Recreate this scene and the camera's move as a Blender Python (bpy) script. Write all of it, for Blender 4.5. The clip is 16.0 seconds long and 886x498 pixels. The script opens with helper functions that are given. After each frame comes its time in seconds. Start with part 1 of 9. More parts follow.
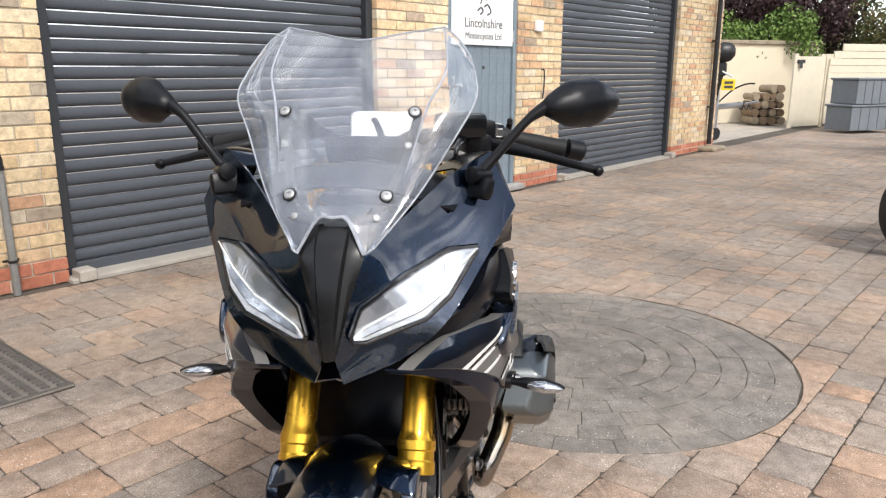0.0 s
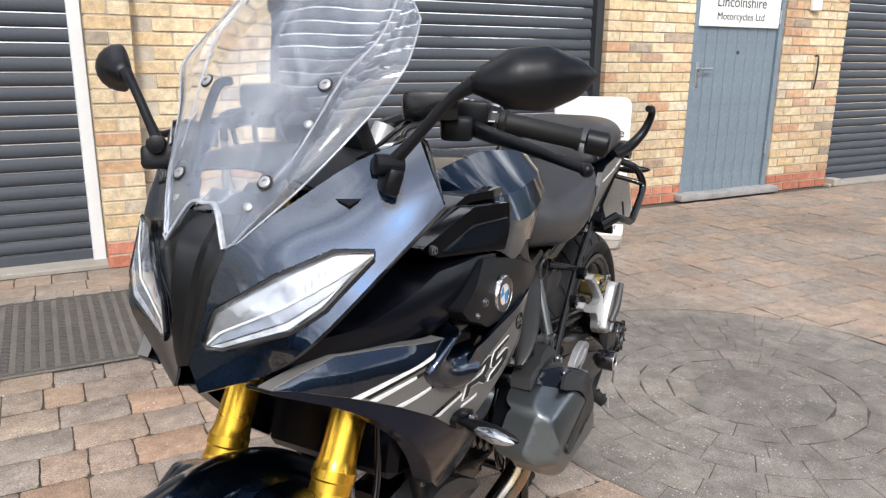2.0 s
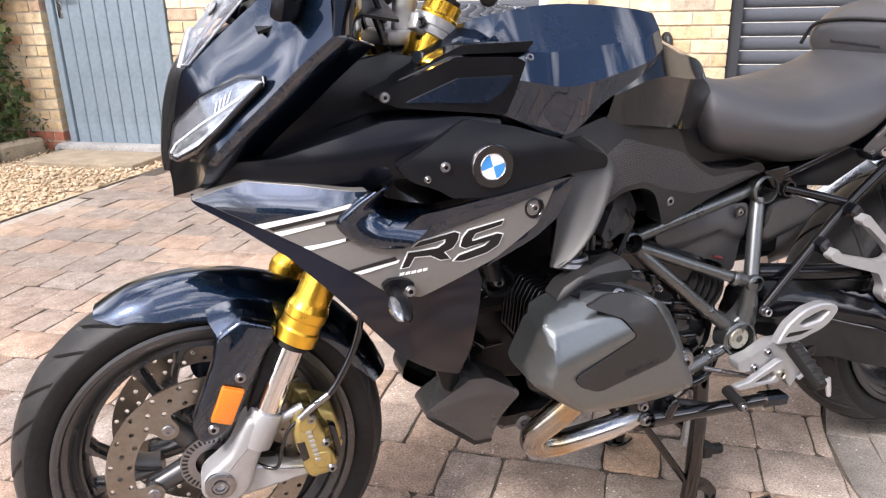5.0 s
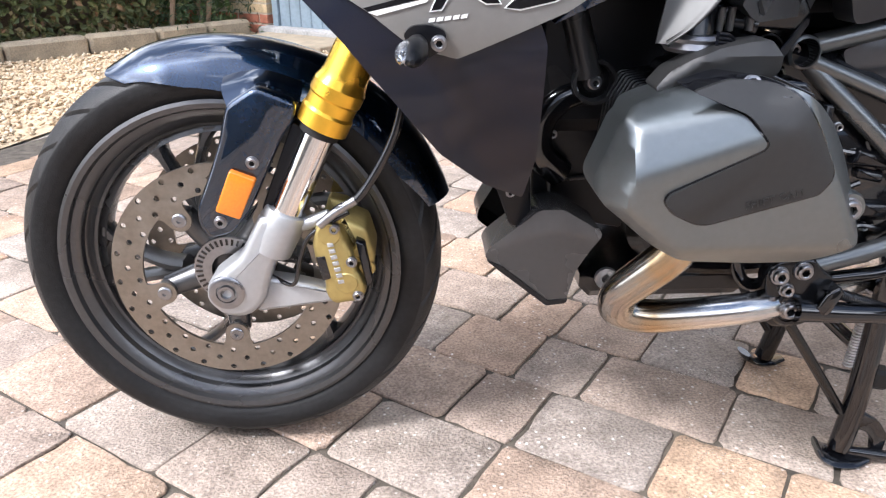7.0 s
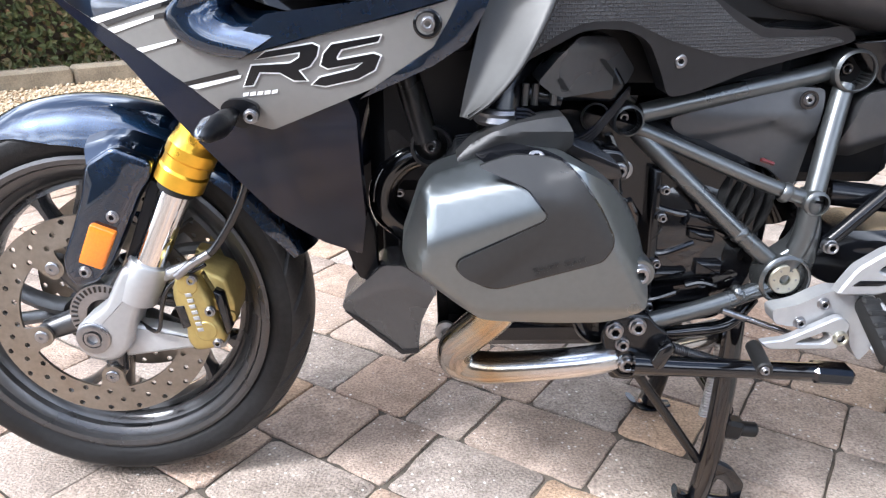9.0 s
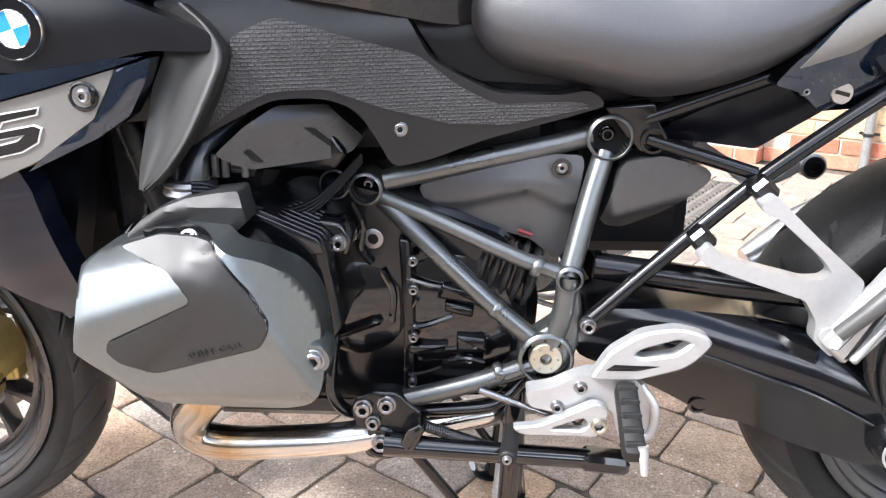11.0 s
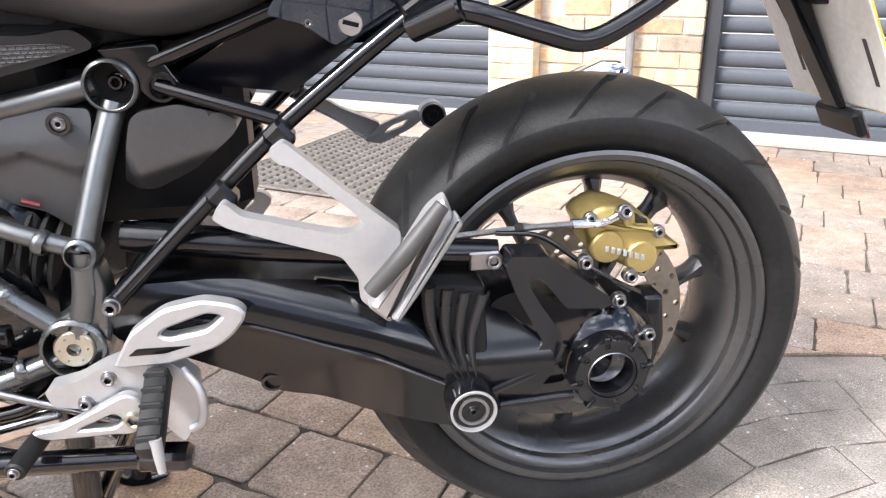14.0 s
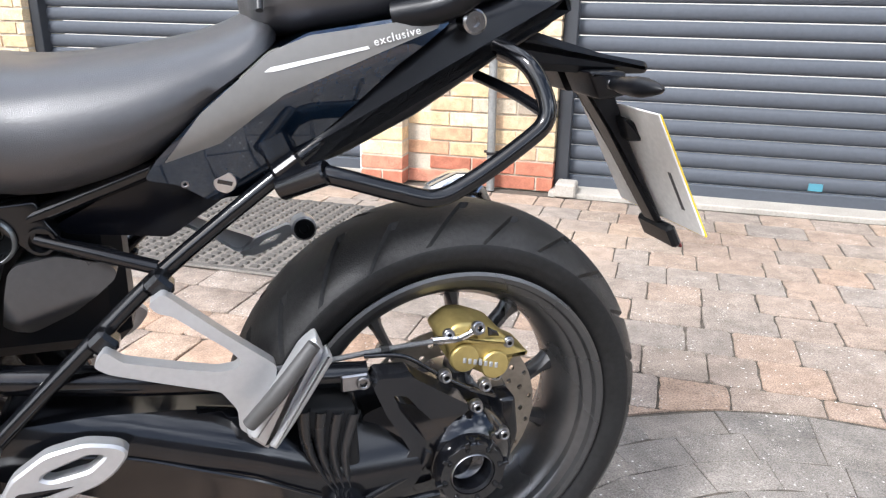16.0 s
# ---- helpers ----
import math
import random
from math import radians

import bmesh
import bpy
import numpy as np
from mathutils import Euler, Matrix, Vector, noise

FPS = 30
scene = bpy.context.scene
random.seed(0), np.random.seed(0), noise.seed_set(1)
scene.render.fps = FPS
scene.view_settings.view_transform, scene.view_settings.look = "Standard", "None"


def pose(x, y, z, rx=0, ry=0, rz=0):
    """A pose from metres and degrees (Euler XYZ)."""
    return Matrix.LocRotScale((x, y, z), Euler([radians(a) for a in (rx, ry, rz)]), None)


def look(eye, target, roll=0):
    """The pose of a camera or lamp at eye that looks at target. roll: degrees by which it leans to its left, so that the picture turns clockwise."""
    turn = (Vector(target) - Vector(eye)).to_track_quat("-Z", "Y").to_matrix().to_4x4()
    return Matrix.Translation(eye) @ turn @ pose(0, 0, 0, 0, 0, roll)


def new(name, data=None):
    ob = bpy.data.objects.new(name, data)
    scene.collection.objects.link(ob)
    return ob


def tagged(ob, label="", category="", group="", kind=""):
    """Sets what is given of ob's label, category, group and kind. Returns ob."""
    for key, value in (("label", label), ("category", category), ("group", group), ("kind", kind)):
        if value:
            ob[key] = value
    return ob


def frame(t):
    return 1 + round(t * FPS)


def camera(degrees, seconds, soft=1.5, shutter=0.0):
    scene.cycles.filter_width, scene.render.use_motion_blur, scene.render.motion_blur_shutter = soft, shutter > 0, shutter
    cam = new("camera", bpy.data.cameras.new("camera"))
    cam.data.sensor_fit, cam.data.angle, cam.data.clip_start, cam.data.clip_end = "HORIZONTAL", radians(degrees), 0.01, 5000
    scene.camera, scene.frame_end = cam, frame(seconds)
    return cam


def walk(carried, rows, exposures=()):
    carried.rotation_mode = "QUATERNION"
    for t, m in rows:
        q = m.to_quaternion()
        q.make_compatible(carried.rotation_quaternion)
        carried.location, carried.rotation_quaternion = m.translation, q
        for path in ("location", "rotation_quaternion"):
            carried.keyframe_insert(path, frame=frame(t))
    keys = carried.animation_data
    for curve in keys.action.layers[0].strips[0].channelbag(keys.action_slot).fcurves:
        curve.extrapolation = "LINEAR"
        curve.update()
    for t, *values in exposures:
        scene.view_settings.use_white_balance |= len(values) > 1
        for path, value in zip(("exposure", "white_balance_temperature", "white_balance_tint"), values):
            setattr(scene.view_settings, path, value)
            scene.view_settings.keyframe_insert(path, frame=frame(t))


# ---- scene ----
cam = camera(61.7, 16.0, soft=1.25)
PATH = [
    (0, (-0.991, -0.297, 1.197), (0.936, -0.04, 0.725), 0.1),
    (0.5, (-0.911, -0.489, 1.201), (0.986, -0.054, 0.739), 0.4),
    (1, (-0.839, -0.616, 1.205), (1.005, 0.0, 0.738), 0.5),
    (1.5, (-0.708, -0.666, 1.189), (1.063, 0.128, 0.705), 0.5),
    (2, (-0.62, -0.717, 1.172), (1.068, 0.227, 0.664), 0.6),
    (2.5, (-0.514, -0.894, 1.141), (1.071, 0.203, 0.609), 0.7),
    (3, (-0.428, -1.054, 1.146), (1.026, 0.202, 0.593), 0.8),
    (3.2, (-0.384, -1.081, 1.14), (1.006, 0.243, 0.578), 0.7),
    (5.3, (0.106, -1.173, 0.981), (0.533, 0.665, 0.316), -1.7),
    (5.5, (0.133, -1.145, 0.946), (0.489, 0.701, 0.265), -1.7),
    (6, (0.206, -1.061, 0.875), (0.417, 0.793, 0.156), -1.2),
    (6.5, (0.234, -1.009, 0.816), (0.332, 0.837, 0.053), -0.7),
    (7, (0.283, -1.014, 0.751), (0.296, 0.819, -0.048), -0.3),
    (7.5, (0.327, -1.037, 0.738), (0.285, 0.79, -0.075), -0.3),
    (8, (0.371, -1.044, 0.745), (0.305, 0.785, -0.062), -0.3),
    (8.5, (0.426, -1.051, 0.774), (0.386, 0.791, -0.004), 0.0),
    (9, (0.49, -1.045, 0.804), (0.488, 0.815, 0.068), 0.3),
    (9.5, (0.598, -1.059, 0.845), (0.627, 0.819, 0.156), 0.6),
    (9.7, (0.643, -1.073, 0.858), (0.669, 0.808, 0.178), 0.5),
    (11.8, (1.016, -0.88, 0.822), (0.69, 0.974, 0.148), -0.7),
    (12, (1.044, -0.868, 0.816), (0.687, 0.981, 0.142), -0.9),
    (12.5, (1.068, -0.846, 0.807), (0.694, 0.996, 0.124), -1.3),
    (13, (1.105, -0.841, 0.804), (0.86, 1.015, 0.101), -1.6),
    (13.5, (1.188, -0.854, 0.797), (1.181, 1.011, 0.075), -1.2),
    (14, (1.257, -0.873, 0.786), (1.47, 0.977, 0.055), -0.7),
    (14.3, (1.284, -0.88, 0.787), (1.595, 0.95, 0.044), -0.5),
    (14.5, (1.3, -0.888, 0.79), (1.663, 0.93, 0.042), -0.2),
    (15, (1.312, -0.898, 0.806), (1.773, 0.908, 0.081), 0.2),
    (15.5, (1.292, -0.914, 0.87), (1.808, 0.894, 0.186), 0.5),
    (16, (1.261, -0.926, 0.921), (1.8, 0.889, 0.277), 0.9),
]
walk(cam, [(t, look(eye, target, roll)) for t, eye, target, roll in PATH],
     exposures=[(0, -0.08, 6450, 10), (1.5, -0.10, 6350, 10), (3, 0.05, 6200, 10), (5.5, 0.75, 6450, 17), (6.5, 0.86, 5950, 12), (7.5, 0.86, 6000, 13), (8.5, 0.89, 5750, 10), (9.5, 1.21, 5900, 11), (12.5, 1.52, 6250, 11), (13.5, 1.40, 6300, 13), (14.5, 1.02, 6150, 12), (16, 0.80, 6000, 10)])

# ---- light ----
SUN_DIR = Vector((-0.70, -0.46, 0.92)).normalized()
world = bpy.data.worlds.new("sky")
scene.world = world
world.use_nodes = True
wn, wl = world.node_tree.nodes, world.node_tree.links
wn.clear()
sky = wn.new("ShaderNodeTexSky")
sky.sky_type = "NISHITA"
sky.sun_disc = False
sky.sun_elevation = math.asin(SUN_DIR.z)
sky.sun_rotation = math.atan2(SUN_DIR.x, SUN_DIR.y)
sky.air_density, sky.dust_density = 1.0, 4.0
# broken cloud over the blue
wtc = wn.new("ShaderNodeTexCoord")
wmap = wn.new("ShaderNodeMapping")
wmap.inputs["Scale"].default_value = (1.0, 1.0, 2.2)
cloud = wn.new("ShaderNodeTexNoise")
cloud.inputs["Scale"].default_value, cloud.inputs["Detail"].default_value = 2.6, 7.0
cloud.inputs["Roughness"].default_value, cloud.inputs["Distortion"].default_value = 0.58, 0.35
cramp = wn.new("ShaderNodeValToRGB")
cramp.color_ramp.elements[0].position, cramp.color_ramp.elements[1].position = 0.47, 0.68
wmix = wn.new("ShaderNodeMix")
wmix.data_type = "RGBA"
wmix.inputs["B"].default_value = (30.0, 30.4, 31.2, 1)
wbg = wn.new("ShaderNodeBackground")
wbg.inputs["Strength"].default_value = 0.128
wout = wn.new("ShaderNodeOutputWorld")
wl.new(wtc.outputs["Generated"], wmap.inputs["Vector"])
wl.new(wmap.outputs["Vector"], cloud.inputs["Vector"])
wl.new(cloud.outputs["Fac"], cramp.inputs["Fac"])
wl.new(cramp.outputs["Color"], wmix.inputs["Factor"])
wl.new(sky.outputs["Color"], wmix.inputs["A"])
wl.new(wmix.outputs["Result"], wbg.inputs["Color"])
wl.new(wbg.outputs["Background"], wout.inputs["Surface"])
sun = new("sun", bpy.data.lights.new("sun", "SUN"))
sun.data.energy, sun.data.angle, sun.data.color = 2.9, radians(11), (1.0, 0.975, 0.94)
sun.matrix_world = look(SUN_DIR * 20, (0, 0, 0))


# ---- materials ----
def material(name, color, rough=0.5, metal=0.0, coat=0.0, vary=0.12, scale=6.0, fine=120.0, bump=0.0, bump_scale=300.0, rough_vary=0.08, spec=0.5):
    """A surface with stains at one scale, grain at another, and fine relief."""
    m = bpy.data.materials.new(name)
    m.use_nodes = True
    n, l = m.node_tree.nodes, m.node_tree.links
    b = n["Principled BSDF"]
    tc = n.new("ShaderNodeTexCoord")
    big, small = n.new("ShaderNodeTexNoise"), n.new("ShaderNodeTexNoise")
    big.inputs["Scale"].default_value, big.inputs["Detail"].default_value = scale, 4
    small.inputs["Scale"].default_value, small.inputs["Detail"].default_value = fine, 3
    add = n.new("ShaderNodeMath")
    add.operation = "ADD"
    ramp = n.new("ShaderNodeMapRange")
    ramp.inputs["From Min"].default_value, ramp.inputs["From Max"].default_value = 0.7, 1.3
    ramp.inputs["To Min"].default_value, ramp.inputs["To Max"].default_value = 1 - vary, 1 + vary
    mul = n.new("ShaderNodeMix")
    mul.data_type, mul.blend_type = "RGBA", "MULTIPLY"
    mul.inputs["Factor"].default_value = 1.0
    mul.inputs["A"].default_value = (*color, 1)
    for t in (big, small):
        l.new(tc.outputs["Object"], t.inputs["Vector"])
    l.new(big.outputs["Fac"], add.inputs[0])
    l.new(small.outputs["Fac"], add.inputs[1])
    l.new(add.outputs[0], ramp.inputs["Value"])
    l.new(ramp.outputs["Result"], mul.inputs["B"])
    l.new(mul.outputs["Result"], b.inputs["Base Color"])
    rr = n.new("ShaderNodeMapRange")
    rr.inputs["From Min"].default_value, rr.inputs["From Max"].default_value = 0.35, 0.65
    rr.inputs["To Min"].default_value, rr.inputs["To Max"].default_value = max(0.02, rough - rough_vary), min(1, rough + rough_vary)
    l.new(big.outputs["Fac"], rr.inputs["Value"])
    l.new(rr.outputs["Result"], b.inputs["Roughness"])
    b.inputs["Metallic"].default_value = metal
    b.inputs["Coat Weight"].default_value = coat
    b.inputs["Coat Roughness"].default_value = 0.02
    b.inputs["Coat IOR"].default_value = 1.6
    b.inputs["Specular IOR Level"].default_value = spec
    if bump:
        bt = n.new("ShaderNodeTexNoise")
        bt.inputs["Scale"].default_value, bt.inputs["Detail"].default_value = bump_scale, 3
        bn = n.new("ShaderNodeBump")
        bn.inputs["Strength"].default_value, bn.inputs["Distance"].default_value = bump, 0.002
        l.new(tc.outputs["Object"], bt.inputs["Vector"])
        l.new(bt.outputs["Fac"], bn.inputs["Height"])
        l.new(bn.outputs["Normal"], b.inputs["Normal"])
    return m


def masonry(name, stops, island, rough=0.85, bump=0.6, speck=0.25, scale=22.0, stain=0.3, lime=0.0, fine=240.0, grit=0.35):
    """Fired or cast pieces: each takes its own tone, with speckle, stains and a rough face."""
    m = bpy.data.materials.new(name)
    m.use_nodes = True
    n, l = m.node_tree.nodes, m.node_tree.links
    b = n["Principled BSDF"]
    if island:
        rnd = n.new("ShaderNodeNewGeometry").outputs["Random Per Island"]
    else:
        rnd = n.new("ShaderNodeObjectInfo").outputs["Random"]
    ramp = n.new("ShaderNodeValToRGB")
    ramp.color_ramp.interpolation = "LINEAR"
    e = ramp.color_ramp.elements
    while len(e) < len(stops):
        e.new(0.5)
    for el, (p, c) in zip(e, stops):
        el.position, el.color = p, (*c, 1)
    l.new(rnd, ramp.inputs["Fac"])
    geo = n.new("ShaderNodeNewGeometry")
    nz = n.new("ShaderNodeTexNoise")
    nz.inputs["Scale"].default_value, nz.inputs["Detail"].default_value, nz.inputs["Roughness"].default_value = scale, 6, 0.65
    fi = n.new("ShaderNodeTexNoise")
    fi.inputs["Scale"].default_value, fi.inputs["Detail"].default_value = fine, 5
    wide = n.new("ShaderNodeTexNoise")
    wide.inputs["Scale"].default_value, wide.inputs["Detail"].default_value = 0.9, 4
    for t in (nz, fi, wide):
        l.new(geo.outputs["Position"], t.inputs["Vector"])
    cur = ramp.outputs["Color"]
    for tex, amount, lo, hi in ((nz, stain, 0.3, 0.7), (fi, speck, 0.3, 0.7), (wide, 0.22, 0.35, 0.65)):
        mr = n.new("ShaderNodeMapRange")
        mr.inputs["From Min"].default_value, mr.inputs["From Max"].default_value = lo, hi
        mr.inputs["To Min"].default_value, mr.inputs["To Max"].default_value = 1 - amount, 1 + amount * 0.8
        l.new(tex.outputs["Fac"], mr.inputs["Value"])
        mx = n.new("ShaderNodeMix")
        mx.data_type, mx.blend_type = "RGBA", "MULTIPLY"
        mx.inputs["Factor"].default_value = 1
        l.new(cur, mx.inputs["A"])
        l.new(mr.outputs["Result"], mx.inputs["B"])
        cur = mx.outputs["Result"]
    if lime:
        # pale lime spots and dark flecks
        for sc, lo, hi, col, gate in ((60.0, 0.10, 0.19, (0.74, 0.71, 0.66, 1), 0.50), (130.0, 0.14, 0.22, (0.10, 0.09, 0.08, 1), 0.52), (310.0, 0.16, 0.30, (0.60, 0.56, 0.50, 1), 0.57)):
            vo = n.new("ShaderNodeTexVoronoi")
            vo.inputs["Scale"].default_value = sc
            l.new(geo.outputs["Position"], vo.inputs["Vector"])
            sp = n.new("ShaderNodeMapRange")
            sp.inputs["From Min"].default_value, sp.inputs["From Max"].default_value = hi, lo
            l.new(vo.outputs["Distance"], sp.inputs["Value"])
            pn = n.new("ShaderNodeTexNoise")
            pn.inputs["Scale"].default_value, pn.inputs["Detail"].default_value = 6.0 + sc * 0.02, 5
            l.new(geo.outputs["Position"], pn.inputs["Vector"])
            gt = n.new("ShaderNodeMapRange")
            gt.inputs["From Min"].default_value, gt.inputs["From Max"].default_value = gate - 0.05, gate + 0.10
            gt.inputs["To Max"].default_value = lime
            l.new(pn.outputs["Fac"], gt.inputs["Value"])
            mm = n.new("ShaderNodeMath")
            mm.operation = "MULTIPLY"
            l.new(sp.outputs["Result"], mm.inputs[0])
            l.new(gt.outputs["Result"], mm.inputs[1])
            mx = n.new("ShaderNodeMix")
            mx.data_type = "RGBA"
            mx.inputs["B"].default_value = col
            l.new(mm.outputs[0], mx.inputs["Factor"])
            l.new(cur, mx.inputs["A"])
            cur = mx.outputs["Result"]
    l.new(cur, b.inputs["Base Color"])
    b.inputs["Roughness"].default_value = rough
    b.inputs["Specular IOR Level"].default_value = 0.3
    bn = n.new("ShaderNodeBump")
    bn.inputs["Strength"].default_value, bn.inputs["Distance"].default_value = bump, 0.004
    ad = n.new("ShaderNodeMath")
    ad.operation = "MULTIPLY_ADD"
    ad.inputs[1].default_value = grit
    l.new(fi.outputs["Fac"], ad.inputs[0])
    l.new(nz.outputs["Fac"], ad.inputs[2])
    l.new(ad.outputs[0], bn.inputs["Height"])
    l.new(bn.outputs["Normal"], b.inputs["Normal"])
    return m


BRICK_TONES = [(0.0, (0.63, 0.46, 0.265)), (0.35, (0.69, 0.545, 0.345)), (0.6, (0.73, 0.60, 0.41)), (0.78, (0.60, 0.39, 0.23)),
               (0.88, (0.56, 0.33, 0.20)), (0.95, (0.40, 0.33, 0.25)), (1.0, (0.76, 0.65, 0.48))]
RED_TONES = [(0.0, (0.46, 0.17, 0.105)), (0.6, (0.54, 0.21, 0.13)), (1.0, (0.60, 0.27, 0.18))]
PAVER_TONES = [(0.00, (0.361, 0.275, 0.217)), (0.16, (0.332, 0.279, 0.237)), (0.32, (0.409, 0.289, 0.210)), (0.46, (0.319, 0.271, 0.233)),
               (0.60, (0.361, 0.295, 0.243)), (0.74, (0.439, 0.293, 0.203)), (0.86, (0.341, 0.283, 0.236)), (0.94, (0.472, 0.329, 0.221)), (1.00, (0.387, 0.291, 0.225))]
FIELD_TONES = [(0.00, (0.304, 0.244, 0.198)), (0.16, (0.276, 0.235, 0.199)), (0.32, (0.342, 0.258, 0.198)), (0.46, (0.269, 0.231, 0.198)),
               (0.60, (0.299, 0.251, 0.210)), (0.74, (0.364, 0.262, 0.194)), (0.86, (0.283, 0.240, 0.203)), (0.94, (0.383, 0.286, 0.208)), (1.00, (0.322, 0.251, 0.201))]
SETT_TONES = [(0.0, (0.200, 0.182, 0.162)), (0.5, (0.222, 0.200, 0.177)), (1.0, (0.246, 0.218, 0.189))]
brick_mat = masonry("buff_brick", BRICK_TONES, False)
brick_far_mat = masonry("buff_brick_joined", BRICK_TONES, True)
red_mat = masonry("red_brick", RED_TONES, False, rough=0.75)
red_far_mat = masonry("red_brick_joined", RED_TONES, True, rough=0.75)
paver_mat = masonry("tumbled_paver", PAVER_TONES, False, bump=1.0, speck=0.40, scale=17, stain=0.30, lime=0.9, fine=210, grit=0.75)
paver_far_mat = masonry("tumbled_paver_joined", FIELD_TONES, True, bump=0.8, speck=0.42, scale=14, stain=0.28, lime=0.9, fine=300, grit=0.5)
sett_mat = masonry("grey_sett", SETT_TONES, False, bump=0.8, speck=0.42, scale=11, stain=0.32, lime=0.9, fine=300, grit=0.5)
mortar_mat = material("lime_mortar", (0.50, 0.44, 0.35), 0.95, vary=0.25, scale=9, fine=180, bump=0.5)
joint_mat = material("dark_joint_sand", (0.082, 0.069, 0.054), 0.95, vary=0.6, scale=2.2, fine=40, bump=0.9, bump_scale=220)
sill_mat = material("weathered_grey_sill", (0.30, 0.295, 0.285), 0.85, vary=0.3, scale=6, fine=60, bump=0.4)
concrete_mat = material("pale_concrete", (0.37, 0.34, 0.295), 0.9, vary=0.2, scale=5, fine=140, bump=0.4)
shutter_mat = material("anthracite_slat", (0.072, 0.080, 0.094), 0.6, vary=0.07, scale=3, fine=60, rough_vary=0.05, spec=0.25)
jamb_mat = material("dark_jamb", (0.030, 0.033, 0.038), 0.45, vary=0.08)
white_trim_mat = material("white_trim", (0.75, 0.76, 0.76), 0.45, vary=0.05)
yellow_seal_mat = material("yellow_seal", (0.55, 0.40, 0.06), 0.6)
door_mat = material("blue_grey_paint", (0.185, 0.235, 0.275), 0.5, vary=0.13, scale=5, fine=40, bump=0.15, bump_scale=60)
steel_mat = material("brushed_steel", (0.62, 0.62, 0.62), 0.32, 1.0, vary=0.06)
sign_mat = material("white_sign_panel", (0.84, 0.84, 0.83), 0.35, vary=0.03)
ink_mat = material("dark_grey_lettering", (0.045, 0.047, 0.05), 0.5)
grey_pipe_mat = material("weathered_grey_pipe", (0.20, 0.20, 0.19), 0.6, vary=0.2)
black_pipe_mat = material("black_pipe", (0.012, 0.012, 0.013), 0.45)
tag_mat = material("blue_sticker", (0.07, 0.22, 0.28), 0.4)
render_wall_mat = material("cream_render", (0.70, 0.62, 0.47), 0.9, vary=0.08, scale=2, bump=0.3)
cream_mat = material("cream_boards", (0.66, 0.60, 0.47), 0.7, vary=0.07)
box_grey_mat = material("grey_plastic_box", (0.16, 0.18, 0.20), 0.55)
gravel_mat = masonry("pale_gravel", [(0.0, (0.36, 0.26, 0.16)), (0.5, (0.52, 0.40, 0.26)), (1.0, (0.66, 0.56, 0.42))], True, speck=0.1)
hedge_shade_mat = material("dark_hedge_shade", (0.09, 0.065, 0.045), 0.95, vary=0.4, scale=8, bump=0.9)
stone_mat = material("weathered_stone", (0.30, 0.25, 0.18), 0.9, vary=0.35, scale=9, bump=0.7)
wood_mat = material("weathered_wood", (0.20, 0.14, 0.09), 0.8, vary=0.3, scale=14)
# darker than the sheet to paint in shade on the stud sides; rim too
stud_mat = material("worn_shaded_rubber", (0.088, 0.080, 0.071), 0.8, vary=0.3, scale=9, bump=0.3)
rubber_mat_mat = material("rubber_floor_mat", (0.150, 0.135, 0.118), 0.85, vary=0.35, scale=6, bump=0.4)
plate_yellow_far = material("yellow_plate", (0.80, 0.58, 0.02), 0.45, vary=0.05)
far_tyre_mat = material("worn_tyre", (0.016, 0.016, 0.016), 0.7, vary=0.2)
far_body_mat = material("dark_red_lacquer", (0.06, 0.008, 0.008), 0.25, coat=0.8)
far_red_mat = material("red_lamp", (0.35, 0.01, 0.01), 0.3)
south_mat = material("added_wall_brown", (0.155, 0.140, 0.125), 0.9, vary=0.3, scale=1.5, fine=25)
far_ground_mat = material("far_paving", (0.38, 0.34, 0.29), 0.95, vary=0.25, scale=2, fine=30)


def leafy(name, stops):
    m = bpy.data.materials.new(name)
    m.use_nodes = True
    n, l = m.node_tree.nodes, m.node_tree.links
    b = n["Principled BSDF"]
    g = n.new("ShaderNodeNewGeometry")
    r = n.new("ShaderNodeValToRGB")
    e = r.color_ramp.elements
    while len(e) < len(stops):
        e.new(0.5)
    for el, (p, c) in zip(e, stops):
        el.position, el.color = p, (*c, 1)
    l.new(g.outputs["Random Per Island"], r.inputs["Fac"])
    l.new(r.outputs["Color"], b.inputs["Base Color"])
    b.inputs["Roughness"].default_value = 0.55
    b.inputs["Specular IOR Level"].default_value = 0.35
    return m


ivy_mat = leafy("ivy_leaf", [(0.0, (0.040, 0.075, 0.020)), (0.6, (0.085, 0.125, 0.035)), (1.0, (0.16, 0.18, 0.065))])
hedge_mat = leafy("hedge_leaf", [(0.0, (0.045, 0.060, 0.018)), (0.6, (0.10, 0.11, 0.035)), (0.9, (0.16, 0.12, 0.05)), (1.0, (0.20, 0.10, 0.05))])
conifer_mat = leafy("conifer_needle", [(0.0, (0.018, 0.035, 0.018)), (0.7, (0.045, 0.075, 0.030)), (1.0, (0.09, 0.12, 0.05))])
purple_mat = leafy("copper_leaf", [(0.0, (0.030, 0.014, 0.018)), (1.0, (0.085, 0.045, 0.05))])
green_mat = leafy("bright_leaf", [(0.0, (0.06, 0.12, 0.02)), (1.0, (0.18, 0.27, 0.06))])


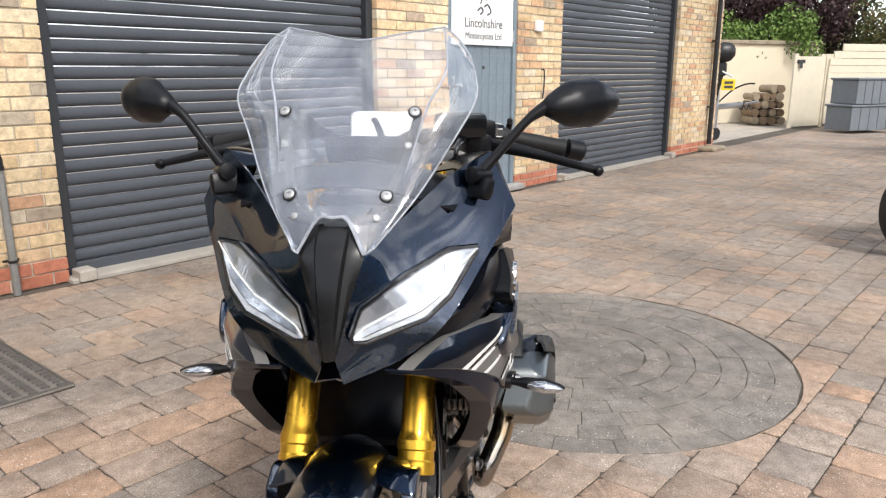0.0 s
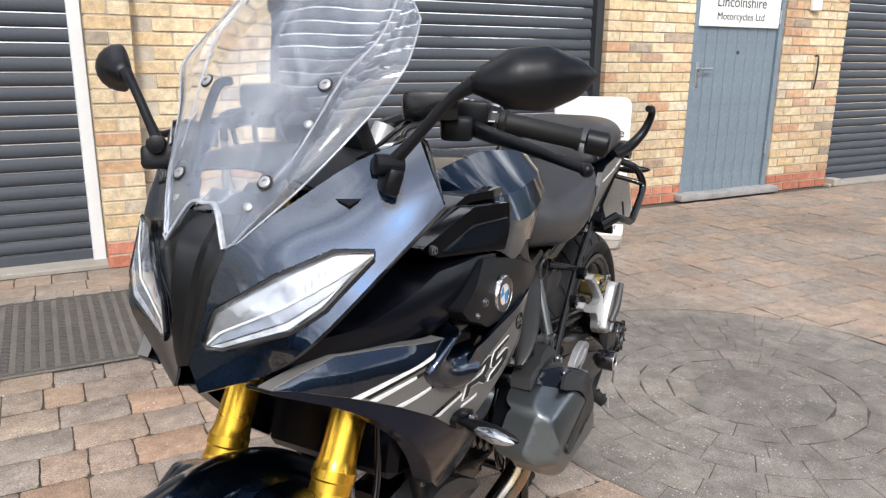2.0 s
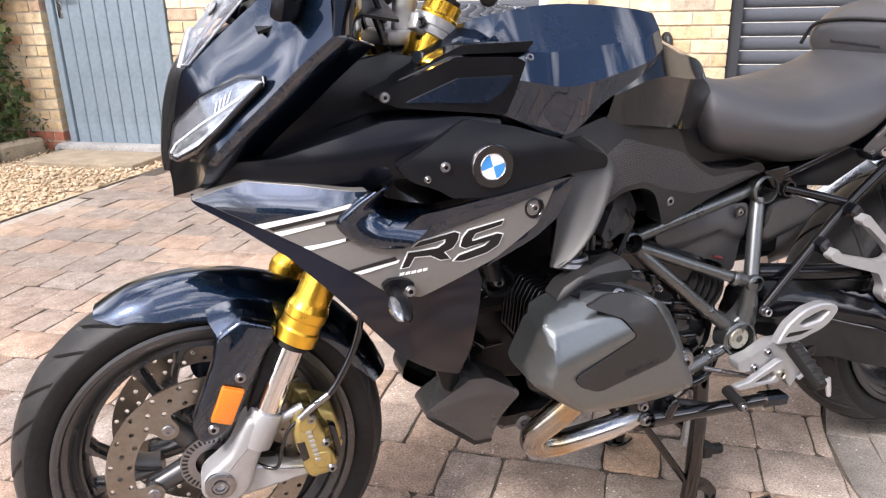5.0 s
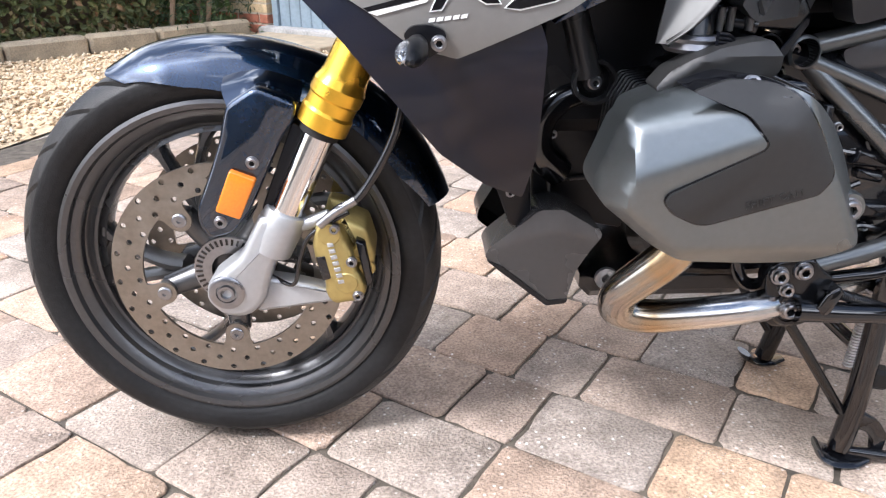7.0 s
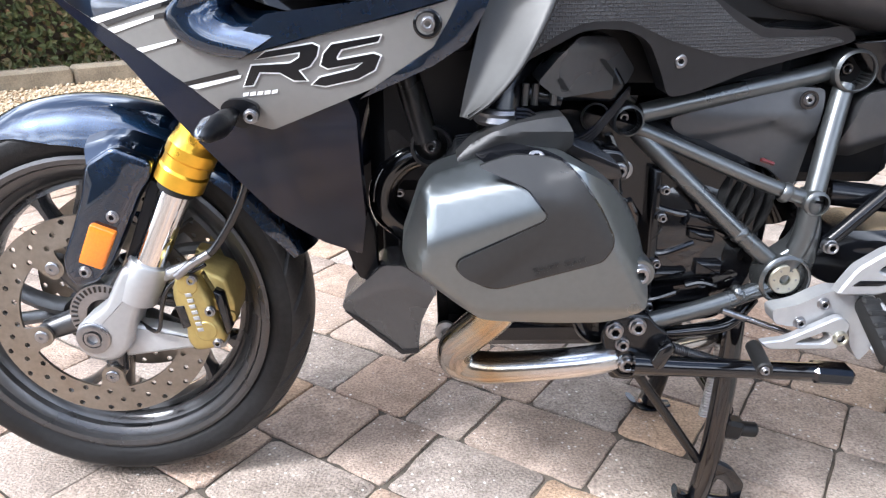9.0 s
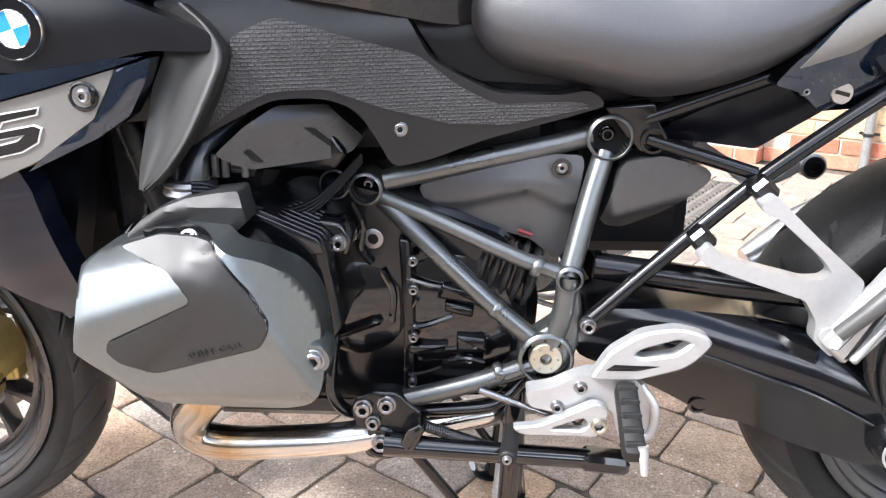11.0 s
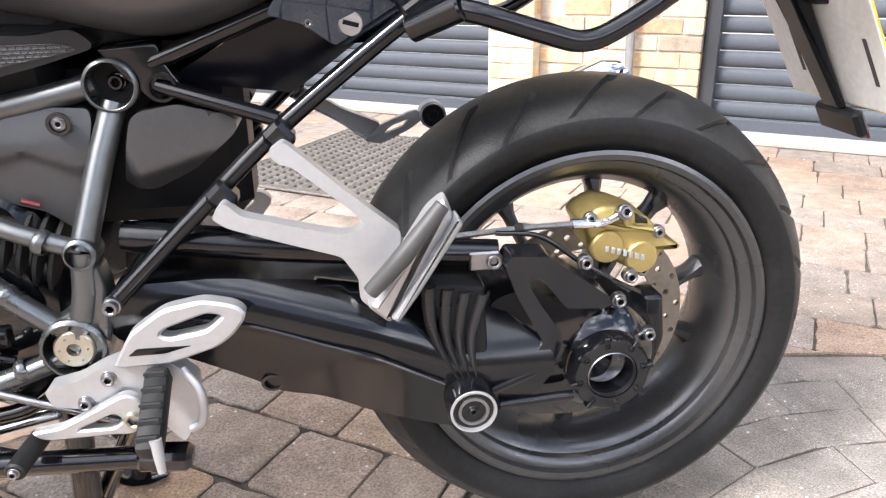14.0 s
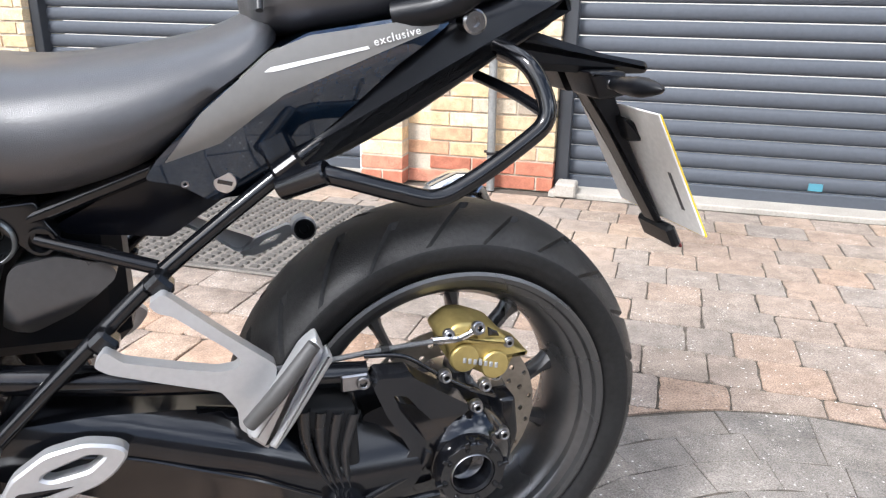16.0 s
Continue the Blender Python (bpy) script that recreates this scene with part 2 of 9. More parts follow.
# ---- builders ----
def mesh_of(name, bm, mats, angle=35):
    me = bpy.data.meshes.new(name)
    bmesh.ops.recalc_face_normals(bm, faces=bm.faces[:])
    bm.to_mesh(me)
    bm.free()
    for m in (mats if isinstance(mats, (list, tuple)) else [mats]):
        me.materials.append(m)
    me.polygons.foreach_set("use_smooth", [True] * len(me.polygons))
    me.set_sharp_from_angle(angle=radians(angle))
    return me


def part(name, bm, mat, parent=None, label="", angle=35):
    """One mesh object, a child of its thing or of one of its parts."""
    ob = new(name, bm if isinstance(bm, bpy.types.Mesh) else mesh_of(name, bm, mat, angle))
    if parent:
        ob.parent = parent
    if label:
        tagged(ob, label)
    return ob


def thing(name, label, category, group="", kind="", m=None):
    ob = new(name)
    ob.empty_display_size = 0.1
    if m:
        ob.matrix_world = m
    return tagged(ob, label, category, group, kind)


def raw(name, verts, faces, mat, parent=None, smooth=False):
    me = bpy.data.meshes.new(name)
    me.from_pydata(verts, [], faces)
    me.materials.append(mat)
    if smooth:
        me.polygons.foreach_set("use_smooth", [True] * len(me.polygons))
    ob = new(name, me)
    if parent:
        ob.parent = parent
    return ob


def box(bm, c, s, rot=None, bev=0.0, seg=1):
    m = Matrix.Translation(c) @ (rot.to_4x4() if rot else Matrix.Identity(4)) @ Matrix.Diagonal((*s, 1))
    vs = bmesh.ops.create_cube(bm, size=1, matrix=m)["verts"]
    if bev:
        bmesh.ops.bevel(bm, geom=list({e for v in vs for e in v.link_edges}), offset=bev, segments=seg, affect="EDGES", profile=0.5)
    return bm


def frame_of(d):
    d = Vector(d).normalized()
    a = Vector((0, 0, 1)) if abs(d.z) < 0.9 else Vector((1, 0, 0))
    u = d.cross(a).normalized()
    return d, u, d.cross(u)


def loft(bm, rings, caps=True, closed=True):
    loops = [[bm.verts.new(p) for p in r] for r in rings]
    k = len(loops[0])
    for a, b in zip(loops, loops[1:]):
        for i in range(k if closed else k - 1):
            j = (i + 1) % k
            bm.faces.new((a[i], a[j], b[j], b[i]))
    if caps and closed:
        bm.faces.new(loops[0][::-1])
        bm.faces.new(loops[-1])
    return bm


def lathe(bm, prof, c=(0, 0, 0), axis=(0, 1, 0), seg=32, caps=True, closed_prof=False):
    d, u, v = frame_of(axis)
    c = Vector(c)
    rings = [[c + d * h + (u * math.cos(2 * math.pi * i / seg) + v * math.sin(2 * math.pi * i / seg)) * r for i in range(seg)] for r, h in prof]
    if closed_prof:
        rings.append(rings[0])
    loft(bm, rings, caps=caps and not closed_prof)
    if closed_prof:
        bmesh.ops.remove_doubles(bm, verts=bm.verts[:], dist=1e-6)
    return bm


def rod(bm, p0, p1, r0, r1=None, seg=16, bev=0.0):
    p0, p1 = Vector(p0), Vector(p1)
    r1 = r0 if r1 is None else r1
    h = (p1 - p0).length
    prof = [(r0, 0), (r1, h)] if not bev else [(r0 - bev, 0), (r0, bev), (r1, h - bev), (r1 - bev, h)]
    return lathe(bm, prof, p0, p1 - p0, seg)


def spline(pts, n=6, closed=False):
    """Points along a smooth curve through pts."""
    P = [Vector(p) for p in pts]
    k = len(P)
    out = []
    for i in range(k if closed else k - 1):
        a = P[(i - 1) % k] if closed or i else P[0] * 2 - P[1]
        b, c = P[i], P[(i + 1) % k]
        d = P[(i + 2) % k] if closed or i + 2 < k else P[-1] * 2 - P[-2]
        for j in range(n):
            t = j / n
            out.append(0.5 * (2 * b + (c - a) * t + (2 * a - 5 * b + 4 * c - d) * t * t + (3 * b - a - 3 * c + d) * t ** 3))
    if not closed:
        out.append(P[-1])
    return out


def pipe(bm, pts, r, seg=12, n=6, squash=1.0):
    pts = spline(pts, n) if n > 1 else [Vector(p) for p in pts]
    k = len(pts)
    rr = [r] * k if isinstance(r, (int, float)) else [np.interp(i / (k - 1), np.linspace(0, 1, len(r)), r) for i in range(k)]
    rings, u = [], None
    for i, p in enumerate(pts):
        d = (pts[min(i + 1, k - 1)] - pts[max(i - 1, 0)]).normalized()
        u = frame_of(d)[1] if u is None else (u - d * u.dot(d)).normalized()
        v = d.cross(u)
        rings.append([p + (u * math.cos(2 * math.pi * a / seg) + v * math.sin(2 * math.pi * a / seg) * squash) * rr[i] for a in range(seg)])
    return loft(bm, rings)


def inset2d(o, e):
    """An outline moved inwards by e."""
    k = len(o)
    area = sum(o[i][0] * o[(i + 1) % k][1] - o[(i + 1) % k][0] * o[i][1] for i in range(k))
    sg = 1 if area > 0 else -1
    out = []
    for i in range(k):
        p, q, r = Vector(o[i - 1]), Vector(o[i]), Vector(o[(i + 1) % k])
        a, b = (q - p), (r - q)
        na = Vector((-a.y, a.x)).normalized() * sg if a.length > 1e-9 else Vector((0, 0))
        nb = Vector((-b.y, b.x)).normalized() * sg if b.length > 1e-9 else Vector((0, 0))
        nn = na + nb
        nn = nn / max(nn.length_squared / 2, 0.6) if nn.length > 1e-6 else na
        out.append((q.x + nn.x * e, q.y + nn.y * e))
    return out


def shell(bm, outline, layers, tilt=None):
    """An outline in x, z carried along y: layers of (y, inset). tilt(x, z) adds to y."""
    f = tilt or (lambda x, z: 0.0)
    rings = []
    for y, e in layers:
        o = inset2d(outline, e) if e else outline
        rings.append([Vector((x, y + f(x, z), z)) for x, z in o])
    return loft(bm, rings)


def rounded(o, r=0.008, n=3):
    """An outline with its corners rounded off."""
    k, out = len(o), []
    for i in range(k):
        p, q, s = Vector(o[i - 1]), Vector(o[i]), Vector(o[(i + 1) % k])
        a, b = p - q, s - q
        d = min(r, a.length * 0.45, b.length * 0.45)
        A, B = q + a.normalized() * d, q + b.normalized() * d
        for j in range(n + 1):
            t = j / n
            out.append(tuple(A * (1 - t) ** 2 + q * 2 * t * (1 - t) + B * t * t))
    return out


def patch(bm, rows, nu=4, nv=4, thick=0.004, inward=(0, 0, 0), smooth=True):
    """A sheet through rows of points, with thickness towards the point inward."""
    if smooth:
        rows = [spline(r, nu) for r in rows]
        cols = [spline([r[i] for r in rows], nv) for i in range(len(rows[0]))]
        g = [[cols[i][j] for i in range(len(cols))] for j in range(len(cols[0]))]
    else:
        g = [[Vector(p) for p in r] for r in rows]
    h, w = len(g), len(g[0])
    c = Vector(inward)
    nrm = [[None] * w for _ in range(h)]
    for j in range(h):
        for i in range(w):
            du = g[j][min(i + 1, w - 1)] - g[j][max(i - 1, 0)]
            dv = g[min(j + 1, h - 1)][i] - g[max(j - 1, 0)][i]
            k = du.cross(dv)
            k = k.normalized() if k.length > 1e-12 else Vector((0, 0, 1))
            nrm[j][i] = k if k.dot(c - g[j][i]) > 0 else -k
    top = [[bm.verts.new(p) for p in r] for r in g]
    bot = [[bm.verts.new(g[j][i] + nrm[j][i] * thick) for i in range(w)] for j in range(h)]
    for j in range(h - 1):
        for i in range(w - 1):
            bm.faces.new((top[j][i], top[j][i + 1], top[j + 1][i + 1], top[j + 1][i]))
            bm.faces.new((bot[j][i + 1], bot[j][i], bot[j + 1][i], bot[j + 1][i + 1]))
    edge = [(j, 0) for j in range(h)] + [(h - 1, i) for i in range(1, w)] + [(j, w - 1) for j in range(h - 2, -1, -1)] + [(0, i) for i in range(w - 2, 0, -1)]
    for a, b in zip(edge, edge[1:] + edge[:1]):
        bm.faces.new((top[a[0]][a[1]], bot[a[0]][a[1]], bot[b[0]][b[1]], top[b[0]][b[1]]))
    return bm


def lettering(name, text, size, mat, parent, m, align="CENTER", depth=0.0008, spacing=1.0):
    cu = bpy.data.curves.new(name, "FONT")
    cu.body, cu.size, cu.align_x, cu.extrude, cu.space_character, cu.resolution_u = text, size, align, depth, spacing, 3
    tmp = bpy.data.objects.new(name, cu)
    me = bpy.data.meshes.new_from_object(tmp)
    bpy.data.objects.remove(tmp)
    me.materials.clear()
    me.materials.append(mat)
    ob = new(name, me)
    ob.parent = parent
    ob.matrix_local = m
    return ob


# ---- ground ----
WALL = pose(2.805, 2.38, 0, 0, 0, -32.59)
ground = raw("ground", [(-400, -400, -0.014), (400, -400, -0.014), (400, 400, -0.014), (-400, 400, -0.014)], [(0, 1, 2, 3)], far_ground_mat)
tagged(ground, "open ground of worn brown paving reaching into the distance", "ground", kind="structure")

# ---- garage wall: x along it, y into it, z up ----
wall = thing("wall_north", "buff brick garage wall with a red brick plinth", "wall", kind="structure", m=WALL)
PIERS = [(-9.0, -4.50), (-3.50, -3.10), (-0.98, 0.0), (2.53, 3.40), (4.46, 5.28), (8.28, 9.85)]
bm = bmesh.new()
for a, b in PIERS:
    box(bm, ((a + b) / 2, 0.158, 1.1), (b - a - 0.012, 0.30, 2.2))
box(bm, (0.4, 0.158, 2.85), (18.88, 0.30, 1.3))
part("mortar_core", bm, mortar_mat, wall)
bm = bmesh.new()
box(bm, (0.4, 0.7, 3.56), (19.4, 2.2, 0.12), bev=0.01)
tagged(part("roof_edge", bm, jamb_mat), "dark roof edge over the garage wall", "roof", kind="structure").matrix_world = WALL
bm = bmesh.new()
box(bm, (-0.865, -0.052, 1.1), (0.218, 0.09, 2.19))
part("pilaster_core", bm, mortar_mat, wall)


def brick_mesh(name, w, h, d, mat, c=0.0022):
    bm = bmesh.new()
    box(bm, (0, 0, 0), (w, d, h), bev=c)
    return mesh_of(name, bm, mat, 20)


def brick_run(a, b, z, course, y=0.0):
    """Stretchers and headers of one course between a and b."""
    x, out = a, []
    first = 0.1075 if course % 2 else 0.215
    while x < b - 0.02:
        w = first if x == a else 0.215
        w = min(w, b - x)
        if b - (x + w) < 0.05:
            w = b - x
        out.append((x + w / 2, z, w, y))
        x += w + 0.010
    return out


near_bricks, far_bricks = [], []
rb = random.Random(4)
for k, (a, b) in enumerate(PIERS):
    for c in range(29):
        lo = a if k else -6.5
        for x, z, w, y in brick_run(lo, b, 0.0365 + c * 0.075, c):
            if k == 2 and x - w / 2 < -0.80:
                continue
            (near_bricks if k == 2 or (k == 3 and c > 3 and c < 26) else far_bricks).append((x, z, w, 0.0, c < 2))
        if k == 2:
            for x, z, w, y in (brick_run(-0.98, -0.755, 0.0365 + c * 0.075, 0) if c % 2 else brick_run(-0.98, -0.87, 0.0365 + c * 0.075, 0) + brick_run(-0.86, -0.755, 0.0365 + c * 0.075, 0)):
                near_bricks.append((x, z, w, -0.102, c < 2))
near_bricks = near_bricks[:300]
meshes = {}
FARV, FARF, REDV, REDF = [], [], [], []
CUBE = [(0, 1, 3, 2), (4, 6, 7, 5), (0, 4, 5, 1), (2, 3, 7, 6), (0, 2, 6, 4), (1, 5, 7, 3)]
for x, z, w, y, red in far_bricks:
    V, Fc = (REDV, REDF) if red else (FARV, FARF)
    jy = y + rb.uniform(-0.0025, 0.002)
    base = len(V)
    for i in range(8):
        front = not (i & 2)
        e = 0.003 if front else 0
        V.append((x + (w / 2 - e * rb.uniform(0.3, 1.4)) * (1 if i & 4 else -1), jy + (0.0 if front else 0.1), z + (0.0325 - e * rb.uniform(0.3, 1.3)) * (1 if i & 1 else -1)))
    Fc += [tuple(base + j for j in f) for f in CUBE]
tagged(raw("brick_field", FARV, FARF, brick_far_mat, wall), "", kind="stuff")
tagged(raw("plinth_brick_field", REDV, REDF, red_far_mat, wall), "", kind="stuff")


def slat_mesh(w):
    """A rolled shutter slat with its curved face and interlock groove."""
    bm = bmesh.new()
    prof = [(0.0, 0.012), (-0.002, 0.006), (0.003, 0.0045), (-0.004, 0.012), (-0.0095, 0.024), (-0.0115, 0.038), (-0.0095, 0.054), (-0.004, 0.067), (0.003, 0.0745), (0.008, 0.075), (0.008, 0.004)][2:]
    loft(bm, [[Vector((x, y, z)) for y, z in prof] for x in (-w / 2, w / 2)])
    return mesh_of("slat", bm, shutter_mat, 50)


def shutter(a, b, label, tag_x=None, white=False):
    t = thing("roller_shutter", label, "garage door", "roller shutters", m=WALL @ pose((a + b) / 2, 0.115, 0))
    w = b - a
    sm = slat_mesh(w - 0.10)
    for i in range(29):
        part("slat", sm, None, t).location = (0, 0, 0.075 + i * 0.0755)
    bm = bmesh.new()
    box(bm, (0, -0.002, 0.045), (w - 0.10, 0.03, 0.062), bev=0.004)
    part("bottom_bar", bm, shutter_mat, t)
    bm = bmesh.new()
    box(bm, (0, -0.008, 0.009), (w - 0.10, 0.022, 0.010))
    part("bottom_seal", bm, yellow_seal_mat, t, "thin yellow sealing strip")
    for sx in (-1, 1):
        bm = bmesh.new()
        box(bm, (sx * (w / 2 - 0.035), -0.03, 1.12), (0.066, 0.075, 2.2), bev=0.004)
        part("guide_rail", bm, white_trim_mat if white and sx > 0 else jamb_mat, t)
    if tag_x is not None:
        bm = bmesh.new()
        box(bm, (tag_x - (a + b) / 2, -0.0165, 0.105), (0.062, 0.002, 0.035))
        part("sticker", bm, tag_mat, t, "small blue sticker")
    return t


shutter(-3.10, -0.98, "closed anthracite roller shutter in the brick wall", -2.02, True)
shutter(0.0, 2.53, "closed anthracite roller shutter in the brick wall", 1.21)
shutter(5.28, 8.28, "closed wide anthracite roller shutter")
for n, (a, b) in enumerate([(-3.1, -0.98), (0.0, 2.53), (5.28, 8.28)]):
    bm = bmesh.new()
    box(bm, ((a + b) / 2, 0.04, 0.006), (b - a + 0.02, 0.20, 0.03), bev=0.005)
    o = tagged(part("threshold", bm, concrete_mat), "pale concrete threshold under a roller shutter", "threshold", "thresholds", "structure")
    o.matrix_world = WALL
for x, w in ((0.075, 0.10), (8.20, 0.13), (5.35, 0.10)):
    bm = bmesh.new()
    box(bm, (x, -0.03, 0.035), (w, 0.12, 0.07), bev=0.008)
    o = tagged(part("jamb_block", bm, concrete_mat), "small weathered concrete block at a shutter jamb", "block", "jamb blocks", "structure")
    o.matrix_world = WALL


def plank_door(a, b, label, name, handle_side):
    t = thing(name, label, "door", kind="structure", m=WALL @ pose((a + b) / 2, 0.06, 0))
    w = b - a
    for sx in (-1, 1):
        bm = bmesh.new()
        box(bm, (sx * (w / 2 - 0.03), 0, 1.02), (0.055, 0.10, 2.04), bev=0.004)
        part("door_frame", bm, door_mat, t)
    bm = bmesh.new()
    box(bm, (0, 0, 2.07), (w, 0.10, 0.06), bev=0.004)
    part("door_frame", bm, door_mat, t)
    n = 8
    pw = (w - 0.12) / n
    for i in range(n):
        bm = bmesh.new()
        box(bm, (0, 0, 0), (pw - 0.004, 0.03, 1.94), bev=0.005)
        part("plank", bm, door_mat, t).location = (-w / 2 + 0.06 + pw * (i + 0.5), -0.015, 1.03)
    bm = bmesh.new()
    box(bm, (0, 0.02, 1.03), (w - 0.12, 0.02, 1.93))
    part("backing", bm, jamb_mat, t)
    bm = bmesh.new()
    box(bm, (0, -0.075, 0.04), (w + 0.12, 0.15, 0.055), bev=0.009, seg=2)
    part("door_sill", bm, sill_mat, t, "weathered grey door sill")
    hx = handle_side * (w / 2 - 0.10)
    bm = bmesh.new()
    box(bm, (hx, -0.034, 1.03), (0.035, 0.008, 0.20), bev=0.003)
    rod(bm, (hx, -0.035, 1.08), (hx, -0.075, 1.08), 0.009, seg=12)
    pipe(bm, [(hx, -0.075, 1.08), (hx - handle_side * 0.03, -0.077, 1.08), (hx - handle_side * 0.13, -0.072, 1.082)], 0.009)
    part("door_handle", bm, steel_mat, t, "steel lever handle")
    for z in (0.35, 1.45):
        bm = bmesh.new()
        rod(bm, (-handle_side * (w / 2 - 0.055), -0.045, z), (-handle_side * (w / 2 - 0.055), -0.045, z + 0.11), 0.008, seg=10)
        part("hinge", bm, steel_mat, t)
    return t


door1 = plank_door(3.40, 4.46, "closed blue-grey painted plank door in the brick wall", "door_1", -1)
bm = bmesh.new()
rod(bm, (0.02, -0.030, 1.21), (0.02, -0.036, 1.21), 0.016, seg=14)
part("key_cover", bm, jamb_mat, door1)
plank_door(-4.46, -3.52, "closed blue-grey painted plank door beside the ivy", "door_2", -1)

sign = thing("door_sign", "white rectangular sign with dark lettering on the plank door", "sign", m=WALL @ pose(3.92, 0.012, 1.41))
bm = bmesh.new()
box(bm, (0, 0, 0.32), (0.93, 0.012, 0.64), bev=0.003)
part("panel", bm, sign_mat, sign)
FRONT = pose(0, 0, 0, 90, 0, 0)
lettering("lettering", "Lincolnshire", 0.118, ink_mat, sign, pose(0, -0.0075, 0.155) @ FRONT)
lettering("lettering", "Motorcycles Ltd", 0.084, ink_mat, sign, pose(0, -0.0075, 0.055) @ FRONT)
bm = bmesh.new()
pipe(bm, [(-0.10, -0.008, 0.30), (-0.05, -0.008, 0.33), (-0.02, -0.008, 0.30), (-0.06, -0.008, 0.27)], 0.007, 6)
pipe(bm, [(0.0, -0.008, 0.34), (0.05, -0.008, 0.36), (0.10, -0.008, 0.30), (0.05, -0.008, 0.27)], 0.007, 6)
pipe(bm, [(-0.06, -0.008, 0.36), (-0.02, -0.008, 0.42), (0.03, -0.008, 0.40)], 0.006, 6)
part("emblem", bm, ink_mat, sign)

bell = thing("wall_box", "small white plastic box fixed to the brickwork", "box", m=WALL @ pose(4.80, -0.02, 1.62))
bm = bmesh.new()
box(bm, (0, 0, 0), (0.12, 0.04, 0.11), bev=0.008)
part("body", bm, sign_mat, bell)
hook = thing("wall_hook", "dark iron bar hook on the brickwork", "hook", m=WALL @ pose(4.90, -0.02, 1.02))
bm = bmesh.new()
pipe(bm, [(0, 0.02, 0.17), (0, -0.015, 0.16), (0.0, -0.018, 0.0), (-0.015, -0.015, -0.12)], 0.008, 8)
part("bar", bm, jamb_mat, hook)
pipe1 = thing("drainpipe", "weathered grey waste pipe with a dark elbow on the brick pier", "pipe", "drainpipes", m=WALL @ pose(-0.302, -0.055, 0))
bm = bmesh.new()
rod(bm, (0, 0, 0.002), (-0.008, 0, 0.70), 0.0205, seg=18)
part("tube", bm, grey_pipe_mat, pipe1)
bm = bmesh.new()
rod(bm, (-0.008, 0, 0.682), (-0.008, 0, 0.702), 0.0255, seg=18)
pipe(bm, [(-0.008, 0, 0.69), (-0.009, 0.0, 0.735), (-0.014, 0.012, 0.762), (-0.024, 0.036, 0.768), (-0.030, 0.060, 0.768)], 0.0225, 14)
rod(bm, (-0.022, 0.028, 0.768), (-0.027, 0.046, 0.768), 0.0265, seg=18)
part("elbow", bm, black_pipe_mat, pipe1, "dark plastic elbow turning into the wall")
bm = bmesh.new()
lathe(bm, [(0.0215, -0.007), (0.0245, -0.007), (0.0245, 0.007), (0.0215, 0.007)], (-0.002, 0, 0.19), (0, 0, 1), 20, closed_prof=True)
box(bm, (-0.002, 0.028, 0.19), (0.085, 0.010, 0.014), bev=0.003)
part("bracket", bm, black_pipe_mat, pipe1)
pipe2 = thing("drainpipe", "black downpipe at the end of the brick wall", "pipe", "drainpipes", m=WALL @ pose(9.50, -0.07, 0.1))
bm = bmesh.new()
rod(bm, (0, 0, 0), (0, 0, 2.6), 0.034, seg=18)
part("tube", bm, black_pipe_mat, pipe2)
for z in (0.55, 1.5):
    bm = bmesh.new()
    box(bm, (0, 0.02, z), (0.12, 0.07, 0.03), bev=0.004)
    part("bracket", bm, black_pipe_mat, pipe2)
bm = bmesh.new()
box(bm, (9.52, -0.10, 0.03), (0.5, 0.28, 0.07), bev=0.02)
tagged(part("drain_kerb", bm, stone_mat), "worn stone kerb round the drain", "kerb", kind="structure").matrix_world = WALL

# rubber mat by the shutter
mat_thing = thing("rubber_mat", "worn dark rubber mat with a studded surface lying on the paving", "mat", m=WALL @ pose(-1.09, -1.04, 0.004))
bm = bmesh.new()
box(bm, (0, 0, 0.003), (0.90, 0.92, 0.010), bev=0.003)
part("sheet", bm, rubber_mat_mat, mat_thing)
V, Fc = [], []
for i in range(17):
    for j in range(22):
        cx, cy = -0.412 + i * 0.0515, -0.428 + j * 0.0405 + (0.020 if i % 2 else 0.0)
        b0 = len(V)
        for z, k in ((0.006, 1.0), (0.0150, 0.74)):
            V += [(cx - 0.0170 * k, cy - 0.0125 * k, z), (cx + 0.0170 * k, cy - 0.0125 * k, z), (cx + 0.0170 * k, cy + 0.0125 * k, z), (cx - 0.0170 * k, cy + 0.0125 * k, z)]
        Fc += [(b0 + 4, b0 + 5, b0 + 6, b0 + 7)] + [(b0 + k, b0 + (k + 1) % 4, b0 + 4 + (k + 1) % 4, b0 + 4 + k) for k in range(4)]
tagged(raw("studs", V, Fc, stud_mat, mat_thing), kind="stuff")
bm = bmesh.new()
for c, q in (((0, 0.445, 0.009), (0.90, 0.012, 0.007)), ((0, -0.445, 0.009), (0.90, 0.012, 0.007)), ((0.438, 0, 0.009), (0.012, 0.878, 0.007)), ((-0.438, 0, 0.009), (0.012, 0.878, 0.007))):
    box(bm, c, q, bev=0.002)
part("rim", bm, stud_mat, mat_thing)

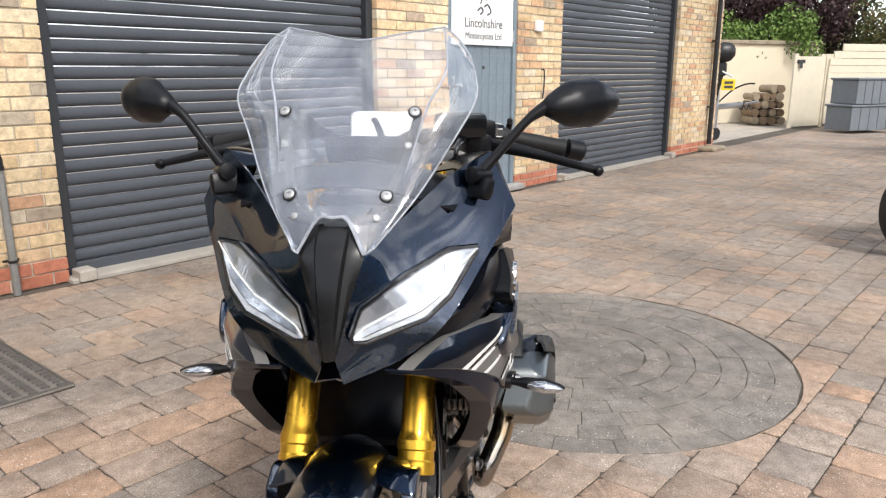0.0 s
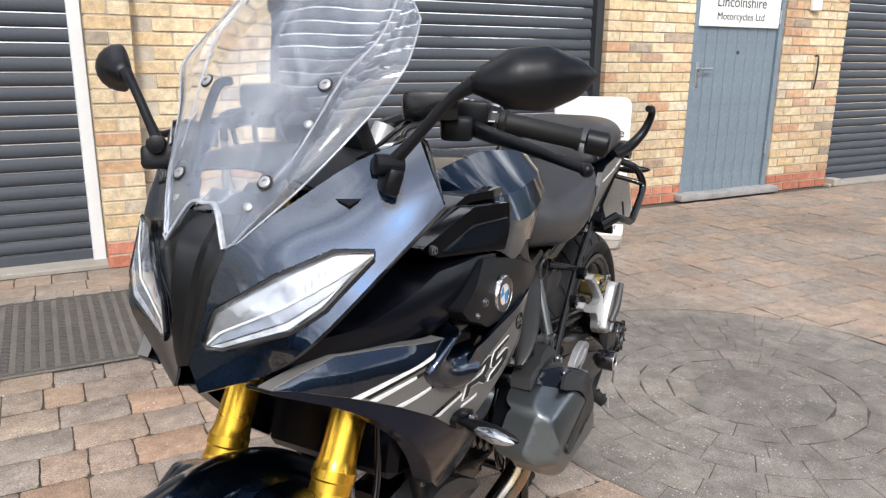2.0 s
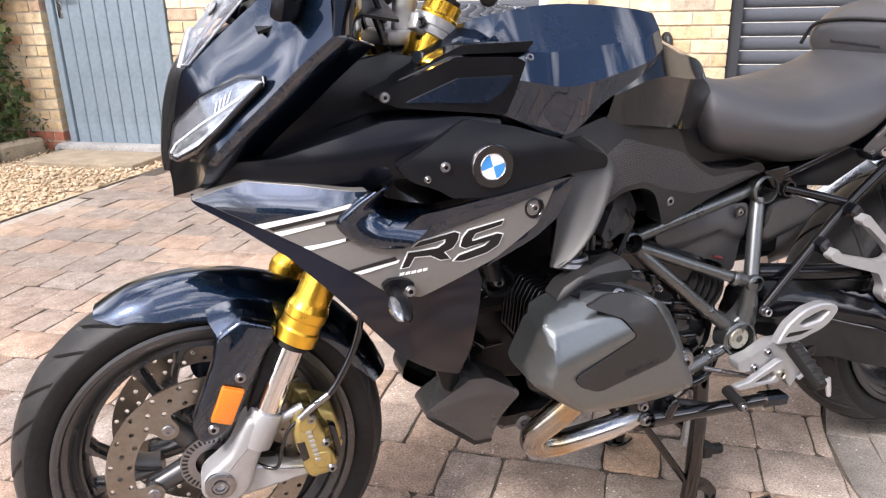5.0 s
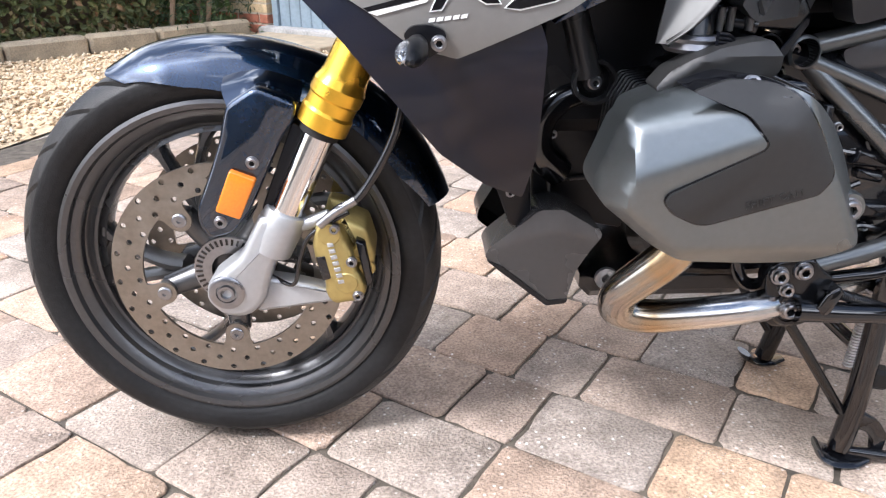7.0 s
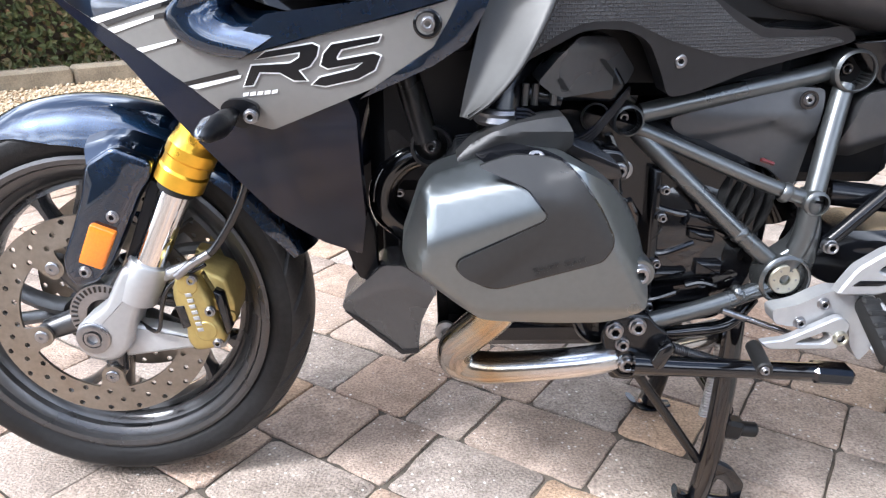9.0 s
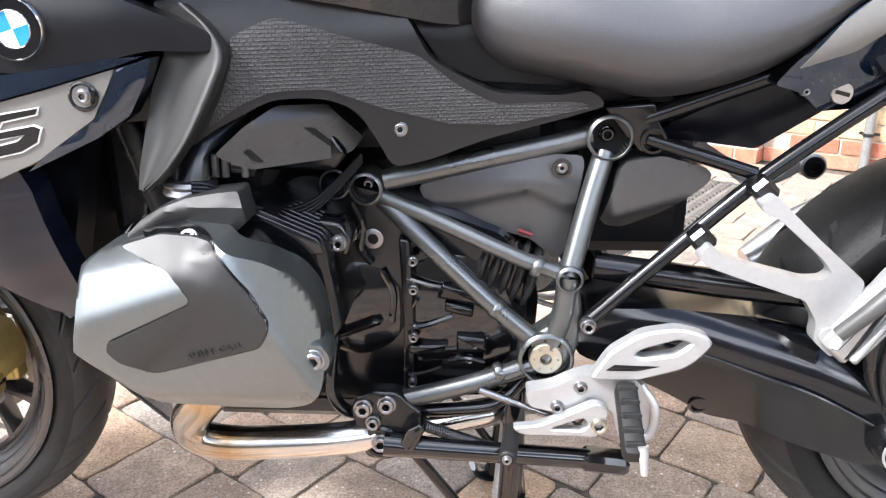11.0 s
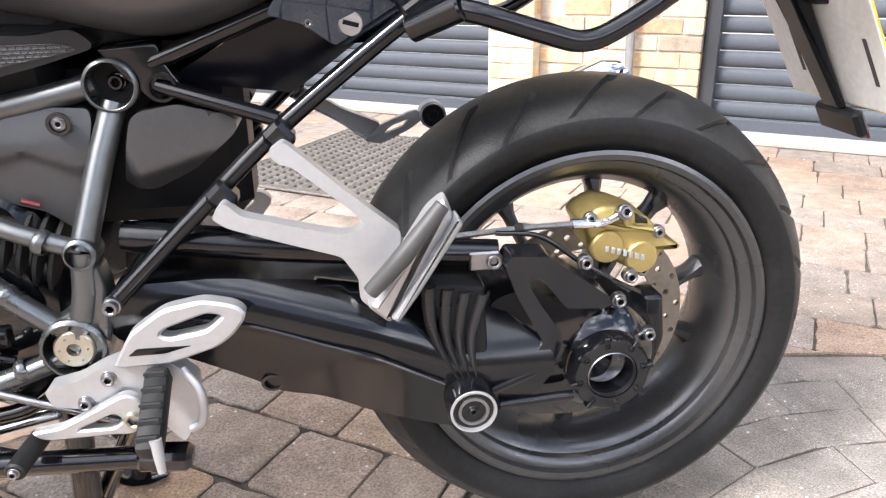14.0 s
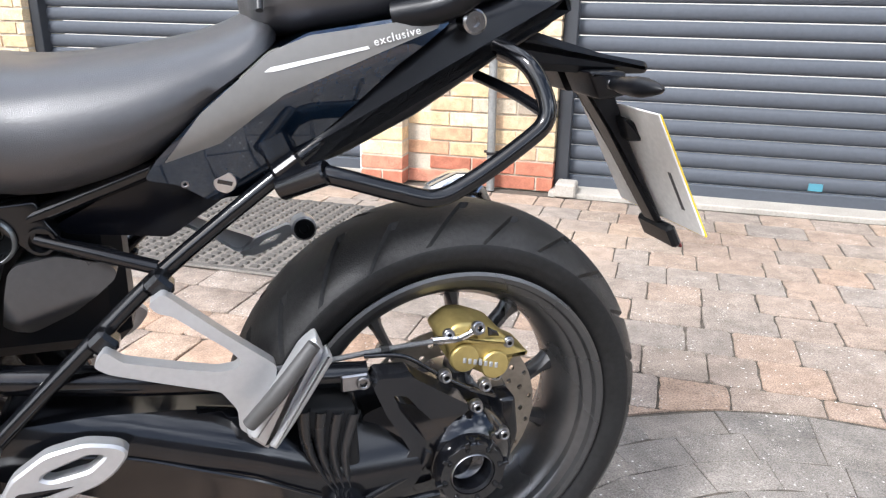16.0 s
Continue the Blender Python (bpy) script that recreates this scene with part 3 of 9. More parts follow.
# swing sign behind the motorcycle
easel = thing("pavement_sign", "white freestanding pavement sign with rounded corners on a grey base", "sign", m=pose(3.77, 0.715, 0, 0, 0, -64))
o = rounded([(-0.228, 0.06), (0.228, 0.06), (0.228, 0.935), (-0.228, 0.935)], 0.06, 6)
bm = bmesh.new()
shell(bm, o, [(0.02, 0.004), (0.016, 0), (-0.016, 0), (-0.02, 0.004)])
part("panel", bm, sign_mat, easel)
bm = bmesh.new()
o = rounded([(-0.20, 0.0), (0.20, 0.0), (0.23, 0.09), (-0.23, 0.09)], 0.03, 4)
shell(bm, o, [(0.07, 0.02), (0.05, 0), (-0.05, 0), (-0.07, 0.02)])
part("base", bm, concrete_mat, easel, "grey moulded base")
for z, text, size in ((0.70, "Lincolnshire", 0.078), (0.635, "Motorcycles Ltd", 0.056), (0.545, "Thinking of", 0.044), (0.485, "selling your bike?", 0.044), (0.21, "Best prices paid", 0.042), (0.13, "Finance settled", 0.042)):
    if text in ("Lincolnshire", "Motorcycles Ltd"):
        lettering("lettering", text, size, ink_mat, easel, pose(0.195, -0.0215, z) @ FRONT, "RIGHT")
    else:
        tail = {"Thinking of": "of", "selling your bike?": "your bike?", "Best prices paid": "paid", "Finance settled": "settled"}[text]
        lettering("lettering", tail, size, ink_mat, easel, pose(0.18, -0.0215, z) @ FRONT, "RIGHT")
bm = bmesh.new()
for k in range(6):
    box(bm, (0.02 + k * 0.030, -0.0215, 0.37), (0.021, 0.002, 0.038))
part("number_bars", bm, ink_mat, easel)

# ---- garden edge beyond the second door ----
def W2(s, d, z=0.0):
    return WALL @ Vector((s, -d, z))


gv = [W2(-9, 0.0, -0.004), W2(-3.45, 0.0, -0.004), W2(-3.52, 1.6, -0.004), W2(-3.10, 2.9, -0.004), W2(-2.6, 4.6, -0.004), W2(-9, 4.6, -0.004)]
gravel = thing("gravel_bed", "bed of pale golden gravel beside the paving", "gravel", kind="stuff")
raw("gravel_base", gv, [tuple(range(6))], gravel_mat, gravel)
rg = np.random.default_rng(5)
n = 15000
ss, dd = rg.uniform(-5.3, -2.5, n), rg.uniform(0.0, 4.5, n)
edge = np.interp(dd, [0, 1.6, 2.9, 4.6], [-3.45, -3.52, -3.10, -2.6])
keep = ss < edge - 0.01
ss, dd = ss[keep], dd[keep]
OCT = np.array([(1, 0, 0), (0, 1, 0), (-1, 0, 0), (0, -1, 0), (0, 0, 1), (0, 0, -1)], float)
OF = [(0, 1, 4), (1, 2, 4), (2, 3, 4), (3, 0, 4), (1, 0, 5), (2, 1, 5), (3, 2, 5), (0, 3, 5)]
V, Fc = [], []
for s, d in zip(ss, dd):
    r = rg.uniform(0.007, 0.017)
    c = W2(s, d, rg.uniform(0.0, 0.010))
    sc = rg.uniform(0.6, 1.3, (6, 1)) * OCT * r * np.array([1.2, 0.9, 0.7])
    a = rg.uniform(0, 6.28)
    ca, sa = math.cos(a), math.sin(a)
    b0 = len(V)
    V += [(c.x + p[0] * ca - p[1] * sa, c.y + p[0] * sa + p[1] * ca, c.z + p[2]) for p in sc]
    Fc += [tuple(b0 + i for i in f) for f in OF]
tagged(raw("pebbles", V, Fc, gravel_mat, gravel, True), kind="stuff")

bm = bmesh.new()
box(bm, (-4.0, -0.26, 0.012), (0.86, 0.46, 0.045), bev=0.006)
tagged(part("door_slab", bm, stone_mat), "worn brown stone slab before the second door", "slab", kind="structure").matrix_world = WALL
kerb = thing("kerb_stones", "rough weathered stone edging of the planted bed", "kerb", kind="structure", m=WALL)
ks = [(-4.66, 0.06), (-4.72, 0.42), (-4.78, 0.80), (-4.9, 1.25), (-5.0, 1.75), (-5.1, 2.25), (-5.2, 2.8)]
for (s0, d0), (s1, d1) in zip(ks, ks[1:]):
    bm = bmesh.new()
    ang = math.atan2(-(d1 - d0), s1 - s0)
    box(bm, ((s0 + s1) / 2, -(d0 + d1) / 2, 0.05), (math.hypot(s1 - s0, d1 - d0) - 0.015, 0.13, 0.13), Matrix.Rotation(ang, 3, "Z"), bev=0.02)
    part("kerb_stone", bm, stone_mat, kerb)
for s, d in ((-4.80, 0.30), (-4.86, 0.58)):
    st = thing("garden_stake", "short weathered wooden stake leaning in the bed", "stake", "garden stakes", m=WALL @ pose(s, -d, 0))
    bm = bmesh.new()
    box(bm, (0, 0, 0.14), (0.035, 0.02, 0.36), Matrix.Rotation(0.25, 3, "Y"), bev=0.003)
    part("post", bm, wood_mat, st)


def leaves(name, centres, normals, size, mat, parent, seed, droop=0.3, aspect=0.7):
    """Folded leaves scattered at the given places."""
    r = np.random.default_rng(seed)
    n = len(centres)
    nv = normals + r.normal(0, 0.55, (n, 3))
    nv /= np.linalg.norm(nv, axis=1)[:, None]
    t = r.normal(0, 1, (n, 3))
    t[:, 2] -= droop * 2
    t -= nv * (t * nv).sum(1)[:, None]
    t /= np.linalg.norm(t, axis=1)[:, None]
    b = np.cross(nv, t)
    sz = size * r.uniform(0.6, 1.4, (n, 1))
    P = np.stack([centres - t * sz * 0.5, centres + b * sz * 0.5 * aspect + nv * sz * 0.12, centres + t * sz * 0.5, centres - b * sz * 0.5 * aspect + nv * sz * 0.12], 1).reshape(-1, 3)
    F = [(4 * i, 4 * i + 1, 4 * i + 2) for i in range(n)] + [(4 * i, 4 * i + 2, 4 * i + 3) for i in range(n)]
    return tagged(raw(name, P.tolist(), F, mat, parent), kind="stuff")


def lumpy(points, seed, amp):
    noise_v = np.array([noise.noise_vector(Vector(p) * 1.7 + Vector((seed, 0, 0))) for p in points])
    return points + noise_v * amp


# ivy on the wall beside the second door
ivy = thing("ivy", "dense green ivy climbing over the brick wall", "ivy", kind="stuff")
r = np.random.default_rng(11)
n = 9000
s, z = r.uniform(-7.5, -4.62, n), r.uniform(0.02, 2.6, n)
edge = -4.72 - 0.25 * np.clip(0.55 - z, 0, 1) + 0.10 * np.sin(z * 7) + 0.06 * np.sin(z * 17)
k = s < edge
s, z = s[k], z[k]
d = r.uniform(0.02, 0.16, len(s)) + 0.05 * np.sin(s * 9) * np.sin(z * 8)
C = np.array([W2(a, b, c) for a, b, c in zip(s, d, z)])
N3 = np.tile(np.array((WALL.to_3x3() @ Vector((0, -1, 0)))), (len(C), 1))
leaves("ivy_leaves", C, N3, 0.055, ivy_mat, ivy, 12, 0.5, 0.9)

# conifer shrub before the ivy
conifer = thing("conifer_shrub", "dark drooping conifer shrub in the planted bed", "shrub")
bm = bmesh.new()
c0 = W2(-5.15, 0.05)
pipe(bm, [c0, c0 + Vector((0.02, 0, 0.8)), c0 + Vector((0, 0.03, 1.9))], [0.05, 0.035, 0.01], 8)
part("trunk", bm, wood_mat, conifer)
r = np.random.default_rng(21)
cs, nn = [], []
for i in range(210):
    h = r.uniform(0.1, 1.9)
    a = r.uniform(0, 6.283)
    L = (0.85 - 0.3 * h) * r.uniform(0.6, 1.1)
    for j in range(55):
        u = (j + r.uniform()) / 55
        p = np.array(c0) + np.array([math.cos(a) * L * u, math.sin(a) * L * u, h + 0.10 * u - 0.38 * u * u]) + r.normal(0, 0.022, 3)
        cs.append(p)
        nn.append((math.cos(a) * 0.3, math.sin(a) * 0.3, 0.8))
leaves("needles", np.array(cs), np.array(nn), 0.05, conifer_mat, conifer, 22, 0.6, 0.22)

# hedge along the gravel
hedge = thing("hedge", "loose olive-green hedge with brown tips along the gravel", "hedge", kind="stuff")
r = np.random.default_rng(31)
n = 30000
dd = r.uniform(0.5, 7.0, n)
front = -4.98 - (dd - 0.7) * 0.22
zz = r.uniform(0.0, 1.9, n)
depth = np.abs(r.normal(0, 0.22, n))
ssv = front - depth - 0.10 * np.sin(zz * 5 + dd * 3) - 0.25 * np.clip(zz - 1.2, 0, 1)
C = lumpy(np.array([W2(a, b, c) for a, b, c in zip(ssv, dd, zz)]), 3.0, 0.10)
N3 = np.tile(np.array(WALL.to_3x3() @ Vector((1, -0.2, 0.35))), (n, 1))
leaves("hedge_leaves", C, N3, 0.05, hedge_mat, hedge, 32, 0.2, 0.6)
# dark box that paints in the shaded depth behind the leaves
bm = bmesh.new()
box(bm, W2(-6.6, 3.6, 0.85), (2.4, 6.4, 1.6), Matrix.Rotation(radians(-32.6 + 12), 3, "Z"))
tagged(part("hedge_shade", bm, hedge_shade_mat, hedge), "", kind="stuff")

# ---- far end of the yard ----
def place(bm, name, mat, label, cat, kind="structure", m=None):
    o = tagged(part(name, bm, mat), label, cat, kind=kind)
    if m:
        o.matrix_world = m
    return o


FAR = pose(17.4, -4.9, 0, 0, 0, -62)
bm = bmesh.new()
box(bm, (-1.6, 0, 0.88), (7.2, 0.22, 1.76))
place(bm, "garden_wall", render_wall_mat, "cream rendered garden wall with a flat coping", "wall", m=FAR)
bm = bmesh.new()
box(bm, (-1.6, 0, 1.80), (7.3, 0.34, 0.09), bev=0.012)
place(bm, "wall_coping", stone_mat, "stone coping of the garden wall", "coping", m=FAR)
bm = bmesh.new()
box(bm, (5.0, 0, 0.78), (6.0, 0.22, 1.56))
place(bm, "garden_wall", render_wall_mat, "lower cream rendered garden wall", "wall", m=FAR)

gate = thing("garden_gate", "open cream boarded garden gate with a dark latch", "gate", m=pose(15.45, -5.32, 0, 0, 0, -57))
bm = bmesh.new()
box(bm, (0.5, 0, 0.75), (0.95, 0.05, 1.42), bev=0.006)
part("leaf", bm, cream_mat, gate)
for x in (0.03, 0.97):
    bm = bmesh.new()
    box(bm, (x, -0.03, 0.76), (0.09, 0.05, 1.5), bev=0.006)
    part("stile", bm, cream_mat, gate)
bm = bmesh.new()
box(bm, (0.15, -0.07, 1.36), (0.22, 0.03, 0.07), bev=0.01)
part("latch", bm, jamb_mat, gate)
bm = bmesh.new()
box(bm, (0.15, -0.08, 1.29), (0.06, 0.03, 0.14), bev=0.01)
part("latch_handle", bm, jamb_mat, gate)

fence = thing("arched_fence_panel", "cream arched-top fence panel of horizontal boards", "fence", m=pose(15.9, -6.15, 0, 0, 0, -64))
for i in range(11):
    z0 = 0.08 + i * 0.15
    half = 1.6 if z0 < 1.25 else 1.6 * math.sqrt(max(0.05, 1 - ((z0 - 1.2) / 0.62) ** 2))
    bm = bmesh.new()
    box(bm, (1.62, 0, z0 + 0.07), (2 * half, 0.04, 0.143), bev=0.006)
    part("board", bm, cream_mat, fence)

store = thing("storage_box", "pair of stacked grey plastic storage boxes by the fence", "storage box", m=pose(14.75, -6.45, 0, 0, 0, -62))
for z, w in ((0.28, 1.15), (0.78, 1.0)):
    for k in range(5):
        bm = bmesh.new()
        box(bm, (-w / 2 + w / 5 * (k + 0.5), -0.3, z), (w / 5 - 0.012, 0.03, 0.44), bev=0.004)
        part("front_board", bm, box_grey_mat, store)
    bm = bmesh.new()
    box(bm, (0, 0, z), (w - 0.02, 0.58, 0.45), bev=0.01)
    part("body", bm, box_grey_mat, store)
    bm = bmesh.new()
    box(bm, (0, -0.01, z + 0.245), (w + 0.05, 0.66, 0.04), bev=0.012)
    part("lid", bm, box_grey_mat, store)

# ---- planting behind the garden wall ----
def bush(name, c, rx, ry, rz, n, size, mat, label, seed, cat="bush"):
    """A shrub of leaf clumps round a dark core."""
    t = thing(name, label, cat)
    r = np.random.default_rng(seed)
    k = 26
    v = r.normal(0, 1, (k, 3))
    v /= np.linalg.norm(v, axis=1)[:, None]
    cl = np.array(c) + v * np.array((rx, ry, rz)) * r.uniform(0.35, 0.85, (k, 1))
    who = r.integers(0, k, n)
    u = r.normal(0, 1, (n, 3))
    u /= np.linalg.norm(u, axis=1)[:, None]
    pts = cl[who] + u * r.uniform(0.55, 1.0, (n, 1)) * np.array((rx, ry, rz)) * 0.42
    leaves("leaf_mass", pts, u, size, mat, t, seed + 1, 0.4, 0.6)
    bm = bmesh.new()
    for j in range(5):
        a = 2.4 * j
        rod(bm, (c[0] + 0.1 * math.cos(a), c[1] + 0.1 * math.sin(a), max(0.0, c[2] - rz - 0.6)), tuple(cl[j]), 0.035, 0.012, 6)
    part("stems", bm, wood_mat, t)
    return t


bush("shrub", (18.3, -4.6, 1.6), 1.0, 0.8, 1.0, 5200, 0.09, green_mat, "leafy green shrub behind the garden wall", 61, "shrub")
bush("shrub", (18.2, -6.0, 1.75), 0.9, 0.75, 0.80, 5200, 0.09, green_mat, "bright green flowering shrub behind the garden wall", 63, "shrub")
bush("copper_tree", (19.6, -5.5, 3.0), 1.5, 1.5, 1.2, 9000, 0.10, purple_mat, "dark purple-leaved tree behind the shrubs", 65, "tree")
bush("copper_tree", (19.4, -7.1, 2.6), 0.9, 0.9, 1.3, 5000, 0.10, purple_mat, "dark purple-leaved tree behind the shrubs", 67, "tree")
bush("dark_tree", (20.6, -4.2, 2.6), 1.5, 1.3, 1.8, 8000, 0.11, conifer_mat, "dark green tree beyond the garden wall", 69, "tree")
bush("brown_bush", (18.8, -8.3, 1.9), 1.4, 1.0, 1.1, 7000, 0.08, hedge_mat, "brownish olive bush behind the fence", 71)
bush("dark_tree", (22.5, -7.5, 2.9), 2.6, 2.2, 2.6, 9000, 0.14, conifer_mat, "dark green tree beyond the garden wall", 73, "tree")
bush("brown_bush", (19.6, -10.2, 1.9), 1.6, 1.4, 1.4, 6000, 0.10, hedge_mat, "brownish olive bush behind the fence", 75)
bush("dark_tree", (21.5, -11.5, 2.9), 2.4, 2.2, 2.6, 8000, 0.14, ivy_mat, "green tree beyond the garden wall", 77, "tree")

# boat trailer with an outboard motor
trailer = thing("boat_trailer", "galvanised trailer drawbar with a jockey wheel", "trailer")
for pts, r in (([(12.9, -2.6, 0.62), (12.6, -3.1, 0.56), (12.3, -3.62, 0.62)], 0.05), ([(12.3, -3.62, 0.62), (12.2, -3.85, 0.68)], 0.025)):
    bm = bmesh.new()
    pipe(bm, pts, r, 10, 3)
    part("drawbar", bm, steel_mat, trailer)
bm = bmesh.new()
pipe(bm, [(12.55, -3.25, 0.62), (12.35, -3.45, 0.86), (12.2, -3.62, 0.96), (12.15, -3.75, 0.97)], 0.014, 8, 4)
part("brake_lever", bm, black_pipe_mat, trailer)
bm = bmesh.new()
rod(bm, (12.5, -3.25, 0.12), (12.5, -3.25, 0.86), 0.028, seg=12)
part("jockey_post", bm, steel_mat, trailer)
bm = bmesh.new()
lathe(bm, [(0.03, -0.03), (0.10, -0.03), (0.11, 0), (0.10, 0.03), (0.03, 0.03)], (12.5, -3.25, 0.11), (0.8, 0.6, 0), 20)
part("jockey_wheel", bm, black_pipe_mat, trailer)
bm = bmesh.new()
V = [(12.28 + 0.05 * math.sin(k * 0.9), -3.55 - 0.012 * k, 0.60 + 0.06 * math.cos(k * 0.9)) for k in range(20)]
pipe(bm, V, 0.010, 6, 2)
part("coiled_cable", bm, black_pipe_mat, trailer)
board = thing("trailer_board", "yellow number board on the trailer", "number plate")
bm = bmesh.new()
box(bm, (12.18, -3.33, 0.95), (0.012, 0.24, 0.18), Matrix.Rotation(0.25, 3, "Z"), bev=0.004)
part("plate", bm, plate_yellow_far, board)
for k in range(2):
    bm = bmesh.new()
    box(bm, (12.171, -3.335, 0.985 - 0.07 * k), (0.004, 0.15, 0.042), Matrix.Rotation(0.25, 3, "Z"))
    part("bar", bm, ink_mat, board)
motor = thing("outboard_motor", "black outboard motor tilted on its bracket", "outboard motor")
bm = bmesh.new()
rings = []
for k in range(9):
    t = k / 8
    w, hgt = float(np.interp(t, [0, 0.15, 0.5, 0.85, 1], [0.05, 0.13, 0.17, 0.14, 0.06])), float(np.interp(t, [0, 0.15, 0.5, 0.85, 1], [0.05, 0.13, 0.17, 0.15, 0.07]))
    rings.append([Vector((12.30 + w * math.cos(a) * 0.8, -3.00 - 0.42 * t, 1.46 + 0.02 * t + hgt * math.sin(a))) for a in [2 * math.pi * j / 16 for j in range(16)]])
loft(bm, rings)
part("cowl", bm, black_pipe_mat, motor)
bm = bmesh.new()
box(bm, (12.30, -3.22, 1.20), (0.14, 0.16, 0.22), bev=0.02)
part("midsection", bm, black_pipe_mat, motor)
bm = bmesh.new()
pipe(bm, [(12.30, -3.22, 1.15), (12.32, -3.18, 0.85), (12.34, -3.14, 0.55)], [0.06, 0.045, 0.04], 10, 4)
part("leg", bm, black_pipe_mat, motor)
bm = bmesh.new()
box(bm, (12.24, -3.32, 1.12), (0.03, 0.22, 0.03), Matrix.Rotation(0.5, 3, "X"), bev=0.008)
part("clamp", bm, white_trim_mat, motor)

logs = thing("log_stack", "stack of sawn logs and reddish timber by the gate", "log pile")
rl = random.Random(5)
for row in range(5):
    for k in range(4):
        bm = bmesh.new()
        rod(bm, (16.35 + 0.03 * row, -4.95 - 0.17 * k + rl.uniform(-0.03, 0.03), 0.10 + 0.17 * row), (17.0, -4.85 - 0.17 * k, 0.10 + 0.17 * row), rl.uniform(0.075, 0.092), seg=10)
        if row < 4 or k in (2, 3):
            part("log", bm, wood_mat if (row + k) % 3 else stone_mat, logs)


def parked_bike(x, y, turn, label):
    """The rear of a parked motorcycle: wheel, tail, yellow plate."""
    t = thing("parked_motorcycle", label, "motorcycle", "parked motorcycles", m=pose(x, y, 0, 0, 0, turn))
    bm = bmesh.new()
    lathe(bm, [(0.215, -0.07), (0.26, -0.085), (0.305, -0.06), (0.318, 0), (0.305, 0.06), (0.26, 0.085), (0.215, 0.07)], (0, 0, 0.318), (0, 1, 0), 48, closed_prof=True)
    wh = part("tyre", bm, far_tyre_mat, t)
    bm = bmesh.new()
    lathe(bm, [(0.216, -0.06), (0.20, -0.05), (0.19, 0), (0.20, 0.05), (0.216, 0.06)], (0, 0, 0.318), (0, 1, 0), 40, closed_prof=True)
    for k in range(5):
        a = 2 * math.pi * k / 5
        rod(bm, (0, 0, 0.318), (0.2 * math.cos(a), 0, 0.318 + 0.2 * math.sin(a)), 0.018, 0.012, 8)
    part("rim", bm, jamb_mat, wh)
    bm = bmesh.new()
    pipe(bm, [(-0.05, 0, 0.86), (0.25, 0, 0.90), (0.7, 0, 0.84), (1.1, 0, 0.92), (1.35, 0, 0.95)], [0.05, 0.11, 0.14, 0.17, 0.10], 14, 4)
    part("body", bm, far_body_mat, t)
    bm = bmesh.new()
    pipe(bm, [(0.0, 0.09, 0.318), (0.45, 0.09, 0.38), (0.75, 0.05, 0.45)], 0.03, 8, 3)
    part("swingarm", bm, jamb_mat, t)
    bm = bmesh.new()
    box(bm, (0.9, 0, 0.50), (0.55, 0.36, 0.42), bev=0.06)
    part("engine", bm, jamb_mat, t)
    bm = bmesh.new()
    lathe(bm, [(0.215, -0.05), (0.25, -0.06), (0.295, -0.04), (0.302, 0), (0.295, 0.04), (0.25, 0.06), (0.215, 0.05)], (1.45, 0, 0.302), (0, 1, 0), 40, closed_prof=True)
    part("front_tyre", bm, far_tyre_mat, t)
    bm = bmesh.new()
    pipe(bm, [(1.45, 0.08, 0.302), (1.25, 0.08, 0.8), (1.2, 0.08, 0.95)], 0.025, 8, 2)
    part("fork", bm, jamb_mat, t)
    bm = bmesh.new()
    box(bm, (-0.20, 0, 0.74), (0.012, 0.23, 0.17), Matrix.Rotation(-0.4, 3, "Y"), bev=0.006)
    pl2 = part("number_plate", bm, plate_yellow_far, t, "yellow number plate")
    for k in range(2):
        bm = bmesh.new()
        box(bm, Vector((-0.209, 0, 0.742)) + Matrix.Rotation(-0.4, 3, "Y") @ Vector((0, 0, 0.035 - 0.07 * k)), (0.004, 0.15, 0.045), Matrix.Rotation(-0.4, 3, "Y"))
        part("bar", bm, ink_mat, pl2)
    bm = bmesh.new()
    box(bm, (-0.15, 0, 0.86), (0.06, 0.14, 0.06), bev=0.015)
    part("tail_light", bm, far_red_mat, t)
    return t


parked_bike(10.45, -5.45, -62, "dark parked motorcycle with a yellow plate in the yard")
parked_bike(4.16, -2.80, -72, "black parked motorcycle standing on the paving")

# unseen wall added behind the camera to cut fill light and darken reflections
south = thing("added_wall_south", "unseen plain brown wall added to cut fill light on the motorcycle", "wall", kind="structure")
bm = bmesh.new()
box(bm, (-1.0, -6.6, 1.1), (18.0, 0.3, 2.2), bev=0.01)
part("wall_body", bm, south_mat, south)


# ---- the motorcycle: x to its rear, y to its right, z up ----
blue = material("dark_blue_lacquer", (0.008, 0.022, 0.050), 0.32, 1.0, coat=1.0, vary=0.06, rough_vary=0.03)
blue.node_tree.nodes["Principled BSDF"].inputs["Coat IOR"].default_value = 1.75
matt_black = material("black_moulding", (0.0045, 0.0050, 0.0066), 0.36, vary=0.12, bump=0.10, bump_scale=900, spec=0.26)
fairing_black = material("dark_fairing_lacquer", (0.0030, 0.0036, 0.0062), 0.24, vary=0.12, rough_vary=0.04, spec=0.26)
satin_black = material("satin_black_metal", (0.0036, 0.0040, 0.0052), 0.17, 0.0, vary=0.1, spec=0.50)
belly_black = material("satin_fairing_black", (0.004, 0.006, 0.014), 0.16, vary=0.15, rough_vary=0.05, fine=60, spec=0.36)
gloss_black = material("gloss_black", (0.0040, 0.0043, 0.0056), 0.11, coat=0.35, vary=0.05, rough_vary=0.03)
grey_deco = material("granite_grey_lacquer", (0.165, 0.160, 0.150), 0.42, 0.3, vary=0.05)
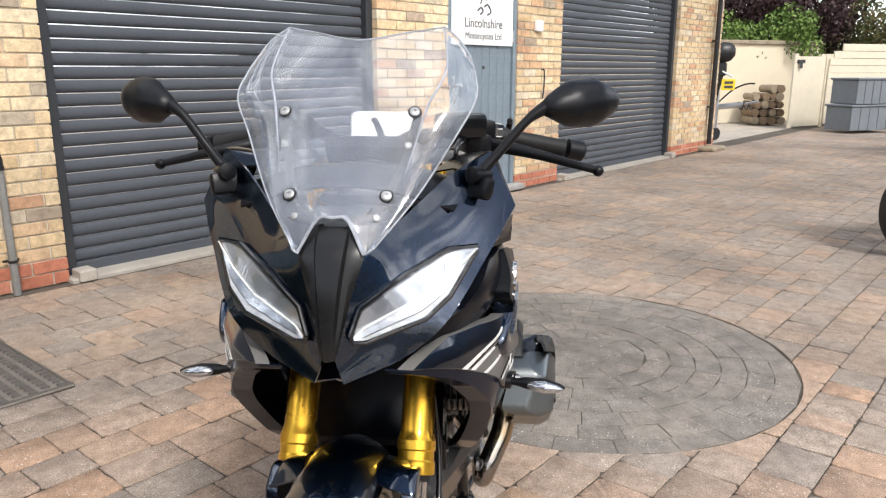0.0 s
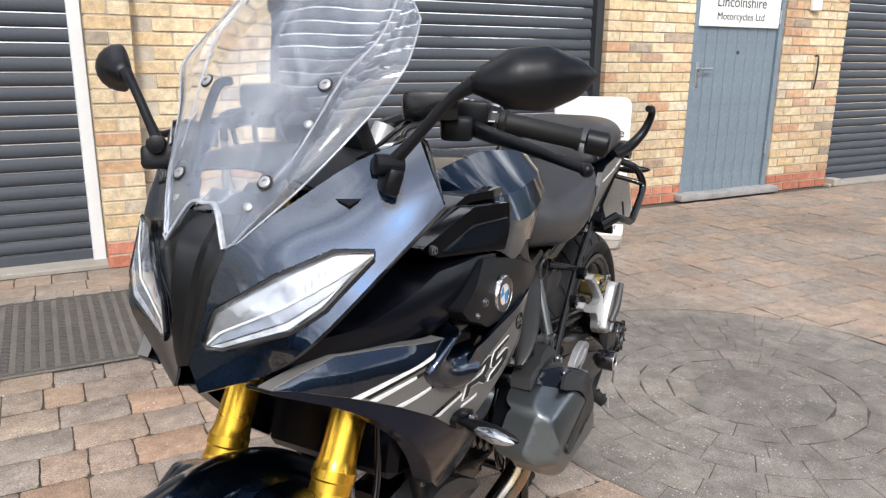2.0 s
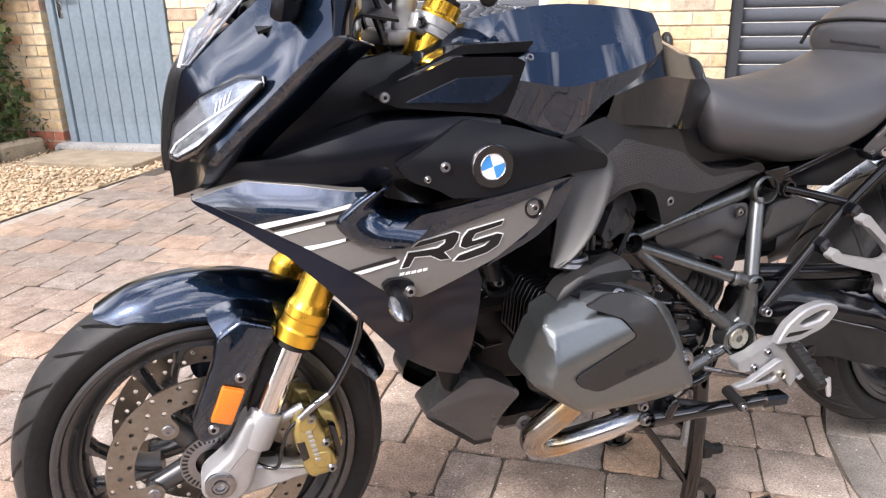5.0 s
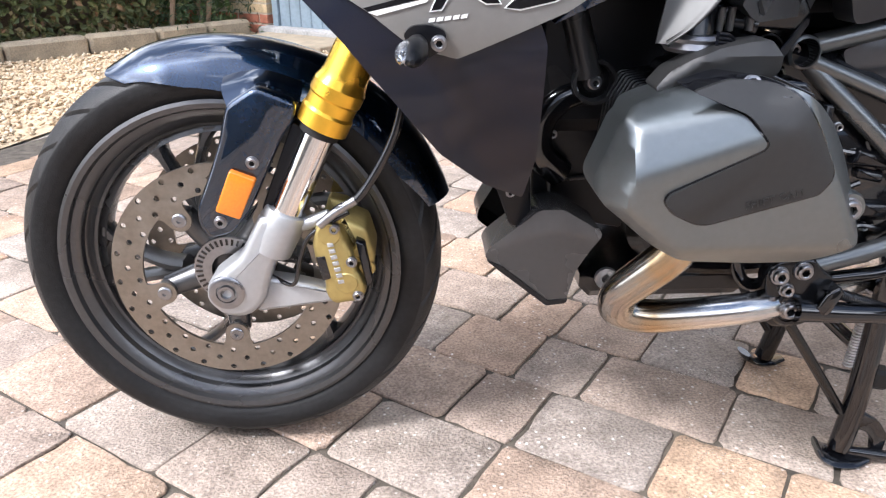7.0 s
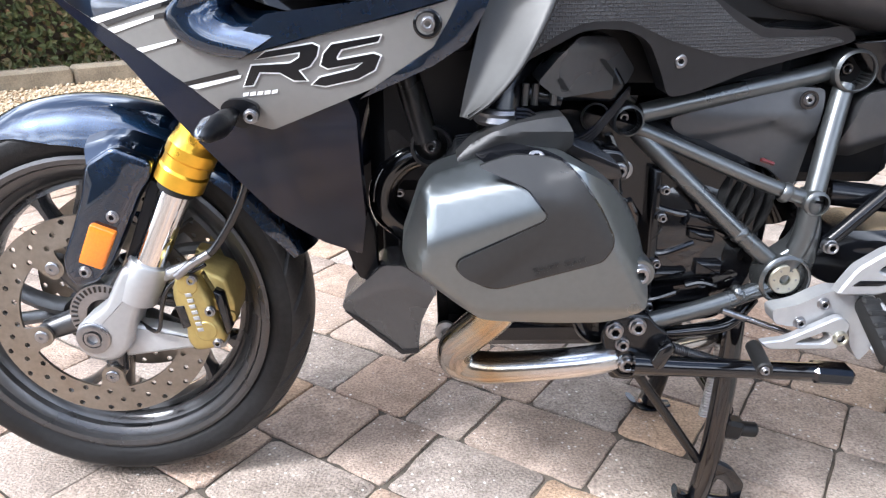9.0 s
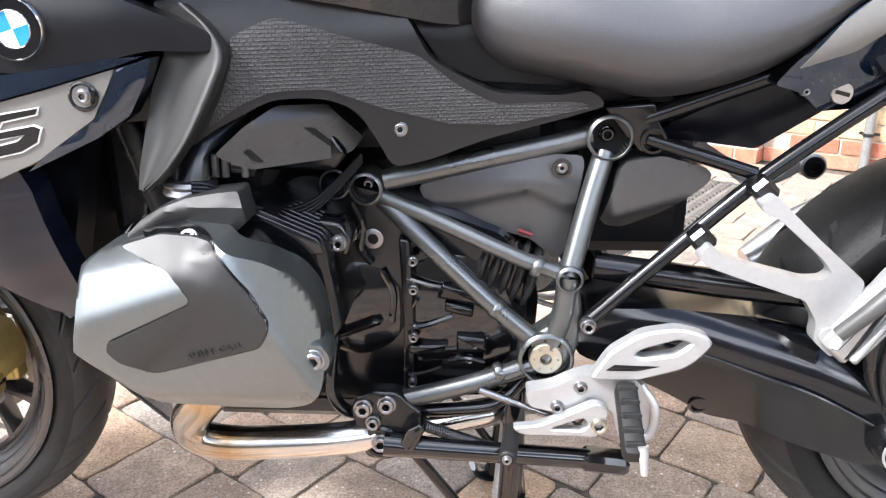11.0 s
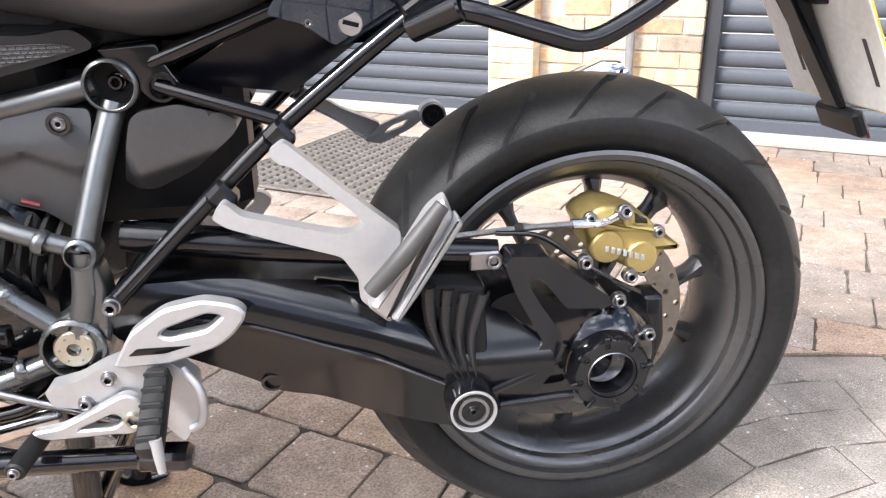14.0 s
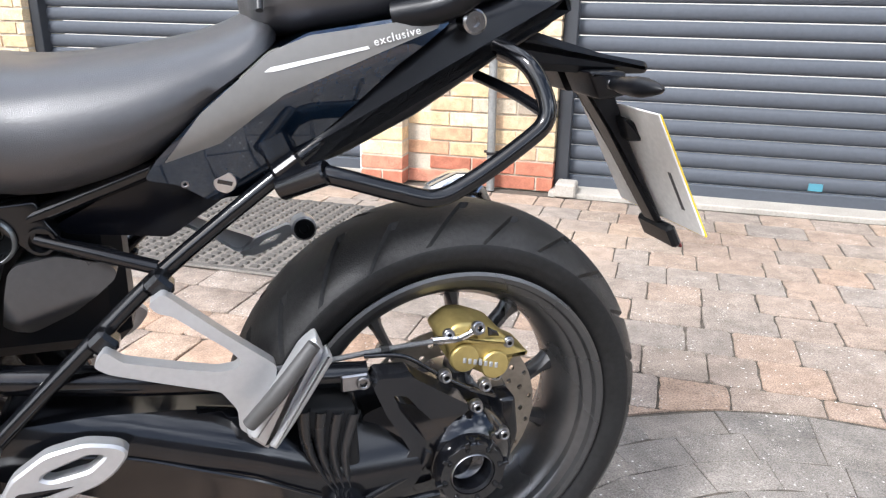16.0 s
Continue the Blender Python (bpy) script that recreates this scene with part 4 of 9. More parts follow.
cover_silver = material("titanium_grey_cover", (0.190, 0.208, 0.214), 0.35, 0.95, vary=0.05)
cover_dark = material("dark_grey_cover", (0.038, 0.038, 0.038), 0.42, 0.55, vary=0.08, bump=0.06, bump_scale=1200)
frame_grey = material("frame_grey_paint", (0.135, 0.143, 0.145), 0.29, 0.85, vary=0.06, bump=0.05, bump_scale=700)
alu = material("cast_aluminium", (0.40, 0.405, 0.41), 0.40, 0.55, vary=0.06, bump=0.12, bump_scale=800)
chrome = material("bright_chrome", (0.72, 0.71, 0.70), 0.10, 1.0, vary=0.05, rough_vary=0.04)
bolt_mat = material("zinc_bolt", (0.30, 0.30, 0.31), 0.32, 1.0)
gold = material("gold_anodised", (0.86, 0.50, 0.055), 0.27, 0.95, vary=0.05)
caliper_gold = material("gold_caliper", (0.43, 0.34, 0.13), 0.40, 0.8, vary=0.1)
rubber = material("tyre_rubber", (0.0105, 0.0105, 0.0108), 0.55, vary=0.35, scale=14, bump=0.3, bump_scale=500, spec=0.26)
tread_rubber = material("scuffed_tread", (0.024, 0.0235, 0.023), 0.50, vary=0.30, scale=20, fine=160, bump=0.35, bump_scale=420, spec=0.32)
grip_rubber = material("grip_rubber", (0.010, 0.010, 0.010), 0.6, vary=0.1, spec=0.35)
peg_rubber = material("grey_peg_rubber", (0.055, 0.054, 0.053), 0.5, vary=0.1)
turned = material("turned_steel", (0.42, 0.41, 0.40), 0.4, 0.5, vary=0.2, scale=40)
rim_mat = material("dark_grey_rim", (0.095, 0.095, 0.097), 0.30, 0.75, vary=0.08)
disc_mat = material("ground_steel_disc", (0.27, 0.245, 0.212), 0.38, 0.95, vary=0.12, scale=30)
orange = material("orange_reflector", (0.72, 0.20, 0.012), 0.25, coat=0.6, vary=0.1, fine=260)
white_deco = material("white_deco", (0.72, 0.72, 0.70), 0.4)
bike = thing("motorcycle", "dark blue and grey touring motorcycle on its centre stand", "motorcycle")
bike.matrix_world = pose(0, 0.002, 0, 0, 0, 1.55)
FW, RW = Vector((-0.012, 0, 0.307)), Vector((1.545, 0, 0.334))


def tyre_mesh(R, width, bead, count, slant, seed):
    """A tyre with slanting tread grooves cut into its crown."""
    seg, m = count * 40, 56
    half = width / 2
    V = []
    prof = []
    for j in range(m + 1):
        u = -1 + 2 * j / m
        if abs(u) < 0.62:
            a = u / 0.62
            y, r = half * 0.985 * math.sin(a * 1.28) / math.sin(1.28), R - (1 - math.cos(a * 1.28)) * half * 0.62
        else:
            k = (abs(u) - 0.62) / 0.38
            r0 = R - (1 - math.cos(1.28)) * half * 0.62
            r = r0 + (bead - r0) * k
            y = math.copysign(half * (0.985 + 0.045 * math.sin(k * 2.4) - 0.22 * k * k), u)
        prof.append((y, r, u))
    for i in range(seg):
        for y, r, u in prof:
            a = abs(u)
            th = 2 * math.pi * i / seg - slant * 2.0 * min(a, 0.62) ** 1.15 * 2 * math.pi / count
            g = i / 40 + (0.5 if u > 0 else 0)
            dep = 0.0
            lo, hi = (0.08, 0.56) if int(g) % 2 else (0.24, 0.60)
            if g % 1.0 < 0.13 and lo < a < hi:
                dep = 0.006
            elif 0.63 < a < 0.66 or 0.82 < a < 0.86 or 0.90 < a < 0.93:
                dep = -0.0011
            elif 0.69 < a < 0.78 and (i * 3 // seg + (u > 0)) % 2 and (i // 9) % 5 and (i // 3) % 3:
                dep = -0.0010
            V.append(((r - dep) * math.cos(th), y, (r - dep) * math.sin(th)))
    k = m + 1
    F = [(i * k + j, i * k + j + 1, ((i + 1) % seg) * k + j + 1, ((i + 1) % seg) * k + j) for i in range(seg) for j in range(m)]
    me = bpy.data.meshes.new("tyre")
    me.from_pydata(V, [], F)
    me.materials.append(rubber)
    me.materials.append(tread_rubber)
    me.polygons.foreach_set("material_index", [1 if abs(prof[j][2] + 1.0 / m) < 0.60 else 0 for i in range(seg) for j in range(m)])
    me.polygons.foreach_set("use_smooth", [True] * len(me.polygons))
    me.set_sharp_from_angle(angle=radians(28))
    return me


def wheel(name, C, R, width, bead, hub_r, spokes, rim_w, slant, dish=0.0, phase=2.9, spread=0.22, arms=False):
    bm = bmesh.new()
    hw = rim_w / 2
    prof = [(bead + 0.006, -hw), (bead + 0.004, -hw + 0.006), (bead - 0.012, -hw + 0.012), (bead - 0.026, -hw + 0.03), (bead - 0.036, -hw * 0.4), (bead - 0.036, hw * 0.4),
            (bead - 0.026, hw - 0.03), (bead - 0.012, hw - 0.012), (bead + 0.004, hw - 0.006), (bead + 0.006, hw), (bead + 0.001, hw + 0.002), (bead - 0.006, hw), (bead - 0.009, hw - 0.007), (bead - 0.017, hw - 0.010), (bead - 0.021, hw - 0.014), (bead - 0.022, hw - 0.024), (bead - 0.031, hw - 0.030), (bead - 0.036, hw - 0.042),
            (bead - 0.046, hw * 0.30), (bead - 0.048, 0.0), (bead - 0.046, -hw * 0.30), (bead - 0.036, -hw + 0.042), (bead - 0.031, -hw + 0.030), (bead - 0.022, -hw + 0.024), (bead - 0.021, -hw + 0.014), (bead - 0.017, -hw + 0.010), (bead - 0.009, -hw + 0.007), (bead - 0.006, -hw), (bead + 0.001, -hw - 0.002)]
    lathe(bm, prof, C, (0, 1, 0), 96, closed_prof=True)
    w = part(name, bm, rim_mat, bike, "dark grey cast wheel")
    for i in range(spokes):
        pair = i // 2
        a = phase + 2 * math.pi * (pair / (spokes / 2)) + (0.12 if i % 2 else -0.12)
        a2 = phase + 2 * math.pi * (pair / (spokes / 2)) + (spread if i % 2 else -spread)
        inner = hub_r * 0.8
        if arms:
            a = phase + 2 * math.pi * pair / (spokes / 2)
            a, a2, inner = a - (0.04 if i % 2 else 0.10), a - (0.10 if i % 2 else 0.54), 0.082
        bm = bmesh.new()
        rings = []
        for k in range(7):
            t = k / 6
            r = inner + (bead - 0.040 - inner) * t
            an = a + (a2 - a) * t
            rad = Vector((math.cos(an), 0, math.sin(an)))
            tan = Vector((-math.sin(an), 0, math.cos(an)))
            ww = 0.010 - 0.003 * math.sin(t * 3.14) + (0.006 if k == 6 else 0)
            hh = 0.024 - 0.008 * t
            c = C + rad * r + Vector((0, dish * (1 - t), 0))
            rings.append([c + tan * ww * x + Vector((0, hh * y, 0)) for x, y in ((-1, -0.55), (-0.45, -1), (0.45, -1), (1, -0.55), (1, 0.55), (0.45, 1), (-0.45, 1), (-1, 0.55))])
        loft(bm, rings)
        part("spoke", bm, rim_mat, w)
    bm = bmesh.new()
    lathe(bm, [(hub_r * 0.5, -0.055 + dish), (hub_r * 0.9, -0.05 + dish), (hub_r, -0.03 + dish), (hub_r, 0.03 + dish), (hub_r * 0.9, 0.05 + dish), (hub_r * 0.5, 0.055 + dish)], C, (0, 1, 0), 40)
    part("hub", bm, rim_mat, w)
    t = part("tyre", tyre_mesh(R, width, bead + 0.002, 26 if R < 0.31 else 22, slant, 1), None, w, "black road tyre with slanting grooves")
    t.location = C
    return w


def brake_disc(name, C, r0, r1, y, parent, n=44, th=0.005):
    """A drilled brake disc."""
    bm = bmesh.new()
    rows = 3
    for row in range(rows):
        ra, rb_ = r0 + (r1 - r0) * row / rows, r0 + (r1 - r0) * (row + 1) / rows
        for i in range(n):
            a0, a1 = 2 * math.pi * i / n, 2 * math.pi * (i + 1) / n
            am, rm = (a0 + a1) / 2, (ra + rb_) / 2
            cell = [(ra, a0), (ra, am), (ra, a1), (rm, a1), (rb_, a1), (rb_, am), (rb_, a0), (rm, a0)]
            outer = [Vector((r * math.cos(a), 0, r * math.sin(a))) for r, a in cell]
            c = Vector((rm * math.cos(am), 0, rm * math.sin(am)))
            hole = i % 2 == row % 2
            for s in (-1, 1):
                ov = [bm.verts.new(C + p + Vector((0, y + s * th / 2, 0))) for p in outer]
                if hole:
                    hv = [bm.verts.new(C + c + (p - c).normalized() * 0.0042 + Vector((0, y + s * th / 2, 0))) for p in outer]
                    for k in range(8):
                        bm.faces.new((ov[k], ov[(k + 1) % 8], hv[(k + 1) % 8], hv[k]))
                    if s == -1:
                        keep = hv
                    else:
                        for k in range(8):
                            bm.faces.new((keep[k], keep[(k + 1) % 8], hv[(k + 1) % 8], hv[k]))
                else:
                    bm.faces.new(ov)
    bmesh.ops.remove_doubles(bm, verts=bm.verts[:], dist=1e-5)
    lathe(bm, [(r1, y - th / 2), (r1, y + th / 2)], C, (0, 1, 0), n * 2, caps=False)
    lathe(bm, [(r0, y - th / 2), (r0, y + th / 2)], C, (0, 1, 0), n * 2, caps=False)
    return part(name, bm, disc_mat, parent, "drilled steel brake disc")


front_wheel = wheel("front_wheel", FW, 0.300, 0.122, 0.234, 0.042, 10, 0.112, 1.0, phase=-math.pi / 2, arms=True)
rear_wheel = wheel("rear_wheel", RW, 0.317, 0.185, 0.232, 0.062, 10, 0.172, -0.9, dish=-0.02, phase=1.2, spread=0.30)
for sy in (-1, 1):
    disc = brake_disc("brake_disc", FW, 0.118, 0.160, sy * 0.072, front_wheel)
    bm = bmesh.new()
    for k in range(5):
        a = 2 * math.pi * k / 5 - math.pi / 2
        d3 = Vector((math.cos(a), 0, math.sin(a)))
        rod(bm, FW + d3 * 0.035 + Vector((0, sy * 0.040, 0)), FW + d3 * 0.100 + Vector((0, sy * 0.050, 0)), 0.020, 0.016, 14)
        rod(bm, FW + d3 * 0.098 + Vector((0, sy * 0.050, 0)), FW + d3 * 0.098 + Vector((0, sy * 0.070, 0)), 0.0145, seg=20)
    part("disc_carrier", bm, rim_mat, front_wheel)
    for k in range(5):
        a = 2 * math.pi * k / 5 - math.pi / 2
        d3, t3 = Vector((math.cos(a), 0, math.sin(a))), Vector((-math.sin(a), 0, math.cos(a)))
        half = [(0.1185, 0.030), (0.1165, 0.022), (0.111, 0.0185), (0.104, 0.0170)] + [(0.098 - 0.0165 * math.sin(q * 0.2618), 0.0165 * math.cos(q * 0.2618)) for q in range(7)]
        rim2 = [FW + d3 * r + t3 * w for r, w in half] + [FW + d3 * r - t3 * w for r, w in half[-2::-1]]
        bm = bmesh.new()
        lo, hi = ([bm.verts.new(p + Vector((0, sy * y, 0))) for p in rim2] for y in (0.0700, 0.0744))
        bm.faces.new(lo)
        bm.faces.new(hi[::-1])
        for i in range(len(rim2)):
            j = (i + 1) % len(rim2)
            bm.faces.new((lo[i], hi[i], hi[j], lo[j]))
        part("disc_lug", bm, disc_mat, front_wheel)
        bm = bmesh.new()
        lathe(bm, [(0.0100, 0), (0.0100, 0.002), (0.0088, 0.0030), (0.0080, 0.0034), (0.0055, 0.0036), (0.0030, 0.0035), (0.0026, 0.001), (0.0005, 0.001)], FW + Vector((math.cos(a) * 0.098, sy * 0.0742, math.sin(a) * 0.098)), (0, sy, 0), 24)
        part("disc_bolt", bm, bolt_mat, front_wheel)
brake_disc("brake_disc", RW, 0.098, 0.138, -0.045, rear_wheel, 40)

# clouded pale blue diffuse paints the sky's milky reflection, with some dust
lens_clear = bpy.data.materials.new("clear_screen_sky_haze")
lens_clear.use_nodes = True
_n, _l = lens_clear.node_tree.nodes, lens_clear.node_tree.links
_p, _d, _m, _nz, _r = _n["Principled BSDF"], _n.new("ShaderNodeBsdfDiffuse"), _n.new("ShaderNodeMixShader"), _n.new("ShaderNodeTexNoise"), _n.new("ShaderNodeMapRange")
_p.inputs["Transmission Weight"].default_value, _p.inputs["Roughness"].default_value, _p.inputs["IOR"].default_value = 1.0, 0.015, 1.47
_p.inputs["Base Color"].default_value = (0.94, 0.95, 0.96, 1)
_d.inputs["Color"].default_value = (0.62, 0.68, 0.80, 1)
_nz.inputs["Scale"].default_value, _nz.inputs["Detail"].default_value, _nz.inputs["Distortion"].default_value = 2.2, 4.0, 0.6
_r.inputs["From Min"].default_value, _r.inputs["From Max"].default_value, _r.inputs["To Min"].default_value, _r.inputs["To Max"].default_value = 0.30, 0.72, 0.045, 0.150
_l.new(_nz.outputs["Fac"], _r.inputs["Value"])
_l.new(_r.outputs["Result"], _m.inputs["Fac"])
_l.new(_p.outputs["BSDF"], _m.inputs[1])
_l.new(_d.outputs["BSDF"], _m.inputs[2])
_l.new(_m.outputs["Shader"], _n["Material Output"].inputs["Surface"])
lamp_white = material("headlamp_reflector", (0.52, 0.54, 0.57), 0.16, 0.9, vary=0.25, scale=40, fine=90)
lamp_strip = material("light_guide", (0.40, 0.41, 0.43), 0.30, vary=0.35, scale=60, fine=420)
lens_lamp = lens_clear.copy()
lens_lamp.name = "clear_lamp_lens"
for _q in lens_lamp.node_tree.nodes:
    if _q.type == "MAP_RANGE":
        _q.inputs["To Min"].default_value, _q.inputs["To Max"].default_value = 0.0, 0.05
panel_tex = material("textured_knee_panel", (0.044, 0.044, 0.046), 0.46, vary=0.08)
_n, _l = panel_tex.node_tree.nodes, panel_tex.node_tree.links
_v = _n.new("ShaderNodeTexBrick")
_v.inputs["Scale"].default_value, _v.inputs["Mortar Size"].default_value, _v.inputs["Mortar Smooth"].default_value = 1.0, 0.0011, 1.0
_v.inputs["Brick Width"].default_value, _v.inputs["Row Height"].default_value = 0.0068, 0.0040
_b = _n.new("ShaderNodeBump")
_b.inputs["Strength"].default_value, _b.inputs["Distance"].default_value = 0.8, 0.0012
_tc = _n.new("ShaderNodeTexCoord")
_mp = _n.new("ShaderNodeMapping")
_mp.inputs["Rotation"].default_value = (radians(-90), 0, 0)
_l.new(_tc.outputs["Object"], _mp.inputs["Vector"])
_l.new(_mp.outputs["Vector"], _v.inputs["Vector"])
_l.new(_v.outputs["Fac"], _b.inputs["Height"])
_l.new(_b.outputs["Normal"], _n["Principled BSDF"].inputs["Normal"])
edge_mat = material("polished_edge", (0.34, 0.36, 0.40), 0.2, vary=0.3, scale=12)
seat_mat = material("black_seat_vinyl", (0.034, 0.034, 0.037), 0.36, vary=0.08, bump=0.22, bump_scale=900, spec=0.8)
heat_chrome = material("heat_tinted_steel", (0.36, 0.315, 0.255), 0.2, 1.0, vary=0.30, scale=9, fine=20)
_n, _l = heat_chrome.node_tree.nodes, heat_chrome.node_tree.links
_tc, _sx, _nz = _n.new("ShaderNodeTexCoord"), _n.new("ShaderNodeSeparateXYZ"), _n.new("ShaderNodeTexNoise")
_nz.inputs["Scale"].default_value, _nz.inputs["Detail"].default_value = 26.0, 5.0
_ad, _mr, _cr = _n.new("ShaderNodeMath"), _n.new("ShaderNodeMapRange"), _n.new("ShaderNodeValToRGB")
_ad.operation = "MULTIPLY_ADD"
_ad.inputs[1].default_value = 0.09
_mr.inputs["From Min"].default_value, _mr.inputs["From Max"].default_value = 0.530, 0.690
for _e, _c in zip([_cr.color_ramp.elements[0], _cr.color_ramp.elements.new(0.18), _cr.color_ramp.elements.new(0.34), _cr.color_ramp.elements.new(0.50), _cr.color_ramp.elements[-1]],
                  [(0.30, 0.28, 0.26, 1), (0.36, 0.33, 0.28, 1), (0.40, 0.29, 0.17, 1), (0.50, 0.44, 0.35, 1), (0.60, 0.59, 0.58, 1)]):
    _e.color = _c
_l.new(_tc.outputs["Object"], _sx.inputs["Vector"])
_l.new(_tc.outputs["Object"], _nz.inputs["Vector"])
_l.new(_nz.outputs["Fac"], _ad.inputs[0])
_l.new(_sx.outputs["X"], _ad.inputs[2])
_l.new(_ad.outputs[0], _mr.inputs["Value"])
_l.new(_mr.outputs["Result"], _cr.inputs["Fac"])
_l.new(_cr.outputs["Color"], _n["Principled BSDF"].inputs["Base Color"])
red_mat2 = material("red_reflector", (0.10, 0.008, 0.008), 0.3)
rb_blue = material("badge_blue", (0.03, 0.25, 0.62), 0.25, coat=0.8)
rb_white = material("badge_white", (0.80, 0.80, 0.80), 0.25, coat=0.8)
plate_mat = material("plate_back_white", (0.72, 0.71, 0.68), 0.45, vary=0.10)
plate_edge_mat = material("plate_yellow", (0.75, 0.55, 0.03), 0.4)
pivot_gold = material("zinc_yellow_bolt", (0.46, 0.44, 0.36), 0.35, 0.9)
L, B2 = (-1,), (-1, 1)


def ease(x, xs, ys, w=0.02):
    """Linear steps, rounded over a width of w."""
    return float(np.mean(np.interp([x - w, x - w / 2, x, x + w / 2, x + w], xs, ys)))


def skin(bm, outline, inner, outer, sy, bev, f, step=0.014):
    """A curved panel: the outline in x, z, cut into a fine mesh and carried to the depth f."""
    vs = [bm.verts.new((x, 0, z)) for x, z in outline]
    face = bm.faces.new(vs)
    if bev > 0.001:
        bmesh.ops.inset_region(bm, faces=[face], thickness=bev, use_even_offset=True, use_boundary=True)
    for k, lo, hi in ((0, min(p[0] for p in outline), max(p[0] for p in outline)), (2, min(p[1] for p in outline), max(p[1] for p in outline))):
        n = int((hi - lo) / step)
        for i in range(1, n + 1):
            co, no = [0, 0, 0], [0, 0, 0]
            co[k], no[k] = lo + (hi - lo) * i / (n + 1), 1
            bmesh.ops.bisect_plane(bm, geom=bm.verts[:] + bm.edges[:] + bm.faces[:], dist=1e-6, plane_co=co, plane_no=no)
    rim = [e for e in bm.edges if e.is_boundary]
    on = {v for e in rim for v in e.verts}
    for v in bm.verts:
        v.co.y = sy * (outer + f(v.co.x, v.co.z) - (bev if v in on else 0))
    ext = bmesh.ops.extrude_edge_only(bm, edges=rim)["geom"]
    for v in ext:
        if isinstance(v, bmesh.types.BMVert):
            v.co.y = sy * (inner + f(v.co.x, v.co.z))
    return bm


def side(name, outline, inner, outer, mat, sides=B2, bev=0.004, tilt=None, label="", r=0.006, parent=None, step=0.014):
    """A panel whose outline lies in the bike's side view, on one or both sides."""
    o = rounded(outline, r, 3) if r else outline
    made = []
    for k, sy in enumerate(sides):
        bm = bmesh.new()
        if tilt:
            skin(bm, o, inner, outer, sy, bev, tilt, step)
        else:
            shell(bm, o, [(sy * inner, 0), (sy * (outer - bev), 0), (sy * (outer - bev * 0.3), bev * 0.35), (sy * outer, bev)])
        made.append(part(name, bm, mat, parent[k] if isinstance(parent, list) else parent or bike, label, angle=40))
    return made


BOLTS = {}
# near-black painting in the shade of bolt sockets and slots; also boot rubber
recess_shade = material("recess_shade_black", (0.012, 0.012, 0.012), 0.7, vary=0.1, spec=0.2)


def bolt(p, r=0.008, axis=(0, -1, 0), mat=None, parent=None, name="bolt", h=0.005):
    """A round-headed socket bolt."""
    key = (round(r, 4), (mat or bolt_mat).name, h)
    if key not in BOLTS:
        bm = bmesh.new()
        seg = 24
        prof = [(r, -0.004), (r, h * 0.22), (r * 0.94, h * 0.34), (r * 0.80, h * 0.38), (r * 0.79, h * 0.86), (r * 0.70, h), (r * 0.50, h), (r * 0.44, h * 0.92), (r * 0.40, h * 0.15), (0.0002, h * 0.12)]
        rings = []
        for k, (q, z) in enumerate(prof):
            lobe = [(1.0 - 0.20 * (i % 4 == 2) - 0.10 * (i % 2)) if k in (7, 8) else 1.0 for i in range(seg)]
            rings.append([Vector((q * lobe[i] * math.cos(2 * math.pi * i / seg), q * lobe[i] * math.sin(2 * math.pi * i / seg), z)) for i in range(seg)])
        loft(bm, rings)
        bm.faces.ensure_lookup_table()
        for f_ in bm.faces:
            if all(v.co.to_2d().length < r * 0.47 for v in f_.verts) and f_.calc_center_median().z > 0:
                f_.material_index = 1
        BOLTS[key] = mesh_of("bolt", bm, [mat or bolt_mat, recess_shade], 25)
    o = part(name, BOLTS[key], None, parent or bike)
    o.location = p
    o.rotation_mode = "QUATERNION"
    o.rotation_quaternion = Vector((0, 0, 1)).rotation_difference(Vector(axis))
    return o


def tube(name, pts, r, mat, parent=None, label="", seg=14, n=6):
    bm = bmesh.new()
    pipe(bm, pts, r, seg, n)
    return part(name, bm, mat, parent or bike, label)


def at(p, sy):
    return Vector((p[0], p[1] * -sy, p[2]))


def ringplate(bm, outer, inner, y0, y1, bev=0.003):
    """A flat cast plate with one opening through it."""
    def resample(o, k):
        P = [Vector(q) for q in o] + [Vector(o[0])]
        d = [0]
        for a, b in zip(P, P[1:]):
            d.append(d[-1] + (b - a).length)
        return [(float(np.interp(t, d, [p.x for p in P])), float(np.interp(t, d, [p.y for p in P]))) for t in np.linspace(0, d[-1], k, endpoint=False)]
    k = 48
    o, i = resample(rounded(outer, 0.008), k), resample(rounded(inner, 0.005), k)
    c = Vector((sum(p[0] for p in i) / k, sum(p[1] for p in i) / k))
    an = [math.atan2(p[1] - c.y, p[0] - c.x) for p in o]
    a0 = math.atan2(i[0][1] - c.y, i[0][0] - c.x)
    j = min(range(k), key=lambda q: abs(math.atan2(math.sin(an[q] - a0), math.cos(an[q] - a0))))
    o = o[j:] + o[:j]
    rows = [[Vector((x, y, z)) for x, z in pts] for pts, y in ((inset2d(o, bev), y1), (o, y1 - math.copysign(bev, y1 - y0)), (o, y0), (i, y0), (i, y1 - math.copysign(bev, y1 - y0)), (inset2d(i, -bev), y1))]
    rows.append(rows[0])
    loft(bm, rows, caps=False)
    bmesh.ops.remove_doubles(bm, verts=bm.verts[:], dist=1e-6)
    return bm


# fork, brakes and front mudguard
def fork_at(z, sy, dy=0.0):
    return Vector((0.078 + (z - 0.40) * 0.47 + max(0.0, z - 0.52) * 0.062, sy * (0.104 + dy), z))


